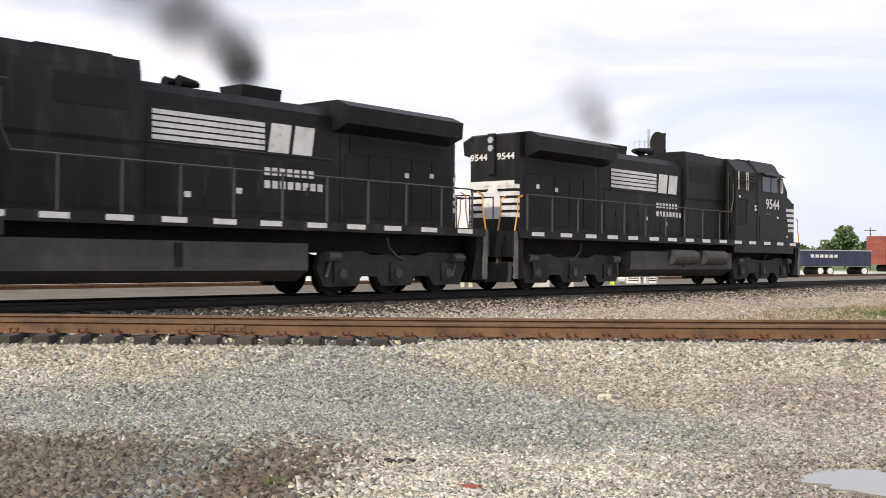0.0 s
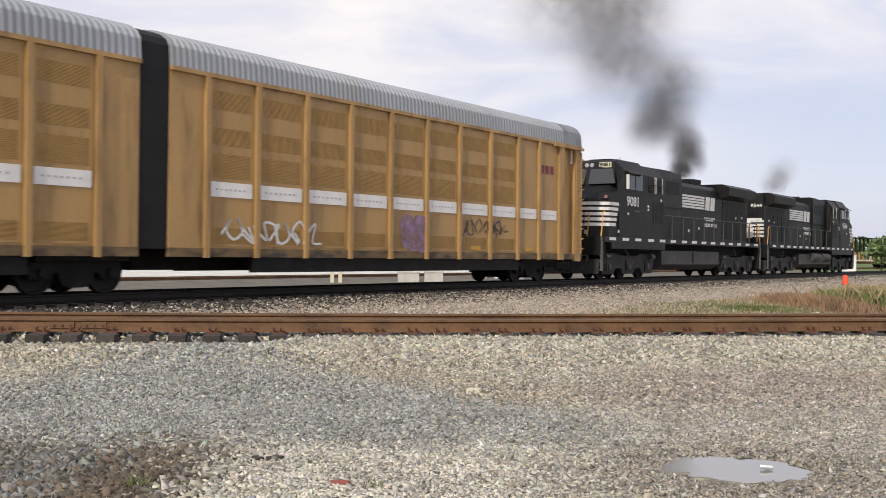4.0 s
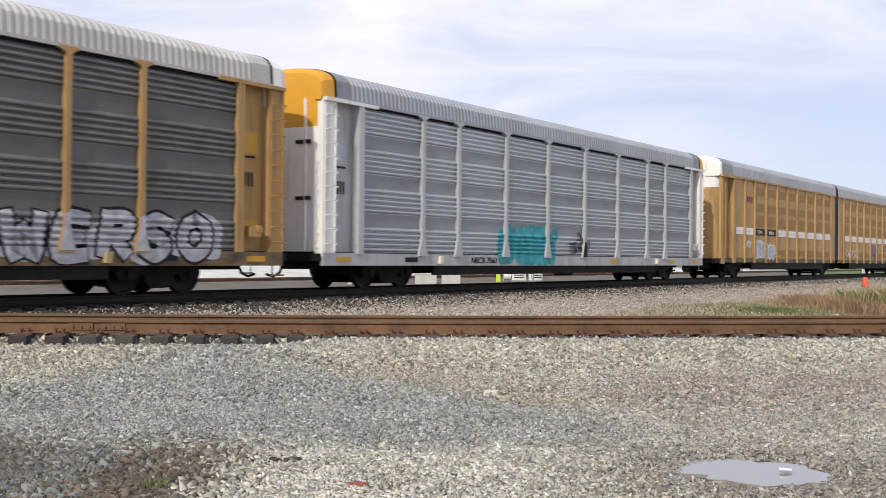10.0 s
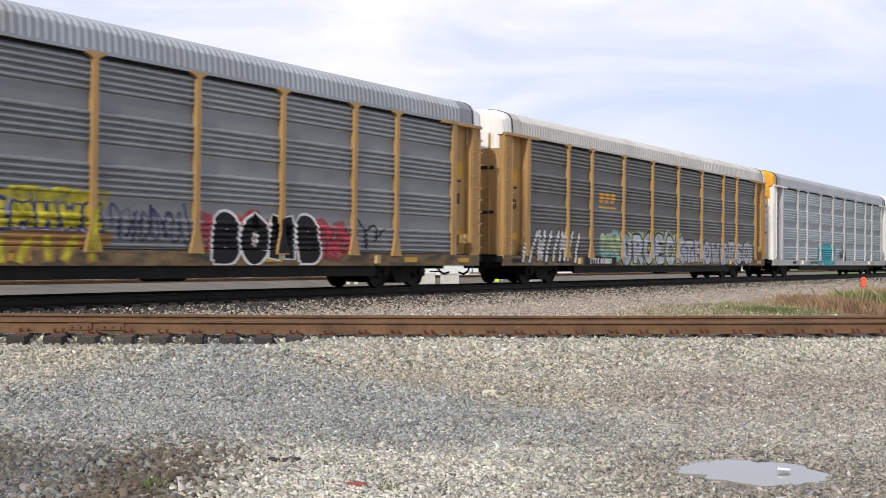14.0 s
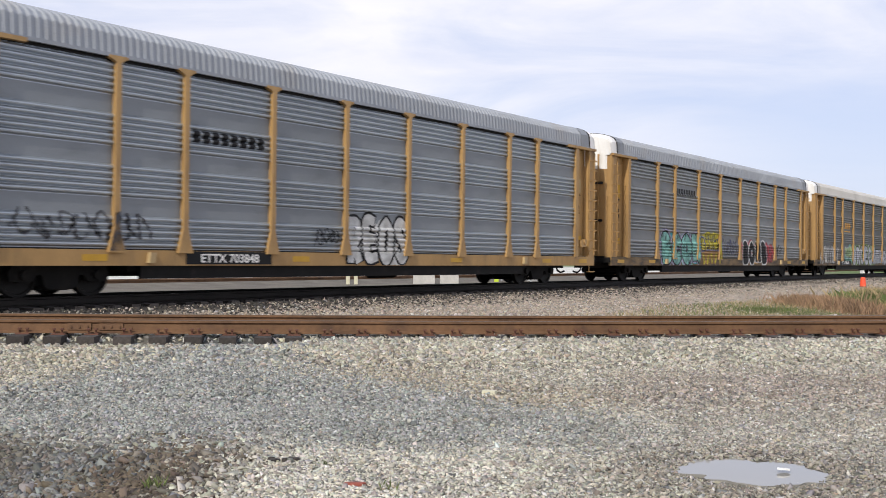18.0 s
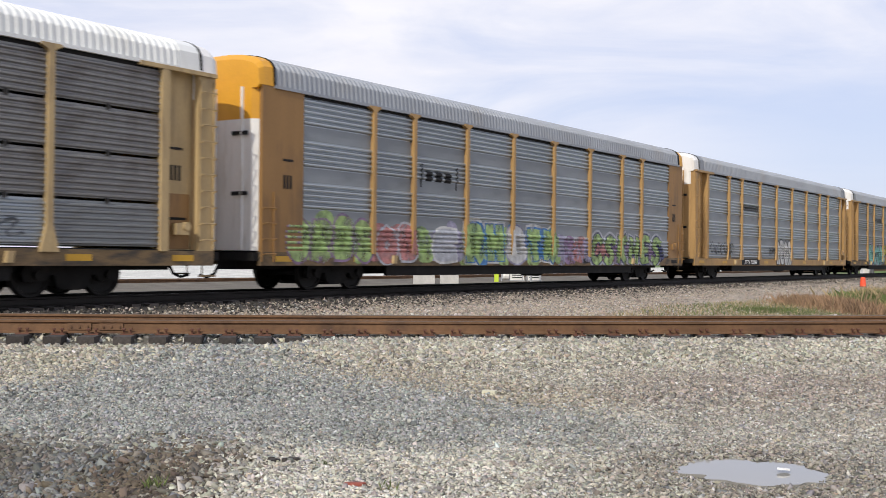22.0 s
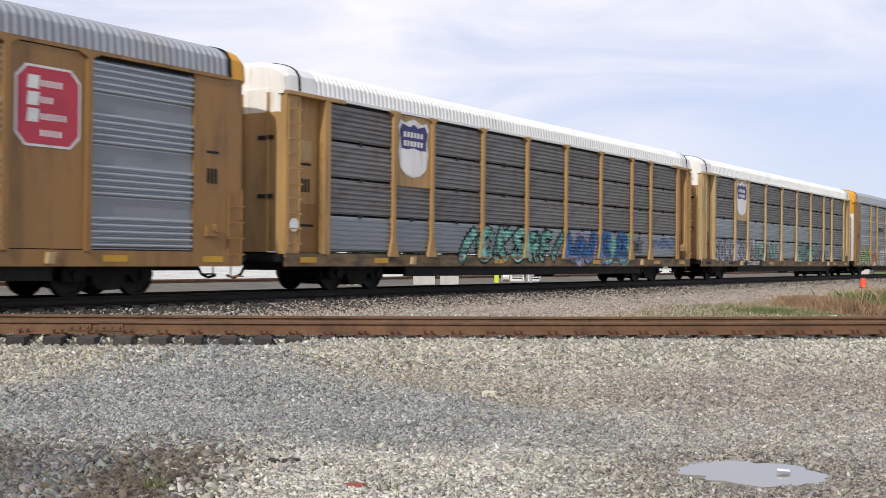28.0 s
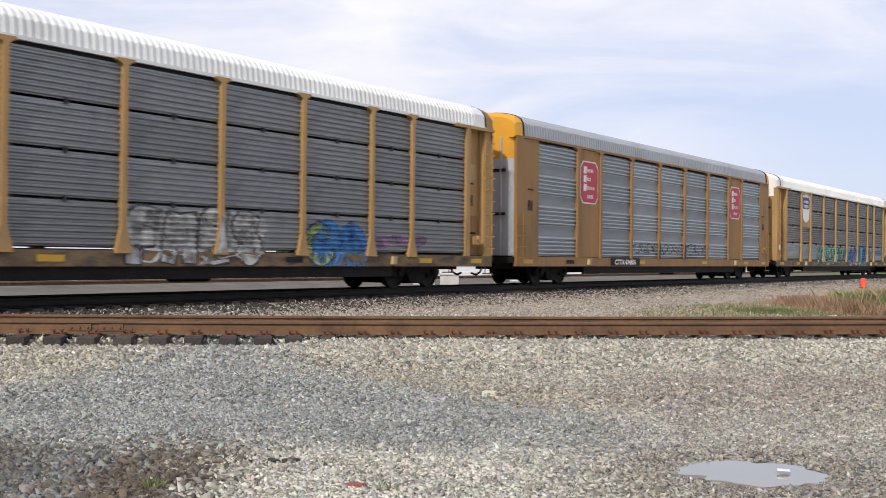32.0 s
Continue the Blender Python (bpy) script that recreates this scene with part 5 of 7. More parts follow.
    decal("railroad_mark", c, [rect(-6.75, -6.68, 3.0, 3.7), rect(-4.86, -4.79, 3.0, 3.7)], M["black"], "grouped")
    haze(c, -12.4, -9.0, 0.8, 2.0, ["lime", "violet", "lime"], "grouped", 64)
    haze(c, -9.2, -6.2, 0.75, 1.9, ["pink", "pink", "lime"], "grouped", 65)
    haze(c, -6.3, -4.5, 0.75, 1.9, ["lilac", "silver"], "grouped", 66)
    haze(c, -4.5, 1.8, 0.7, 1.95, ["blue", "lime", "lime"], "grouped", 67)
    haze(c, 1.6, 4.6, 0.7, 1.7, ["pink", "lilac", "violet"], "grouped", 68)
    haze(c, 4.3, 11.3, 0.72, 1.6, ["indigo", "pink", "violet", "lilac"], "grouped", 69)
    piece(c, ["ring", "leg", "bellies", "snake"], -12.6, -9.0, 0.72, 2.0, "lime", "violet", None, "grouped", 71, "lime green graffiti", fat=0.3)
    piece(c, ["ring", "bellies"], -8.9, -6.9, 0.7, 1.85, "pink", "silver", None, "grouped", 72, "pink graffiti", fat=0.36)
    piece(c, ["comb"], -6.2, -4.6, 0.75, 1.85, "silver", "white_spray", None, "grouped", 76, "pale grey graffiti", fat=0.36)
    piece(c, ["leg", "gate"], -4.4, -1.9, 0.66, 2.15, "lime", "blue", "white_spray", "grouped", 73, "lime graffiti with blue and white outline", fat=0.33)
    piece(c, ["double_ring"], -2.0, -0.3, 0.62, 2.05, "white_spray", "lilac", None, "grouped", 77, "white rounded graffiti with blue outline", fat=0.32)
    piece(c, ["cross", "fork"], -0.4, 1.7, 0.66, 2.0, "lime", "blue", "white_spray", "grouped", 78, "lime graffiti with blue and white outline", fat=0.33)
    piece(c, ["snake", "hook", "leg"], 1.8, 4.3, 0.7, 1.5, "lilac", None, None, "grouped", 74, "pale pink graffiti", fat=0.1)
    piece(c, ["hook", "snake", "fork", "gate", "comb", "snake"], 4.4, 11.2, 0.62, 1.95, "lime", "indigo", "silver", "grouped", 75, "green graffiti with dark blue outline", fat=0.24, lean=0.15)
    dark = ["galv", "galv_dark", "galv_dark", "galv_dark"]
    swap = {(b, 1): "galv" for b in (0, 2, 3, 4, 5)}
    swap.update({(6, 0): "galv_dull", (5, 0): "galv_dull", (8, 0): "galv_dull", (6, 1): "galv_dull"})
    c = add(6, label="soot-dark autorack car with pale yellow posts and a shield panel", paint="pale_yellow", sheet="plain", rows=dark, roof="roof_white", hood="white", door="yellow", solid={1: 3.0}, swap=swap, band=4.5, mark=("ETTX 801597", -6.2, 0.2, "white", "black"))
    add_shield(c, -8.11, 4.0)
    piece(c, ["snake", "ring", "leg", "bellies", "fork", "ring"], -12.0, -7.3, 0.85, 2.0, "silver", "soot_spray", None, "plain", 81, "faded grey and blue graffiti", fat=0.2)
    haze(c, -11.9, -7.4, 0.9, 1.95, ["blue_faint", "white_faint", "blue_faint", "lilac"], "plain", 86, 0.001)
    haze(c, -7.0, -1.6, 1.05, 2.0, ["white_faint", "mint", "white_faint"], "plain", 84)
    piece(c, ["snake", "hook", "gate", "slash"], -6.6, -2.0, 0.95, 1.95, "soot_spray", None, None, "plain", 87, "faded dark scrawl over mint patches", fat=0.08, lean=0.15)
    piece(c, ["leg", "bar", "gate", "flag"], 1.7, 5.3, 0.85, 2.0, "mint", "black", None, "plain", 82, "mint graffiti with dark outline", fat=0.28, lean=0.1)
    piece(c, ["slash", "snake", "slash"], 5.4, 8.4, 1.05, 1.75, "soot_spray", None, None, "plain", 85, "thin dark smear", fat=0.1)
    c = add(7, label="soot-dark autorack car with yellow ends and a shield panel", paint="yellow", sheet="plain", rows=dark, roof="roof_white", hood="white", door="yellow", post="yellow_dull", solid={1: 3.0}, band=4.6)
    add_shield(c, -8.11, 4.0)
    decal("round_plate", c, [octagon(-13.3, 1.72, 0.34, 0.34, 0.55)], M["white"], y=-1.535, label="round white plate")
    piece(c, ["slash", "hook", "fork", "snake"], -5.7, -1.3, 0.72, 2.0, "mint", "black", None, "plain", 91, "mint and black graffiti", fat=0.26, lean=0.25)
    piece(c, ["leg", "flag", "slash"], -1.3, 1.3, 0.75, 1.95, "mint", "black", None, "plain", 92, "mint and grey graffiti", fat=0.22, lean=0.2)
    haze(c, 1.5, 7.0, 0.75, 2.0, ["mint", "lilac", "mint"], "plain", 94, 0.001)
    piece(c, ["zigzag"], 1.3, 4.1, 0.66, 2.06, "blue", "indigo", None, "plain", 93, "fat blue graffiti with dark outline", fat=0.34)
    piece(c, ["comb"], 4.1, 5.5, 0.66, 2.06, "blue", "indigo", None, "plain", 103, "fat blue graffiti with dark outline", fat=0.28)
    piece(c, ["double_ring"], 5.6, 7.0, 0.66, 2.06, "blue", "indigo", None, "plain", 104, "fat blue graffiti with dark outline", fat=0.22)
    piece(c, ["snake", "slash"], 7.4, 8.3, 1.1, 1.85, "black", None, None, "plain", 96, "thin dark scrawl", fat=0.07)
    haze(c, 9.2, 11.8, 1.4, 1.9, ["blue_faint"], "plain", 99)
    c = add(8, label="silver autorack car in brown-yellow paint with octagonal emblems", sill="brown_yellow", paint="brown_yellow", sheet="grouped", rows="galv", hood="orange", door="grey_paint", post="brown_yellow", solid={1: 1.02, 7: 1.02}, foot=False, band=4.35, flush=True, eave="brown_yellow", mark=("CTTX 694856", -4.8, 0.2, "white", "black"))
    for x in (-8.11, 8.11):
        decal("emblem_rim", c, [octagon(x, 3.85, 1.52, 1.62)], M["stripe"], y=-1.502, label="white rim of the emblem")
        decal("emblem", c, [octagon(x, 3.85, 1.42, 1.52)], M["red"], y=-1.506, label="red octagonal emblem")
        for j, (w0, w1) in enumerate(((0.26, 0.62), (0.26, 0.4), (0.26, 0.72), (0.0, 0.55))):
            z = 4.32 - 0.33 * j
            marks = [skew(x - 0.5, x - 0.5 + w0, z - 0.14, z + 0.13, 0.03)] if w0 else []
            n = int(w1 / 0.11)
            marks += [rect(x - 0.18 + 0.105 * q, x - 0.18 + 0.105 * q + 0.062, z - 0.08, z + 0.05) for q in range(n)]
            decal("emblem_lettering", c, marks, M["stripe"], y=-1.510)
    piece(c, ["leg", "snake", "bar", "hook", "leg", "snake", "comb"], -4.0, 4.0, 1.15, 1.7, "soot_spray", None, None, "grouped", 95, "faint dark scrawl", fat=0.09)
    c = add(9, label="dark grey autorack car with yellow posts and a cream roof", paint="yellow_dull", sheet="plain", rows="galv_dull", roof="roof_white", hood="yellow_dull", door="yellow_dull", band=4.4)
    haze(c, -1.2, 2.9, 0.8, 2.0, ["white_faint"], "plain", 100)
    piece(c, ["flag", "peaks", "comb", "snake"], -1.4, 2.9, 0.62, 2.05, "white_faint", "soot_spray", None, "plain", 97, "faded white graffiti", fat=0.3)
    piece(c, ["ring"], 4.4, 5.6, 0.62, 1.85, "lime", "indigo", None, "plain", 101, "pale green graffiti edge", fat=0.2)
    piece(c, ["bellies", "ring"], 4.8, 6.9, 0.62, 1.8, "blue", None, "blue", "plain", 98, "blue graffiti with pale outline", fat=0.36)
    haze(c, 7.1, 9.8, 1.2, 1.6, ["violet"], "plain", 102)


def add_shield(c, x, z):
    decal("emblem_rim", c, [shield(x, z + 0.13, 1.62, 1.74)], M["stripe"], y=-1.502, label="white shield")
    decal("emblem", c, [[(x - 0.62, z + 0.06), (x + 0.62, z + 0.06), (x + 0.64, z + 0.34), (x + 0.70, z + 0.62), (x + 0.56, z + 0.82), (x + 0.2, z + 0.74), (x, z + 0.84),
                         (x - 0.2, z + 0.74), (x - 0.56, z + 0.82), (x - 0.70, z + 0.62), (x - 0.64, z + 0.34)]], M["navy"], y=-1.506, label="navy blue upper field")
    for j in range(2):
        bars(c, x - 0.5, x + 0.5, z + 0.44 - 0.26 * j, z + 0.60 - 0.26 * j, 6, "stripe", y=-1.510, name="emblem_lettering")
    decal("emblem", c, [shield(x, z - 0.27, 1.40, 0.82)], M["white"], y=-1.507, label="white lower field")


def build_double_rack():
    """The articulated yellow autorack behind the locomotives: two bodies on three trucks."""
    car = thing("articulated_autorack", "yellow two-unit articulated autorack with a grey roof", "railcar", "autoracks of the freight train")
    half = [1.57, 3.27, 5.13, 7.0, 8.87, 10.74, 12.6, 14.5, 16.37, 17.91, 19.46]
    for sx in (-1, 1):
        xs = [sx * q for q in half]
        a, b = sorted((sx * 0.44, sx * 21.65))
        part("roof", roof_mesh(20.8, M["roof"], 6.12), None, car, m=pose(sx * 10.85, 0, 0.0))
        for fl in (pose(0, 0, 0), flip()):
            q = sx if fl[0][0] > 0 else -sx
            c, d = sorted((q * 0.44, q * 19.5))
            part("side_wall", shared(("side_wall", q), lambda bm: box(bm, c, d, -1.44, -1.38, 1.02, 5.12), M["yellow"]), None, car, m=fl)
            part("side_sill", shared(("long_sill", q), lambda bm: box(bm, *sorted((q * 0.44, q * 21.4)), -1.47, -1.36, 0.82, 1.03), M["sill_grime"]), None, car, m=fl)
            part("lower_sill", shared(("low_sill", q), lambda bm: box(bm, *sorted((q * 3.2, q * 16.6)), -1.42, -1.30, 0.44, 0.82), M["under"]), None, car, m=fl)
            part("eave_rail", shared(("eave_long", q), lambda bm: box(bm, *sorted((q * 0.44, q * 21.3)), -1.52, -1.40, 5.08, 5.18), M["yellow"]), None, car, m=fl)
            for h in half:
                x = q * h
                part("post", shared(("slim_post", round(x, 2)), lambda bm: box(bm, x - 0.07, x + 0.07, -1.54, -1.43, 0.80, 5.08), M["yellow"]), None, car, m=fl)
            for i, (h0, h1) in enumerate(zip(half, half[1:])):
                xm, w = q * (h0 + h1) / 2, (h1 - h0) - 0.42
                p = part("wall_panel", shared(("wall_panel", round(w, 2)), lambda bm: box(bm, -w / 2 - 0.1, w / 2 + 0.1, -1.452, -1.438, 1.08, 5.0), M["yellow"]), None, car, m=fl @ pose(xm, 0, 0))
                if i < 8:
                    for z0, z1 in ((1.14, 1.52), (2.72, 3.3), (3.5, 3.92), (4.35, 4.8)):
                        def vent(bm):
                            n = 16
                            box(bm, -w / 2, w / 2, -1.456, -1.448, z0, z1)
                            for k in range(n):
                                z = z0 + (z1 - z0) * k / n
                                prism_x(bm, [(-1.455, z), (-1.458, z + 0.004), (-1.458, z + 0.012), (-1.455, z + 0.016)], -w / 2, w / 2)
                            return bm
                        part("vent_screen", shared(("vent_screen", round(w, 2), z0), vent, M["vent"]), None, p)
                strip = "black" if (q < 0 and i == 7) or (q < 0 and i == 6) else "white"
                decal("white_stripe" if strip == "white" else "dark_plate", p, [rect(-w / 2 - 0.06, w / 2 + 0.06, 2.26, 2.62)], M[strip], y=-1.464)
                if strip == "black":
                    if fl[0][0] > 0:
                        lettering(p, "TOAX" if i == 7 else "880019", 0, 2.35, 0.17, M["white"], -1.474, name="reporting_mark")
                else:
                    bars(p, -w / 2 + 0.1, w / 2 - 0.1, 2.42, 2.46, 7, "galv", y=-1.471, name="stencil_line", gap=0.6)
            for sgn in (-1,):
                xp = q * 20.75
                part("corner_panel", shared(("corner_long", q), lambda bm: box(bm, *sorted((q * 19.5, q * 20.85)), -1.27, -1.21, 0.98, 5.1), M["yellow"]), None, car, m=fl)
                part("edge_post", shared(("edge_long", q), lambda bm: box(bm, *sorted((q * 19.4, q * 19.75)), -1.56, -1.20, 0.8, 5.08), M["yellow"]), None, car, m=fl)
                part("corner_post", shared(("cpost_long", q), lambda bm: box(bm, *sorted((q * 20.8, q * 21.3)), -1.48, -1.36, 0.75, 5.08), M["yellow"]), None, car, m=fl)
                part("eave_bracket", shared(("brk_long", q), lambda bm: box(bm, *sorted((q * 19.0, q * 21.35)), -1.58, -1.44, 5.02, 5.12), M["yellow"]), None, car, m=fl)
        ladder(car, sx * 21.05, -1, M["yellow"]), ladder(car, sx * 21.05, 1, M["yellow"])

        def door(bm):
            pts = [(20.85, -1.36), (21.15, -1.36), (21.33, -1.18), (21.39, -0.5), (21.39, 0.5), (21.33, 1.18), (21.15, 1.36), (20.85, 1.36)]
            ring = pts + [(x - 0.08, y * 0.95) for x, y in pts[::-1]]
            return loft(bm, [[(x, y, z) for x, y in ring] for z in (1.0, 4.5)])

        def door_top(bm):
            pts = [(20.85, -1.36), (21.15, -1.36), (21.33, -1.18), (21.39, -0.5), (21.39, 0.5), (21.33, 1.18), (21.15, 1.36), (20.85, 1.36)]
            ring = pts + [(x - 0.08, y * 0.95) for x, y in pts[::-1]]
            return loft(bm, [[(x, y, z) for x, y in ring] for z in (4.5, 5.3)])
        fl = pose(0, 0, 0) if sx > 0 else flip()
        d = part("end_door", shared("long_end_door", door, M["yellow"]), None, car, m=fl)
        part("upper_door", shared("long_upper_door", door_top, M["white"]), None, d)

        def cap(bm):
            prof = roof_profile(6.12)
            return loft(bm, [[(x, y * k, EAVE + (z - EAVE) * s) for y, z in prof] + [(x, 1.4, 5.06), (x, -1.4, 5.06)] for x, k, s in ((21.2, 1, 1.02), (21.33, 0.99, 0.92), (21.41, 0.97, 0.75))])
        part("roof_end", shared("long_cap", cap, M["roof"] if sx > 0 else M["white"]), None, car, m=fl)
        def flashing(bm):
            prof = roof_profile(6.12)
            return loft(bm, [[(x + d * (1 - abs(y) / 1.5), y * 1.004, EAVE + (z - EAVE) * 1.006 + 0.004) for y, z in prof] + [(x, 1.4, EAVE + 0.05), (x, -1.4, EAVE + 0.05)] for x, d in ((19.75, 0.7), (21.19, 0.0))])
        part("roof_flashing", shared("long_flashing", flashing, M["flashing"]), None, car, m=fl)
        part("end_platform", shared("long_plat", lambda bm: box(bm, 21.1, 21.5, -1.45, 1.45, 0.78, 0.98), M["under"]), None, car, m=fl)
        part("underframe", shared("long_under", lambda bm: box(box(bm, 0.3, 21.5, -0.4, 0.4, 0.5, 1.0), 0.4, 21.3, -1.4, 1.4, 0.94, 1.02), M["under"]), None, car, m=fl)
        coupler(car, sx * 22.4, sx)
    part("bellows", prism_x(bmesh.new(), [(-1.40, 1.0), (1.40, 1.0)] + [(y * 0.95, z - 0.04) for y, z in roof_profile(6.12)[::-1]], -0.46, 0.46), M["black"], car, "black flexible joint between the two bodies")
    for x in (-18.3, -1.7, 18.3):
        freight_truck(car, x)
        part("skirt", box(bmesh.new(), x - 1.2, x + 1.2, -1.25, 1.25, 0.72, 0.95), M["under"], car)
    for xm, col in ((-17.1, "maroon"), (18.6, "maroon")):
        bars(car, xm - 0.55, xm + 0.55, 3.95, 4.25, 3, col, y=-1.464, name="owner_mark", label="plain maroon owner's mark")
    rs = random.Random(5)
    for x0, x1, z0, z1, shapes, fat, seed in ((-16.1, -14.7, 1.02, 2.0, ("ring", "leg", "peaks"), 0.3, 61), (-14.5, -12.9, 1.02, 1.8, ("bellies", "comb", "snake"), 0.34, 64), (-18.0, -16.9, 1.5, 2.0, ("snake", "leg", "hook"), 0.12, 65)):
        if seed != 65:
            decal("graffiti_ground", car, [blob(x0 + (x1 - x0) * (q + 0.5) / 3, (z0 + z1) / 2, 0.4, (z1 - z0) * 0.45, random.Random(seed + q)) for q in range(3)], M["silver"], y=-1.466, label="grey graffiti ground", lift=0.004)
        piece(car, shapes, x0, x1, z0, z1, "silver" if seed != 65 else "stripe", "stripe" if seed != 65 else None, None, None, seed, "white and grey graffiti", fat=fat, y=-1.466)
    piece(car, ("peaks", "leg", "fork", "snake"), 2.2, 5.6, 1.05, 1.85, "stripe", None, None, None, 62, "thin white graffiti", fat=0.09, y=-1.466)
    piece(car, ("ring", "leg", "peaks", "snake"), 13.0, 15.6, 1.5, 2.2, "soot_spray", None, None, None, 63, "faint dark scrawl", fat=0.1, y=-1.466)
    decal("graffiti_fill", car, [blob(9.8, 1.6, 0.42, 0.5, rs), blob(10.4, 1.6, 0.4, 0.5, rs)], M["violet"], y=-1.470, label="violet spray-painted heart shape")
    for x in (-12.2, -8.0, 9.9, 13.6, 17.2):
        decal("yellow_plate", car, [rect(x - 0.3, x + 0.3, 1.1, 1.24)], M["signyellow"], y=-1.469)
    join_train(car, gap_at(1) + 23.03)


# ---------------------------------------------------------------- locomotives
LOCO_L = 22.3


def lettering(parent, text, x, z, height, mat, y, turned=False, name="road_number"):
    cu = bpy.data.curves.new("letters", "FONT")
    cu.body, cu.size, cu.align_x, cu.offset = text, height * 1.38, "CENTER", 0.035 * height
    tmp = bpy.data.objects.new("letters", cu)
    scene.collection.objects.link(tmp)
    me = bpy.data.meshes.new_from_object(tmp.evaluated_get(bpy.context.evaluated_depsgraph_get()))
    bpy.data.objects.remove(tmp)
    me.transform(Matrix.Diagonal((1.22, 1, 1, 1)))
    me.materials.clear()
    me.materials.append(mat)
    m = pose(x, y, z, 90, 0, 0) if not turned else pose(x, y, z, 90, 0, 180)
    return part(name, me, None, parent, m=m)


def loco_truck(loco, x, turned):
    prof = [(-2.8, 0.66), (-2.65, 1.04), (-1.3, 1.10), (-0.9, 1.0), (0.9, 1.0), (1.3, 1.10), (2.65, 1.04), (2.8, 0.66), (2.56, 0.22), (1.46, 0.22), (1.28, 0.46), (0.74, 0.46), (0.56, 0.22), (-0.56, 0.22), (-0.74, 0.46), (-1.28, 0.46), (-1.46, 0.22), (-2.56, 0.22)]
    t = part("truck", shared("truck_bolster", lambda b: box(b, -0.35, 0.35, -1.0, 1.0, 0.62, 0.95), M["loco_grey"]), None, loco, m=pose(x, 0, 0))
    for sgn in (-1, 1):
        part("side_frame", shared(("side_frame", sgn), lambda b: prism_y(b, prof, 1.08 * sgn - 0.08, 1.08 * sgn + 0.08), M["loco_grey"]), None, t)
        for ax in (-2.0, 0.0, 2.0):
            part("journal_box", shared(("journal_box", sgn), lambda b: box(b, -0.26, 0.26, 1.12 * sgn - 0.10, 1.12 * sgn + 0.10, 0.34, 0.80), M["loco_grey"]), None, t, m=pose(ax, 0, 0))
            part("axle_cap", shared(("axle_cap", sgn), lambda b: rod(b, (0, 1.2 * sgn, 0.54), (0, 1.26 * sgn, 0.54), 0.13, 12), M["stanchion"]), None, t, m=pose(ax, 0, 0))
    for sgn in (-1, 1):
        for ax in (-2.35, 2.35):
            part("brake_cylinder", shared("brake_cylinder", lambda b: rod(rod(b, (-0.2, 0, 0.95), (0.2, 0, 0.95), 0.13, 10), (0.05, 0, 0.9), (0.22, 0, 0.45), 0.045, 6), M["stanchion"]), None, t, m=pose(ax, 1.24 * sgn, 0))
        part("sand_pipe", shared("sand_pipe", lambda b: pipe(b, [(-0.6, 0, 1.45), (-0.65, 0, 1.2), (-1.0, 0, 0.95), (-1.3, 0, 0.9)], 0.028), M["stanchion"]), None, t, m=pose(1.0, 1.2 * sgn, 0))
    for ax in (-2.0, 0.0, 2.0):
        add_wheelset(t, ax, 0.53, turned)
    return t


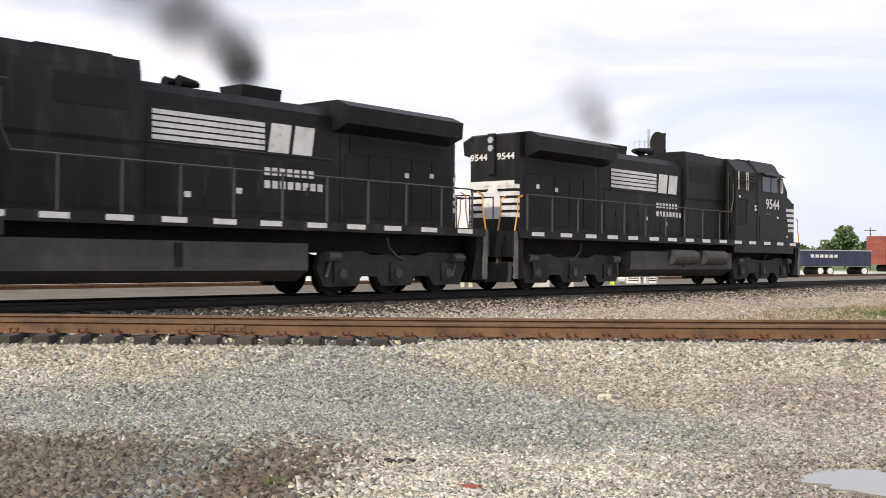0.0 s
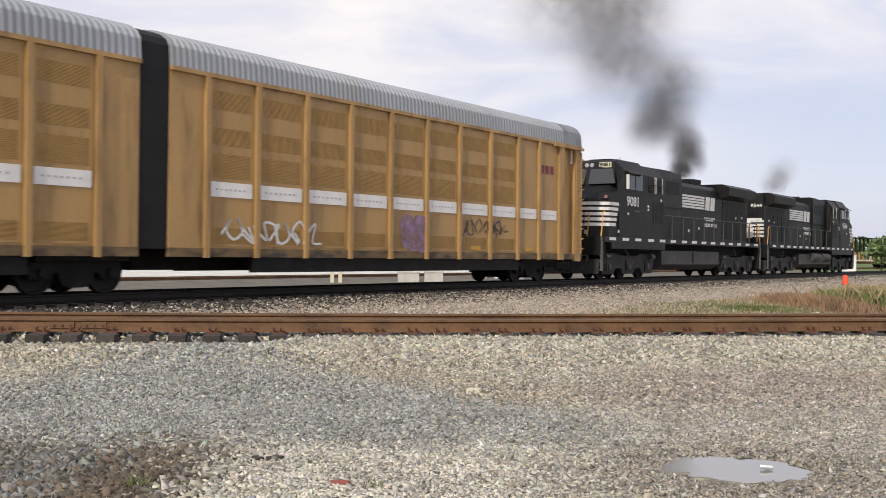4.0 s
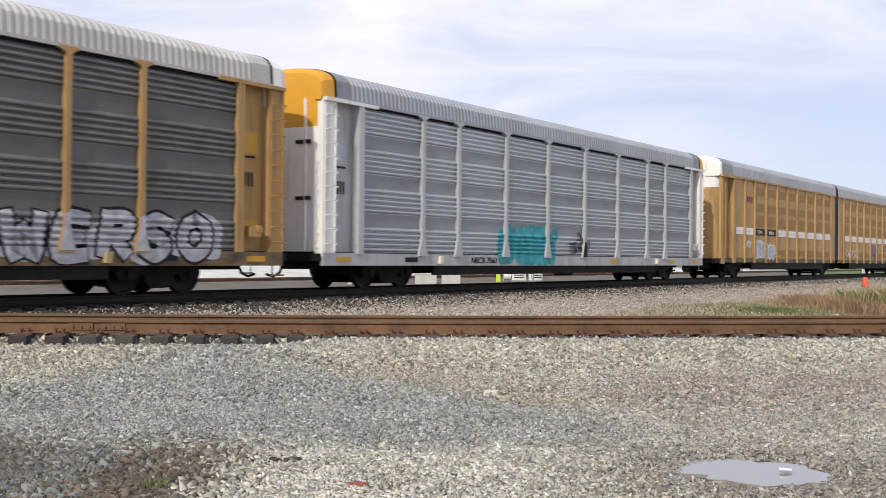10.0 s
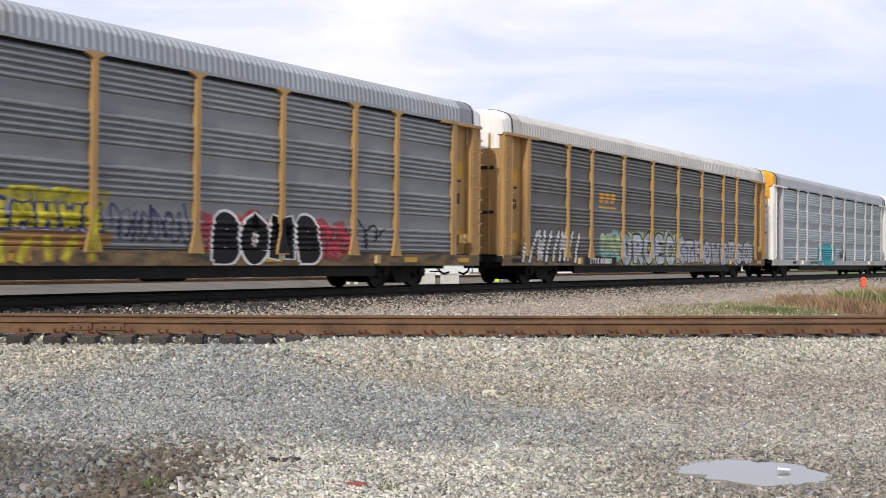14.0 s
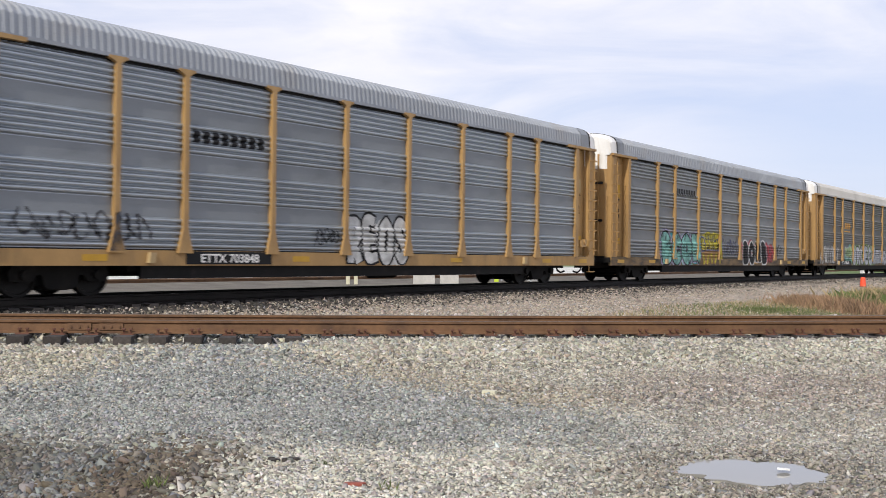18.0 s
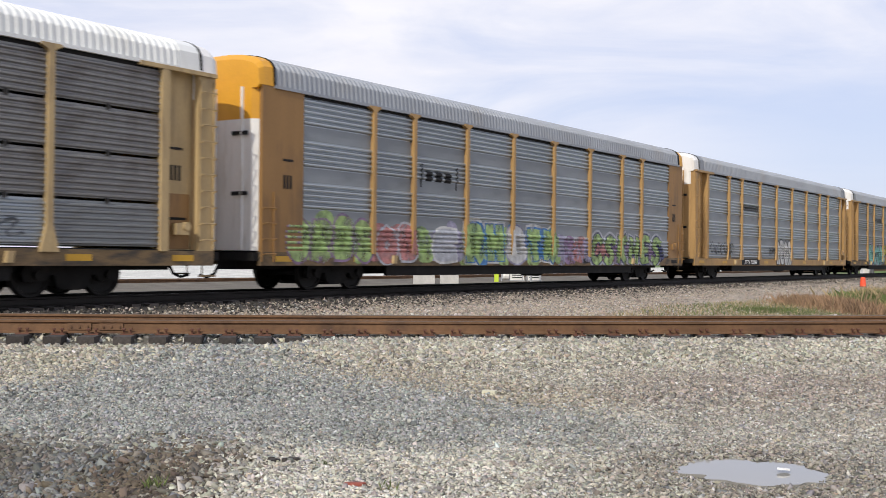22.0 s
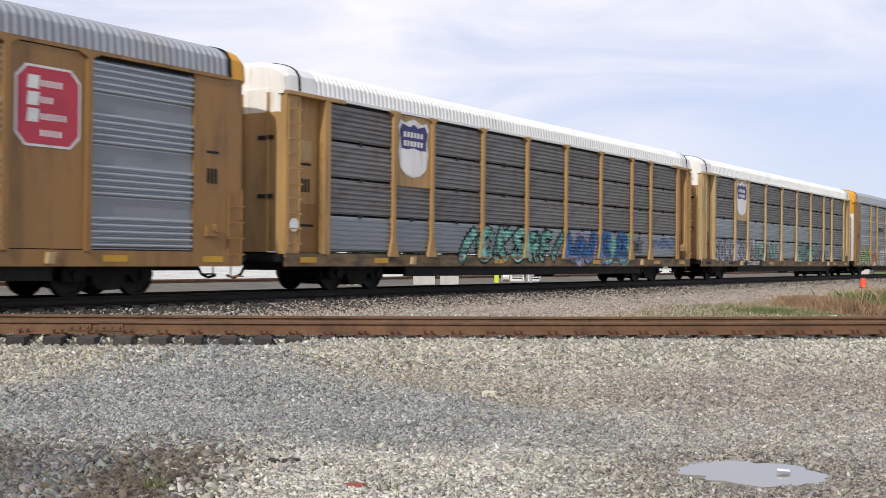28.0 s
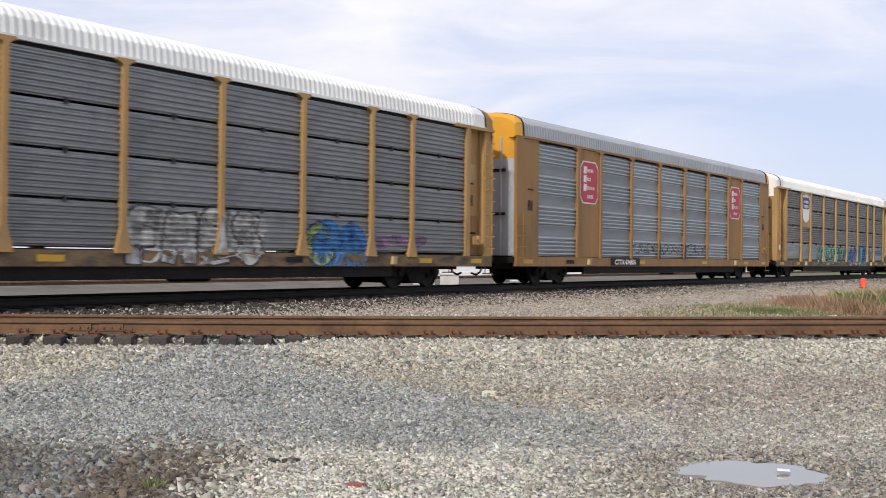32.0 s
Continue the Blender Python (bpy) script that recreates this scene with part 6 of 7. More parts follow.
def locomotive(number, label, lead):
    """A six-axle diesel. x from 0 at the rear coupler to 22.3 at the front one, the cab at the front."""
    L = thing("locomotive", label, "locomotive", "locomotives of the freight train")
    k = M["loco"]
    part("frame", box(box(bmesh.new(), 0.75, 21.5, -1.38, 1.38, 1.62, 1.74), 0.9, 21.3, -0.7, 0.7, 1.05, 1.6), M["under"], L)
    for side in (-1, 1):
        p = part("deck_edge", prism_x(bmesh.new(), [(-1.42 * side, 1.55), (-1.50 * side, 1.55), (-1.50 * side, 1.77), (-1.42 * side, 1.77)], 0.8, 21.3), k, L)
        xs = [1.4, 2.9, 4.3, 5.6, 6.9, 8.3, 9.6, 10.9, 12.2, 13.6, 14.9, 16.2, 17.6, 18.9, 20.2]
        for x in xs:
            part("edge_stripe", shared("edge_stripe", lambda b: box(b, 0, 0.62, -0.004, 0.004, 1.62, 1.74), M["stripe"]), None, p, m=pose(x, -1.502 * side * (1 if side > 0 else 1), 0))
    # long hood
    part("engine_hood", prism_x(bmesh.new(), [(-0.92, 1.74), (0.92, 1.74), (0.92, 4.389), (0.72, 4.602), (-0.72, 4.602), (-0.92, 4.389)], 5.9, 11.75), k, L)
    part("radiator_section", prism_x(bmesh.new(), [(-0.92, 1.74), (0.92, 1.74), (0.92, 4.474), (-0.92, 4.474)], 1.79, 5.95), k, L)
    part("radiator_wing", prism_x(bmesh.new(), [(-0.95, 4.02), (0.95, 4.02), (1.46, 4.20), (1.50, 4.62), (1.1, 4.80), (-1.1, 4.80), (-1.50, 4.62), (-1.46, 4.20)], 1.82, 6.2), k, L)
    part("rear_hood_slope", loft(bmesh.new(), [[(1.8, -0.92, 1.74), (1.8, 0.92, 1.74), (1.8, 0.92, 4.78), (1.8, -0.92, 4.78)], [(1.55, -0.92, 1.74), (1.55, 0.92, 1.74), (1.55, 0.92, 4.76), (1.55, -0.92, 4.76)], [(1.4, -0.85, 1.74), (1.4, 0.85, 1.74), (1.4, 0.85, 4.70), (1.4, -0.85, 4.70)]]), k, L)
    part("inverter_cabinet", prism_x(bmesh.new(), [(-1.0, 1.74), (1.0, 1.74), (1.02, 3.2), (1.05, 3.3), (1.05, 4.66), (1.0, 4.96), (-1.0, 4.96), (-1.05, 4.66), (-1.05, 3.3), (-1.02, 3.2)], 11.75, 17.05), k, L)
    for side in (-1, 1):
        part("cabinet_grille", box(bmesh.new(), 12.1, 13.7, side * 1.05 - 0.012, side * 1.05 + 0.012, 3.9, 4.5), M["black"], L)
        for x, z in ((9.0, 2.35), (10.4, 2.2), (12.3, 3.35), (13.6, 3.4), (14.3, 3.35), (3.4, 3.05), (2.4, 3.1)):
            part("warning_label", box(bmesh.new(), x, x + 0.16, side * (0.925 if x < 11 else 1.005) - 0.012, side * (0.925 if x < 11 else 1.005) + 0.012, z, z + 0.13), M["stripe"] if x != 14.3 else M["pink"], L)
    for side in (-1, 1):
        for i in range(7):
            x = 6.3 + 0.76 * i
            part("engine_door", box(bmesh.new(), x, x + 0.68, side * 0.92 - 0.012, side * 0.92 + 0.012, 1.95, 3.192), k, L)
        for i in range(5):
            x = 1.75 + 0.82 * i
            d = part("radiator_door", box(bmesh.new(), x, x + 0.72, side * 0.92 - 0.015, side * 0.92 + 0.015, 1.95, 3.513), M["black"], L)
        part("radiator_screen", box(bmesh.new(), 1.9, 5.6, side * 0.92 - 0.02, side * 0.92 + 0.02, 3.534, 3.94), M["black"], L)
    for side in (-1, 1):
        for x0, x1, z0, z1 in ((11.95, 13.2, 1.9, 3.1), (13.4, 14.7, 1.9, 3.1)):
            part("cabinet_door", box(bmesh.new(), x0, x1, side * 1.0 - 0.014, side * 1.0 + 0.014, z0, z1), k, L)
        part("hood_rail", pipe(bmesh.new(), [(6.2, side * 0.98, 3.32), (11.6, side * 0.98, 3.32)], 0.015), M["loco_grey"], L)
        for x in (7.0, 8.5, 10.0):
            part("door_latch", box(bmesh.new(), x, x + 0.05, side * 0.94 - 0.012, side * 0.94 + 0.012, 2.4, 2.6), M["loco_grey"], L)
        part("window_frame", box(bmesh.new(), 17.38, 19.16, side * 1.482 - 0.01, side * 1.482 + 0.01, 3.74, 4.54), M["loco_grey"], L)
    part("roof_fan_cover", box(bmesh.new(), 12.2, 13.9, -0.7, 0.7, 4.96, 5.06), k, L)
    part("exhaust_pipe", prism_x(bmesh.new(), [(-0.35, 4.527), (0.35, 4.527), (0.42, 4.944), (-0.42, 4.944)], 7.4, 8.6), k, L, "square soot-black stack")
    b = bmesh.new()
    for dy, x0, x1 in ((-0.2, 9.4, 10.1), (0.0, 9.3, 9.9), (0.2, 9.5, 10.0)):
        rod(b, (x0, dy - 0.3, 4.88), (x1, dy - 0.3, 4.88), 0.06, 8, 0.14)
    rod(b, (9.7, -0.3, 4.581), (9.7, -0.3, 4.86), 0.05)
    part("horn", b, M["black"], L)
    # cab and nose
    cab = part("cab", loft(bmesh.new(), [[(x, -1.48, 1.5), (x, 1.48, 1.5), (x, 1.48, 4.55), (x, 1.08, 5.06), (x, -1.08, 5.06), (x, -1.48, 4.55)] for x in (17.0, 19.3)] +
                               [[(20.0, -1.46, 1.5), (20.0, 1.46, 1.5), (20.0, 1.46, 3.9), (19.55, 1.12, 4.95), (19.55, -1.12, 4.95), (20.0, -1.46, 3.9)]]), k, L)
    nose = part("nose", loft(bmesh.new(), [[(x, -a, 1.5), (x, a, 1.5), (x, a, z), (x, b, z + d), (x, -b, z + d), (x, -a, z)]
                                            for x, a, b, z, d in ((19.9, 1.46, 1.05, 3.72, 0.22), (20.75, 1.44, 0.9, 3.38, 0.18), (21.2, 0.8, 0.55, 3.22, 0.12))]), k, L)
    part("nose_door", box(bmesh.new(), 21.19, 21.225, -0.45, 0.3, 1.8, 3.1), k, nose)
    for sgn in (-1, 1):
        part("nose_lamp", rod(bmesh.new(), (21.2, sgn * 0.62, 1.95), (21.27, sgn * 0.62, 1.95), 0.09, 10), M["steel"], nose)
        part("marker_plate", box(bmesh.new(), 20.80, 20.92, *sorted((sgn * 1.38, sgn * 1.30)), 3.34, 3.46), M["pink"], nose)
    for i in range(5):
        z = 2.2 + 0.215 * i
        for sgn in (-1, 1):
            part("nose_stripe", loft(bmesh.new(), [[(x, sgn * y, z), (x, sgn * y, z + 0.13), (x, sgn * (y - 0.03), z + 0.13), (x, sgn * (y - 0.03), z)]
                                                   for x, y in ((20.15 - 0.07 * i, 1.468), (20.75, 1.452), (21.2, 0.812))]), M["stripe"], nose)
        part("nose_stripe", box(bmesh.new(), 21.19, 21.232, -0.8, 0.8, z, z + 0.13), M["stripe"], nose)
        part("rear_stripe", box(bmesh.new(), 1.37, 1.395, -0.85, 0.85, z, z + 0.13), M["stripe"], L)
        for sgn in (-1, 1):
            part("rear_stripe", loft(bmesh.new(), [[(1.55, sgn * 0.928, z), (1.55, sgn * 0.928, z + 0.13), (1.57, sgn * 0.90, z + 0.13), (1.57, sgn * 0.90, z)],
                                                    [(1.39, sgn * 0.856, z), (1.39, sgn * 0.856, z + 0.13), (1.41, sgn * 0.83, z + 0.13), (1.41, sgn * 0.83, z)]]), M["stripe"], L)
    part("rear_band", box(bmesh.new(), 1.362, 1.39, -0.85, 0.85, 3.15, 3.3), M["stripe"], L)
    part("rear_headlight", rod(rod(bmesh.new(), (1.28, 0, 4.3), (1.4, 0, 4.3), 0.10, 10), (1.28, 0, 4.55), (1.4, 0, 4.55), 0.10, 10), M["steel"], L)
    part("headlight_box", box(bmesh.new(), 1.32, 1.41, -0.13, 0.13, 3.5, 4.75), M["black"], L)
    for sgn in (-1, 1):
        n = lettering(L, number, 0, 0, 0.2, M["stripe"], 0)
        n.matrix_basis = Matrix.Translation((1.385, sgn * -0.52, 3.95)) @ pose(0, 0, 0, 90, 0, -90)
    # full-width electrical section behind the cab, with its louvred bay and skirt
    part("equipment_section", prism_x(bmesh.new(), [(-1.46, 1.5), (1.46, 1.5), (1.46, 4.5), (1.06, 4.97), (-1.06, 4.97), (-1.46, 4.5)], 15.05, 17.02), k, L)
    for side in (-1, 1):
        part("side_skirt", box(bmesh.new(), 14.9, 20.6, *sorted((side * 1.43, side * 1.497)), 1.28, 1.56), k, L)
        bay = part("louvre_bay", box(bmesh.new(), 15.2, 16.75, side * 1.46 - 0.012, side * 1.46 + 0.012, 3.78, 4.46), M["black"], L)
        for q in range(6):
            part("louvre", prism_x(bmesh.new(), [(side * 1.47, 3.82 + 0.11 * q), (side * 1.50, 3.80 + 0.11 * q), (side * 1.50, 3.83 + 0.11 * q), (side * 1.47, 3.85 + 0.11 * q)], 15.22, 16.73), M["loco_grey"], bay)
        for x in (15.22, 15.92, 16.08):
            part("bay_post", box(bmesh.new(), x, x + 0.055, side * 1.49 - 0.02, side * 1.49 + 0.02, 3.76, 4.48), M["handhold"], bay)
        part("bay_rail", pipe(bmesh.new(), [(14.9, side * 1.53, 4.12), (17.0, side * 1.53, 4.12)], 0.02), M["loco_grey"], bay)
        door = part("equipment_door", box(bmesh.new(), 15.15, 16.0, side * 1.46 - 0.016, side * 1.46 + 0.016, 2.45, 3.3), M["black"], L)
        part("door_frame", pipe(bmesh.new(), [(15.1, side * 1.48, 2.4), (16.1, side * 1.48, 2.4), (16.1, side * 1.48, 3.4), (15.1, side * 1.48, 3.4), (15.1, side * 1.48, 2.4)], 0.025), M["loco_grey"], door)
        part("sill_panel", box(bmesh.new(), 17.2, 19.9, side * 1.485 - 0.012, side * 1.485 + 0.012, 1.82, 2.75), k, L)
        for x, z in ((16.75, 2.98), (16.75, 3.12), (15.3, 3.45), (18.9, 2.72), (19.85, 1.95)):
            part("data_plate", box(bmesh.new(), x, x + 0.12, side * 1.487 - 0.012, side * 1.487 + 0.012, z, z + 0.09), M["stripe"], L)
        part("data_plate", box(bmesh.new(), 17.75, 18.25, side * 1.49 - 0.008, side * 1.49 + 0.008, 2.86, 2.94), M["stanchion"], L)
        part("down_pipe", pipe(bmesh.new(), [(14.95, side * 1.2, 1.74), (14.95, side * 1.2, 4.4)], 0.035), M["loco_grey"], L)
    part("rear_emblem", loft(bmesh.new(), [[(1.352, y, z) for y, z in ((-0.28, 2.15), (0.28, 2.15), (0.34, 2.5), (0.2, 2.95), (-0.05, 3.214), (-0.3, 2.9), (-0.36, 2.45))], [(1.385, y, z) for y, z in ((-0.28, 2.15), (0.28, 2.15), (0.34, 2.5), (0.2, 2.95), (-0.05, 3.214), (-0.3, 2.9), (-0.36, 2.45))]]), M["stripe"], L)
    for side in (-1, 1):
        w = part("side_window", box(bmesh.new(), 17.45, 18.2, side * 1.49 - 0.008, side * 1.49 + 0.008, 3.80, 4.48), M["glass"], cab)
        part("side_window", box(bmesh.new(), 18.3, 19.1, side * 1.49 - 0.008, side * 1.49 + 0.008, 3.80, 4.48), M["glass"], cab)
        part("window_shade", prism_x(bmesh.new(), [(side * 1.47, 4.62), (side * 1.47, 4.59), (side * 1.70, 4.44), (side * 1.70, 4.47)], 17.35, 19.2), M["loco_grey"], cab)
        part("mirror", box(bmesh.new(), 19.15, 19.2, side * 1.56 - 0.06, side * 1.56 + 0.06, 3.8, 4.42), M["stripe"], cab)
        part("windscreen", loft(bmesh.new(), [[(19.975, side * 0.1, 4.0), (19.975, side * 1.34, 4.0), (19.7, side * 1.1, 4.64), (19.7, side * 0.1, 4.64)],
                                               [(19.955, side * 0.1, 3.99), (19.955, side * 1.34, 3.99), (19.68, side * 1.1, 4.63), (19.68, side * 0.1, 4.63)]]), M["glass"], cab)
        part("number_board", box(bmesh.new(), 19.55, 19.64, *sorted((side * 0.45, side * 1.0)), 4.70, 4.93), M["cream"], cab)
        nb = lettering(cab, number, 0, 0, 0.16, M["black"], 0)
        nb.matrix_basis = Matrix.Translation((19.645, side * 0.725, 4.75)) @ pose(0, 0, 0, 90, 0, 90)
    part("headlight", rod(rod(bmesh.new(), (19.5, -0.12, 4.82), (19.66, -0.12, 4.82), 0.09, 10), (19.5, 0.12, 4.82), (19.66, 0.12, 4.82), 0.09, 10), M["steel"], cab)
    part("cab_roof_unit", box(bmesh.new(), 17.3, 18.6, -0.5, 0.5, 5.06, 5.16), k, cab)
    part("antenna", rod(bmesh.new(), (17.9, 0.6, 4.794), (17.9, 0.6, 5.25), 0.015), k, cab)
    for side in (-1, 1):
        lettering(cab, number, 18.45, 3.12, 0.40, M["stripe"], side * 1.492, side > 0)
        # emblem: five stripes and two slanting blocks, with two rows of bars below
        grp = part("side_emblem", mesh_of("side_emblem", box(bmesh.new(), 6.6, 11.45, -0.930, -0.921, 2.25, 4.1), k), None, L, m=(pose(0, 0, 0) if side < 0 else pose(LOCO_L - 4.2, 0, 0, 0, 0, 180)))
        a, b2, c2 = 6.7, 9.75, 9.85
        for i in range(5):
            decal("emblem_stripe", grp, [rect(a, b2, 3.385 + 0.135 * i, 3.481 + 0.135 * i)], M["stripe"], y=-0.934)
        for q in range(2):
            decal("emblem_block", grp, [skew(c2 + 0.74 * q, c2 + 0.62 + 0.74 * q, 3.36, 4.04, 0.1)], M["stripe"], y=-0.934, label="plain white slanting block")
        bars(grp, c2 - 0.1, c2 + 1.5, 2.82, 3.0, 7, "stripe", y=-0.934, name="railroad_name")
        bars(grp, c2 - 0.1, c2 + 1.8, 2.52, 2.70, 8, "stripe", y=-0.934, name="railroad_name")
    # fuel tank and air tanks
    part("fuel_tank", prism_x(bmesh.new(), [(-1.35, 0.62), (-0.95, 0.36), (0.95, 0.36), (1.35, 0.62), (1.35, 1.25), (-1.35, 1.25)], 7.35, 14.95), M["tank_grey"], L)
    for side in (-1, 1):
        for x in (() if side > 0 else (10.0, 12.4)):
            part("air_tank", rod(bmesh.new(), (x, side * 1.36, 1.06), (x + 1.75, side * 1.36, 1.06), 0.27, 16), M["tank_grey"], L)
        part("tank_gauge", box(bmesh.new(), 10.9, 11.1, side * 1.355 - 0.02, side * 1.355 + 0.02, 0.7, 1.2), M["black"], L)
    loco_truck(L, 4.1, not lead), loco_truck(L, 18.2, not lead)
    coupler(L, 0.62, -1), coupler(L, LOCO_L - 0.62, 1)
    # handrails
    for side in (-1, 1):
        y = side * 1.40
        r = part("handrail", pipe(bmesh.new(), [(1.3, y, 2.85), (11.6, y, 2.85), (14.75, y, 2.85), (14.95, y, 3.3), (14.95, y, 4.0)], 0.022), M["stanchion"], L)
        for x in (1.3, 2.6, 4.0, 5.4, 6.8, 8.2, 9.6, 11.0, 12.4, 13.8):
            part("stanchion", box(bmesh.new(), x - 0.025, x + 0.025, y - 0.02, y + 0.02, 1.74, 2.85), M["stanchion"], r)
        for xe, d in ((0.8, -1), (21.3, 1)):
            st = part("step_well", prism_y(bmesh.new(), [(xe - 0.02, 0.35), (xe + 0.3 * -d, 0.35), (xe + 0.3 * -d, 1.74), (xe - 0.02, 1.74)], y - 0.35 * (1 if side > 0 else 0), y + 0.35 * (1 if side < 0 else 0)), M["under"], L)
            for i in range(4):
                part("step", box(bmesh.new(), *sorted((xe - 0.02 * d, xe + 0.16 * d)), *sorted((y, y - side * 0.62)), 0.4 + 0.34 * i, 0.44 + 0.34 * i), M["step_grey"], st)
            for yy in (y, y - side * 0.62):
                part("step_cheek", box(bmesh.new(), *sorted((xe - 0.02 * d, xe + 0.17 * d)), *sorted((yy, yy + 0.03 * side)), 0.36, 1.74), M["step_grey"], st)
            for yy in (y, y - side * 0.62):
                part("grab_rail", pipe(bmesh.new(), [(xe + 0.16 * d, yy, 0.95), (xe + 0.16 * d, yy, 1.6), (xe - 0.02 * d, yy, 2.35), (xe - 0.02 * d, yy, 2.72), (xe - 0.25 * d, yy, 2.8)], 0.022), M["amber"], L)
    for xe, d in ((0.55, -1), (21.55, 1)):
        part("plow", loft(bmesh.new(), [[(xe, -1.35, 0.25), (xe, 1.35, 0.25), (xe - 0.1 * d, 1.35, 0.85), (xe - 0.1 * d, -1.35, 0.85)], [(xe - 0.05 * d, -1.35, 0.25), (xe - 0.05 * d, 1.35, 0.25), (xe - 0.15 * d, 1.35, 0.85), (xe - 0.15 * d, -1.35, 0.85)]]), M["loco_grey"], L)
        part("pilot", box(bmesh.new(), *sorted((xe, xe - 0.3 * d)), -1.42, 1.42, 1.0, 1.76), k, L)
        part("end_handrail", pipe(bmesh.new(), [(xe, -0.7, 1.76), (xe, -0.7, 2.75), (xe, 0.7, 2.75), (xe, 0.7, 1.76)], 0.02), k, L)
    return L


def build_locomotives():
    rear = locomotive("9081", "black diesel locomotive with white stripes, running cab last", False)
    front = locomotive("9544", "black diesel locomotive with white stripes, leading the train", True)
    g0 = gap_at(1) + 45.45
    join_train(rear, g0 + LOCO_L, True)       # turned round: its own 0 lies at the coupling between the two
    join_train(front, g0 + LOCO_L)


# ---------------------------------------------------------------- exhaust
PLUMES = []
BILLOWS = []


def build_smoke():
    """Soft billows over the two stacks, each a shallow dome that thins towards its rim."""
    def billow(b, r, rs):
        n = 10
        uv = b.loops.layers.uv.new("UVMap")
        ph = [rs.uniform(0, 6.28) for _ in range(4)]
        grid = {}
        for i in range(n + 1):
            for j in range(n + 1):
                u, v = i / n * 2 - 1, j / n * 2 - 1
                d = min(1.0, math.hypot(u, v))
                lump = 0.10 * math.sin(3 * u + ph[0]) * math.sin(3 * v + ph[1])
                grid[i, j] = b.verts.new((u * r, -r * (0.22 * (1 - d * d) + 0.4 * lump), v * r))
        for i in range(n):
            for j in range(n):
                if math.hypot((i + 0.5) / n * 2 - 1, (j + 0.5) / n * 2 - 1) > 1.05:
                    continue
                f = b.faces.new((grid[i, j], grid[i + 1, j], grid[i + 1, j + 1], grid[i, j + 1]))
                for lp, (a, c) in zip(f.loops, ((i, j), (i + 1, j), (i + 1, j + 1), (i, j + 1))):
                    lp[uv].uv = (a / n, c / n)
        for v in [v for v in b.verts if not v.link_faces]:
            b.verts.remove(v)
        return b
    g0 = gap_at(1) + 45.45 + LOCO_L
    drift = ((0, 2.3, 0.0, 0.5), (1, 2.3, 0.0, 0.6), (2, 1.9, -0.2, 0.8), (3, 1.15, -0.42, 0.9), (4.5, 0.7, -0.15, 1.2), (6, 0.2, 0.2, 1.5), (7, 0.0, 0.3, 1.7), (9, 0.0, 0.42, 2.0), (32, 0.0, 0.6, 2.2))
    for s0, dense, thin, tall, count, label, seed in ((g0 - 8.0, "smoke", "mid_smoke", 0.40, 15, "dark sooty exhaust smoke rising from the locomotive", 3),
                                                      (g0 + 8.0, "thin_smoke", "thin_smoke", 0.5, 6, "thin grey exhaust smoke over the leading locomotive", 8)):
        plume = thing("exhaust_smoke", label, "smoke")
        rs = random.Random(seed)
        for i in range(count):
            z = tall * 1.27 ** i
            r = 0.45 + 0.56 * z ** 0.95
            side, across = rs.uniform(-0.6, 0.6) * r, rs.uniform(-0.6, 0.6) * r
            turned = (rs.uniform(-12, 12), rs.uniform(0, 360), -math.degrees(PSI) + rs.uniform(-14, 14))
            bl = part("billow", billow(bmesh.new(), r, rs), M[dense if z < 5.0 else thin], plume, smooth=True)
            # the column trails behind, then stands up and spreads down the wind
            BILLOWS.append((bl, [(t, pose(side * spread - back * max(0, z - 0.6), across * spread - wind * z, z * (0.9 + 0.1 * spread), *turned)) for t, back, wind, spread in drift]))
        PLUMES.append((plume, s0))


# ---------------------------------------------------------------- things that stand round about
def at(x, y, z=None):
    zz = float(ground_z(np.array([float(x)]), np.array([float(y)]))[0]) if z is None else z
    return Vector((x, y, zz))


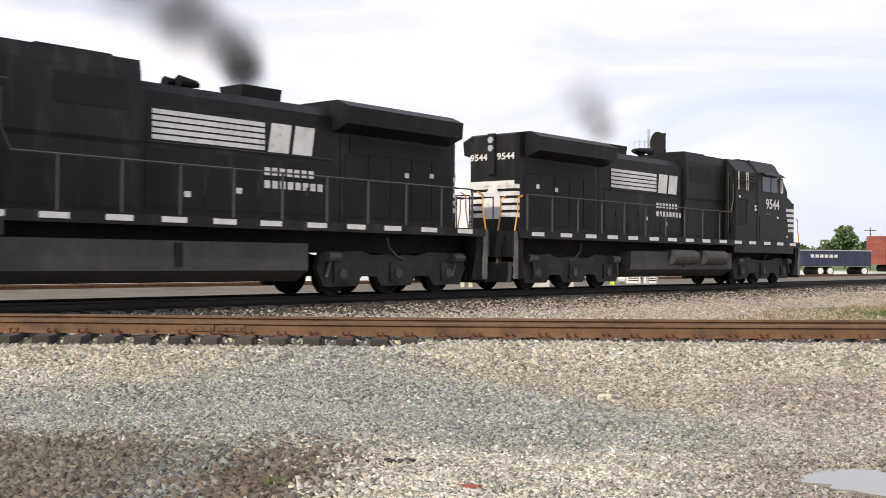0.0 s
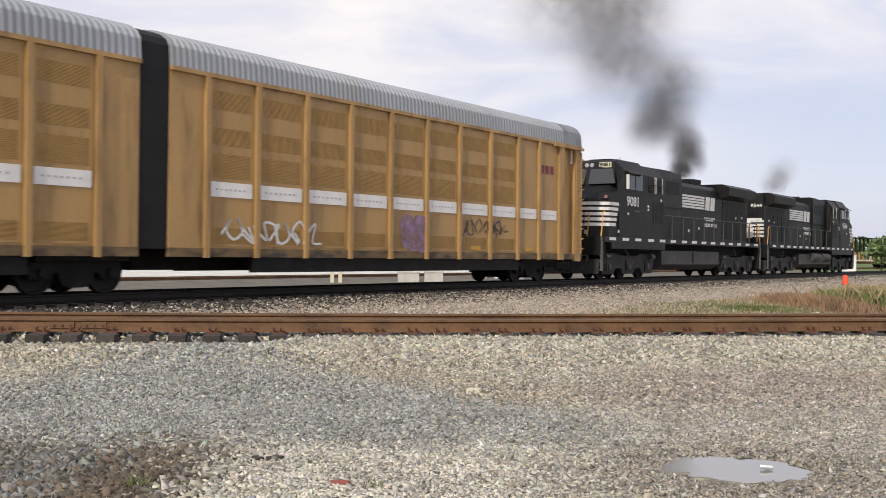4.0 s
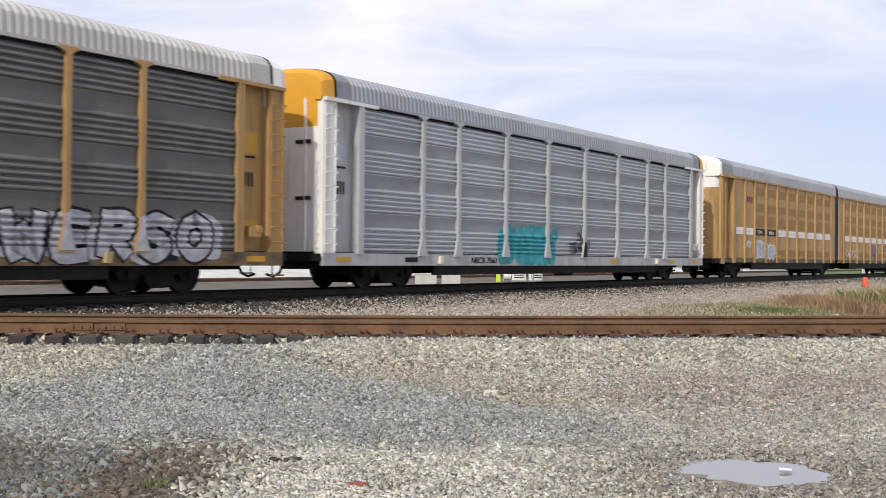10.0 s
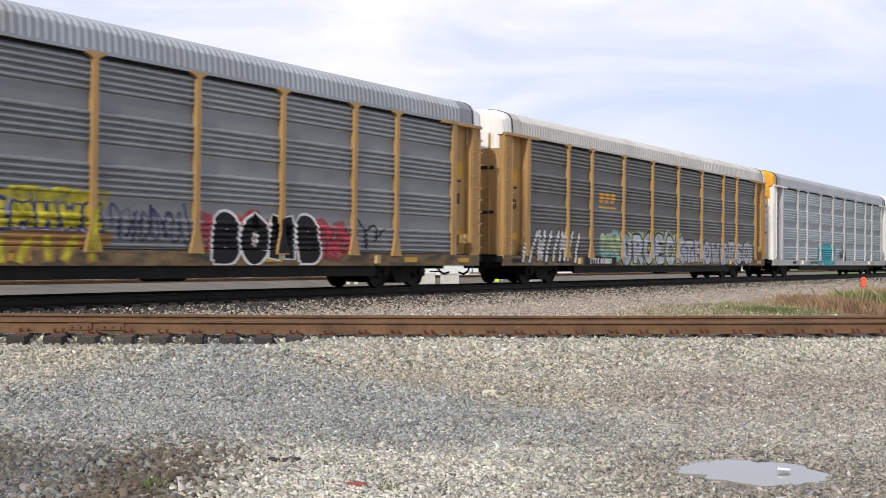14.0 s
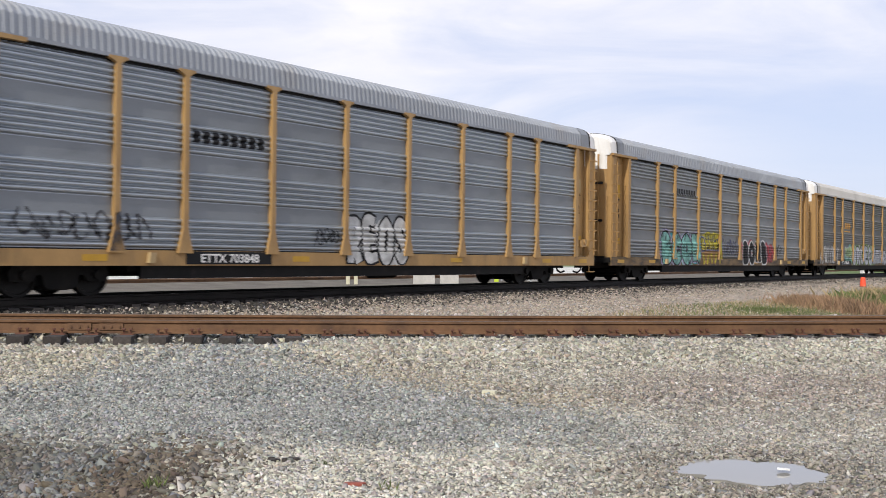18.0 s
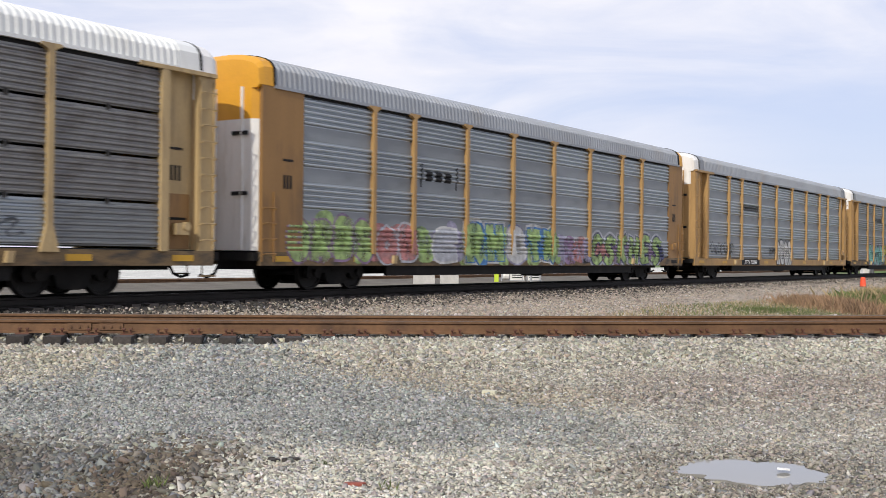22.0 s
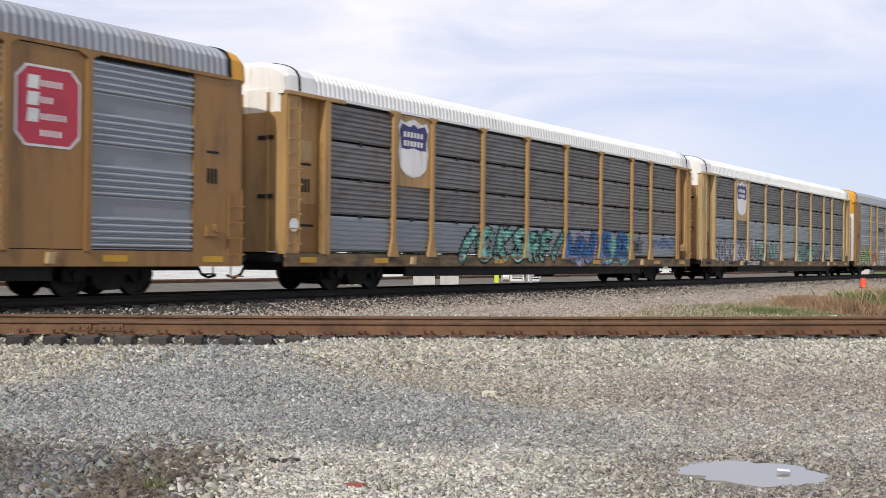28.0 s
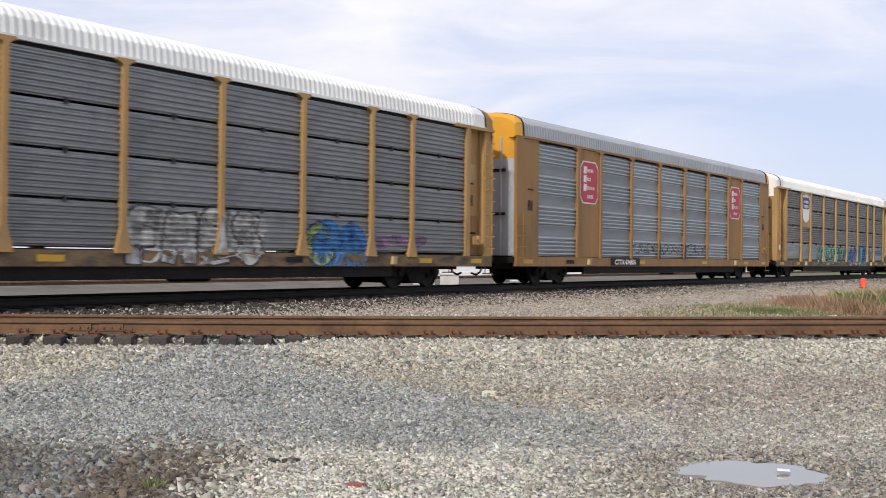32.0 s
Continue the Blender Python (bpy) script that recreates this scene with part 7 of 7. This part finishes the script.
def far_things():
    c = thing("traffic_drum", "orange-red plastic marker drum at the grass edge", "traffic drum", m=Matrix.Translation(at(22.7, 58.5)))
    ring = [2 * math.pi * i / 14 for i in range(14)]
    part("body", loft(bmesh.new(), [[(r * math.cos(a), r * math.sin(a), z) for a in ring] for r, z in ((0.16, 0.04), (0.15, 0.28), (0.14, 0.29), (0.125, 0.52), (0.08, 0.56))]), M["cone"], c)
    part("base", loft(bmesh.new(), [[(r * math.cos(a), r * math.sin(a), z) for a in ring] for r, z in ((0.2, 0), (0.2, 0.04), (0.17, 0.05))]), M["black"], c)
    s = thing("signal_mast", "black railway signal head on a galvanised mast", "railway signal", m=Matrix.Translation(at(5.3, 65)))
    part("mast", rod(bmesh.new(), (0, 0, 0), (0, 0, 9.2), 0.07, 8), M["steel"], s)
    part("target", loft(bmesh.new(), [[(0.52 + 0.46 * math.cos(q), dy, 8.3 + 0.74 * math.sin(q)) for q in [2 * math.pi * i / 18 for i in range(18)]] for dy in (-0.25, -0.21)]), M["black"], s)
    part("lamp_housing", box(bmesh.new(), 0.42, 1.0, -0.2, 0.12, 7.6, 8.95), M["black"], s)
    part("platform", box(bmesh.new(), -0.8, 0.3, -0.3, 0.4, 7.4, 7.46), M["steel"], s)
    part("platform_rail", pipe(bmesh.new(), [(-0.8, 0.4, 7.46), (-0.8, 0.4, 8.5), (0.3, 0.4, 8.5), (0.3, 0.4, 7.46)], 0.02), M["steel"], s)
    part("ladder", pipe(pipe(bmesh.new(), [(-0.2, 0.2, 0), (-0.2, 0.2, 8.6)], 0.02), [(-0.5, 0.2, 0), (-0.5, 0.2, 8.6)], 0.02), M["steel"], s)
    # low things behind the train
    for x in (-4.75, -4.35):
        p = thing("marker_post", "short cream-painted marker post", "post", "posts behind the train", m=Matrix.Translation(at(x, 54.3)))
        part("shaft", box(bmesh.new(), -0.09, 0.09, -0.09, 0.09, 0, 1.0), M["cream"], p)
        part("cap", box(bmesh.new(), -0.11, 0.11, -0.11, 0.11, 1.0, 1.04), M["cream"], p)
    for x, w in ((-1.0, 1.15), (0.35, 1.0)):
        bx = thing("concrete_vault", "low pale concrete utility vault", "utility box", "vaults behind the train", m=Matrix.Translation(at(x, 58.3)))
        part("body", box(bmesh.new(), -w / 2, w / 2, -0.5, 0.5, 0, 0.5), M["concrete"], bx)
        part("lid", box(bmesh.new(), -w / 2 - 0.04, w / 2 + 0.04, -0.54, 0.54, 0.5, 0.57), M["concrete"], bx)
    h = thing("marker_flag", "fluorescent yellow plastic marker stake", "marker", m=Matrix.Translation(at(3.2, 64.5)))
    part("stake", box(bmesh.new(), -0.13, 0.13, -0.04, 0.04, 0, 0.75), M["hivis"], h)
    pump_unit(4.9, 67.0)
    b = thing("relay_cabinet", "white steel relay cabinet on a plinth", "cabinet", m=Matrix.Translation(at(37.6, 96)))
    part("body", box(bmesh.new(), -0.5, 0.5, -0.35, 0.35, 0.15, 1.75), M["white"], b)
    part("roof", box(bmesh.new(), -0.55, 0.55, -0.4, 0.4, 1.75, 1.82), M["white"], b)
    part("plinth", box(bmesh.new(), -0.6, 0.6, -0.45, 0.45, 0, 0.15), M["concrete"], b)
    part("door", box(bmesh.new(), -0.42, 0.42, -0.365, -0.345, 0.25, 1.65), M["white"], b)
    for x, y, col, lab in ((42.3, 150.0, "box_red", "faded red centre-beam lumber flatcar, empty"), (60.0, 165.0, "yellow", "yellow centre-beam lumber flatcar, empty"), (77.7, 180.0, "box_red", "faded red centre-beam lumber flatcar, empty")):
        centre_beam(x, y, col, lab)
    trailer(26.4, 125.0)
    pole = thing("utility_pole", "wooden utility pole with one crossarm", "pole", m=Matrix.Translation(at(66.5, 240)))
    part("shaft", rod(bmesh.new(), (0, 0, 0), (0, 0, 9.2), 0.16, 8, 0.11), M["bark"], pole)
    part("crossarm", box(bmesh.new(), -1.2, 1.2, -0.06, 0.06, 8.4, 8.55), M["bark"], pole)


def pump_unit(x, y):
    """White boxed machinery beside the marker stakes, with bent pipes over it."""
    v = thing("pump_unit", "white boxed pump machinery with bent pipes on the lot", "machinery", m=Matrix.Translation(at(x, y)))
    for x0, x1, z1 in ((-0.75, 0.1, 0.62), (0.3, 1.15, 0.72)):
        h = part("housing", box(bmesh.new(), x0, x1, -0.4, 0.4, 0.08, z1), M["white"], v)
        for k in range(3):
            part("louvre", box(bmesh.new(), x0 + 0.12, x1 - 0.12, -0.415, -0.395, 0.2 + 0.14 * k, 0.26 + 0.14 * k), M["black"], h)
        part("skid", box(bmesh.new(), x0 - 0.04, x1 + 0.04, -0.44, 0.44, 0, 0.08), M["steel"], v)
    part("tank", rod(bmesh.new(), (-1.2, 0, 0.3), (-0.8, 0, 0.3), 0.24, 14), M["white"], v)
    part("pipe", pipe(bmesh.new(), [(-1.25, -0.1, 0), (-1.25, -0.1, 0.85), (-0.9, -0.1, 0.88), (0.2, -0.1, 0.7), (0.9, -0.1, 0.9)], 0.045, 6), M["steel"], v)


def centre_beam(x, y, col, lab):
    """An empty centre-beam flatcar: end bulkheads, a truss down the middle, a low deck on two trucks."""
    c = thing("centre_beam_car", lab, "railcar", "parked lumber cars", m=Matrix.Translation(at(x, y)) @ pose(0, 0, 0.3, 0, 0, 40))
    m = M[col]
    n = 22.0
    part("deck", box(box(bmesh.new(), 0, n, -1.4, 1.4, 0.95, 1.25), 2, n - 2, -0.4, 0.4, 0.55, 0.95), m, c)
    for xx in (0.15, n - 0.15):
        bk = part("bulkhead", box(bmesh.new(), xx - 0.14, xx + 0.14, -1.4, 1.4, 1.25, 4.75), m, c)
        for z in (2.0, 2.8, 3.6, 4.4):
            part("bulkhead_rib", box(bmesh.new(), xx - 0.2, xx + 0.2, -1.42, 1.42, z, z + 0.12), m, bk)
    for a, b in ((0.3, 3.2), (n - 3.2, n - 0.3)):
        part("gusset_plate", box(bmesh.new(), a, b, -0.12, 0.12, 1.25, 4.7), m, c)
    part("top_chord", box(bmesh.new(), 0.3, n - 0.3, -0.35, 0.35, 4.6, 4.75), M["under"], c)
    k = 3.2
    while k < n - 3.2:
        part("truss_post", box(bmesh.new(), k - 0.06, k + 0.06, -0.12, 0.12, 1.25, 4.6), M["under"], c)
        part("truss_plate", box(bmesh.new(), k - 0.25, k + 0.25, -0.1, 0.1, 1.25, 2.4), m, c)
        k += 1.3
    bars(c, 7.0, 14.0, 1.0, 1.2, 9, "stripe", y=-1.402, name="lettering")
    for xx in (2.6, n - 2.6):
        t = part("truck", box(box(bmesh.new(), xx - 1.1, xx + 1.1, -1.0, -0.85, 0.4, 0.7), xx - 1.1, xx + 1.1, 0.85, 1.0, 0.4, 0.7), M["under"], c)
        for ax in (-0.89, 0.89):
            part("wheelset", rod(bmesh.new(), (xx + ax, -0.8, 0.46), (xx + ax, 0.8, 0.46), 0.46, 16), M["wheel"], t)


def trailer(x, y):
    t = thing("scrap_trailer", "dark blue open-top scrap trailer with white wheel hubs", "trailer", "parked trailers", m=Matrix.Translation(at(x, y)) @ pose(0, 0, 0, 0, 0, 25))
    part("body", box(bmesh.new(), 0, 9.5, -1.25, 1.25, 1.05, 2.75), M["trailer_blue"], t)
    part("top_rail", box(bmesh.new(), -0.05, 9.55, -1.3, 1.3, 2.75, 2.88), M["steel"], t)
    for i in range(7):
        part("side_stake", box(bmesh.new(), 0.6 + 1.35 * i, 0.72 + 1.35 * i, -1.31, -1.25, 1.05, 2.75), M["trailer_blue"], t)
    bars(t, 1.2, 5.0, 2.0, 2.35, 6, "stripe", y=-1.315, name="lettering")
    for xx in (2.6, 3.9, 8.6):
        w = part("wheel", rod(bmesh.new(), (xx, -1.2, 0.5), (xx, 1.2, 0.5), 0.5, 18), M["black"], t)
        part("hub", rod(bmesh.new(), (xx, -1.24, 0.5), (xx, 1.24, 0.5), 0.36, 14), M["white"], w)


def tree(x, y, height, width, seed, label, leaf="leaf", size=0.32, count=2600):
    rs = random.Random(seed)
    t = thing("tree", label, "tree", "trees", m=Matrix.Translation(at(x, y)))
    b = bmesh.new()
    rod(b, (0, 0, -0.2), (0, 0, height * 0.55), 0.03 * height, 8, 0.014 * height)
    tips = []
    for i in range(11):
        a, z = rs.uniform(0, 6.28), height * rs.uniform(0.25, 0.6)
        q = Vector((math.cos(a) * width * rs.uniform(0.2, 0.42), math.sin(a) * width * rs.uniform(0.2, 0.42), z + height * rs.uniform(0.12, 0.32)))
        rod(b, (0, 0, z), q, 0.012 * height, 5, 0.004 * height)
        tips.append(q)
    tips += [Vector((rs.uniform(-0.15, 0.15) * width, rs.uniform(-0.15, 0.15) * width, height * rs.uniform(0.6, 0.88))) for _ in range(6)]
    part("trunk", b, M["bark"], t)
    nr = np.random.RandomState(seed)
    cen = np.array([tips[i] for i in nr.randint(0, len(tips), count)])
    d = nr.normal(size=(count, 3))
    d /= np.linalg.norm(d, axis=1)[:, None]
    p = cen + d * (nr.uniform(0.3, 1, count) ** 0.5)[:, None] * np.array([0.21 * width, 0.21 * width, 0.15 * height])
    ax = nr.normal(size=(count, 3))
    ax /= np.linalg.norm(ax, axis=1)[:, None]
    bx = np.cross(ax, nr.normal(size=(count, 3)))
    bx /= np.linalg.norm(bx, axis=1)[:, None]
    s = size * nr.uniform(0.6, 1.3, count)[:, None]
    v = np.stack([p - ax * s, p + bx * s * 0.5, p + ax * s, p - bx * s * 0.5], 1).reshape(-1, 3)
    me = quads("crown", v, np.arange(4 * count).reshape(-1, 4), M[leaf])
    part("crown", me, None, t)


def build_trees():
    tree(48.0, 110, 4.6, 5.0, 1, "leafy green tree behind the parked lumber cars")
    tree(49.5, 104, 11.5, 9.0, 2, "tall leafy green tree with hanging branches", count=4200)
    tree(40.9, 97, 2.6, 3.2, 3, "low round green bush beside the relay cabinet", size=0.2, count=1200)
    rs = random.Random(7)
    for i in range(64):
        x = -60 + 5.0 * i + rs.uniform(-2.5, 2.5)
        tree(x, 300 + rs.uniform(-18, 25), rs.uniform(5.5, 8.0), rs.uniform(6, 10), 20 + i, "distant hazy green tree on the horizon", "leaf_far", 0.7, 480)
    tree(74, 290, 11.2, 7.5, 91, "tall distant green tree on the horizon", "leaf_far", 0.7, 1100)


def blades(name, label, x, y, h, w, mat, seed):
    rs = np.random.RandomState(seed)
    z = ground_z(x, y) - 0.02
    a, lean = rs.uniform(0, 6.28, len(x)), rs.normal(0, 0.28, (len(x), 2)) * h[:, None]
    dx, dy = np.cos(a) * w, np.sin(a) * w
    v = np.stack([np.stack([x - dx, y - dy, z], 1), np.stack([x + dx, y + dy, z], 1),
                  np.stack([x + dx * 0.6 + lean[:, 0] * 0.4, y + dy * 0.6 + lean[:, 1] * 0.4, z + h * 0.6], 1),
                  np.stack([x + lean[:, 0], y + lean[:, 1], z + h], 1)], 1).reshape(-1, 3)
    me = quads(name, v, np.arange(4 * len(x)).reshape(-1, 4), M[mat])
    tagged(new(name, me), label, "grass", kind="stuff")


def build_grass():
    rs = np.random.RandomState(31)

    def patch(n, x0, x1, y0, y1):
        x, y = rs.uniform(x0, x1, n), rs.uniform(y0, y1, n)
        _, u = to_fg(x, y)
        s, lat = to_track(x, y)
        edge = lat + 1.1 * wavy(x, y, 0.8, 9)
        k = (u > 3.0 + 0.8 * wavy(x, y, 1.3, 12)) & (edge < -6.5) & (x > 3.2 + 1.2 * wavy(x, y, 0.7, 10))
        return x[k], y[k]
    x, y = patch(80000, 3, 27, 19, 62)
    kind = wavy(x, y, 0.55, 14) + 0.7 * rs.normal(size=len(x)) * 0.6
    g = kind > 0.0
    h = rs.uniform(0.05, 0.16, len(x)) * (1 + 0.4 * wavy(x, y, 0.6, 15))
    blades("green_grass", "short green grass between the tracks", x[g], y[g], h[g], 0.006, "grass", 41)
    blades("dry_grass", "dry tan grass between the tracks", x[~g], y[~g], h[~g] * 1.1, 0.006, "straw", 42)
    n = 8000
    x, y = rs.normal(11.1, 0.45, n), rs.normal(31.0, 1.8, n)
    blades("dry_weeds", "reddish-brown dry weeds", x, y, rs.uniform(0.08, 0.46, n) * np.exp(-((x - 11.1) / 0.9) ** 2), 0.006, "weed", 43)
    n = 4500
    x, y = rs.normal(8.9, 1.1, n), rs.normal(29.3, 1.0, n)
    blades("green_verge", "green grass strip along the crossing track", x, y, rs.uniform(0.04, 0.15, n) * np.exp(-((x - 8.9) / 2.0) ** 2), 0.007, "grass", 46)
    n = 9000
    x, y = rs.normal(12.75, 0.65, n), rs.normal(31.0, 1.5, n)
    blades("tall_weeds", "tall green weeds at the grass edge", x, y, rs.uniform(0.1, 0.6, n) * np.exp(-((x - 12.75) / 1.2) ** 2), 0.006, "grass", 44)
    n = 900
    x, y = rs.normal(12.9, 0.7, n), rs.normal(31.0, 1.5, n)
    blades("tall_straw", "tall pale dry stems among the weeds", x, y, rs.uniform(0.2, 0.75, n), 0.006, "straw", 45)
    for cx, cy, n, r, hh, lab in ((-1.85, 6.98, 90, 0.045, 0.12, "small green weed tuft in the stones"), (-0.80, 7.75, 40, 0.05, 0.075, "thin dry weed sprig in the gravel"), (-0.36, 7.0, 26, 0.04, 0.11, "thin weed sprig in the gravel")):
        x, y = rs.normal(cx, r, n), rs.normal(cy, r, n)
        blades("weed_tuft", lab, x, y, rs.uniform(0.3, 1.0, n) * hh, 0.003, "grass", int(n))


def build_litter():
    rs = random.Random(12)

    def chip(name, label, cat, x, y, lx, ly, lz, mat, turn):
        o = thing(name, label, cat, m=Matrix.Translation(at(x, y)) @ pose(0, 0, 0.005, rs.uniform(-6, 6), rs.uniform(-8, 8), turn))
        ring = [(lx * (0.5 + rs.uniform(-0.08, 0.05)) * a, ly * 0.5 * b) for a, b in ((-1, -0.4), (-0.3, -1), (0.7, -0.8), (1, 0.1), (0.5, 0.9), (-0.6, 0.8))]
        part("slab", loft(bmesh.new(), [[(px, py, 0) for px, py in ring], [(px * 0.96, py * 0.93, lz) for px, py in ring]]), M[mat], o)
    chip("bark_chip", "flat reddish-brown scrap of bark", "bark", -0.56, 7.1, 0.16, 0.07, 0.02, "box_red", 10)
    chip("flat_stone", "pale yellow flat stone", "stone", 0.5, 11.3, 0.17, 0.12, 0.04, "cream", 0)
    chip("white_stone", "white stone lying in the puddle", "stone", 2.46, 7.80, 0.12, 0.08, 0.012, "white", 5)
    # flat dark slabs added to stand in for a shadow between the stones
    for i in range(5):
        chip("shadow_slab", "flat dark slab standing in for a shadow in the gravel", "earth", -1.12 + rs.uniform(-0.12, 0.12), 7.75 + rs.uniform(-0.1, 0.1), 0.09, 0.06, 0.025, "tie", rs.uniform(0, 180))

def motions():
    """The train rolls along its line; the wheels turn with it."""
    turn = math.degrees(PSI)
    for car, s0, turned in TRAIN:
        rows = []
        for t, _ in KNOTS:
            p = on_track(s0 + rolled(t))
            rows.append((t, pose(p.x, p.y, p.z, 0, 0, turn + (180 if turned else 0))))
        walk(car, rows)
    for plume, s0 in PLUMES:
        rows = []
        for t, _ in KNOTS:
            p = on_track(s0 + rolled(t), HALF, 4.9)
            rows.append((t, pose(p.x, p.y, p.z, 0, 0, turn)))
        walk(plume, rows)
    for billow, rows in BILLOWS:
        walk(billow, rows)
    step = 1.0 / 15
    for (r, turned), sets in WHEELS.items():
        rows = [(i * step, pose(0, 0, 0, 0, (-1 if turned else 1) * math.degrees(rolled(min(i * step, 32.0)) / r) % 360, 0)) for i in range(481)]
        walk(sets[0], rows)
        source = sets[0].animation_data
        for w in sets[1:]:
            w.rotation_mode = "QUATERNION"
            w.animation_data_create()
            w.animation_data.action = source.action
            w.animation_data.action_slot = source.action_slot


build_ground()
build_puddle()
build_tracks()
build_locomotives()
build_smoke()
build_double_rack()
build_autoracks()
far_things()
build_trees()
build_grass()
build_litter()
build_stones()
motions()
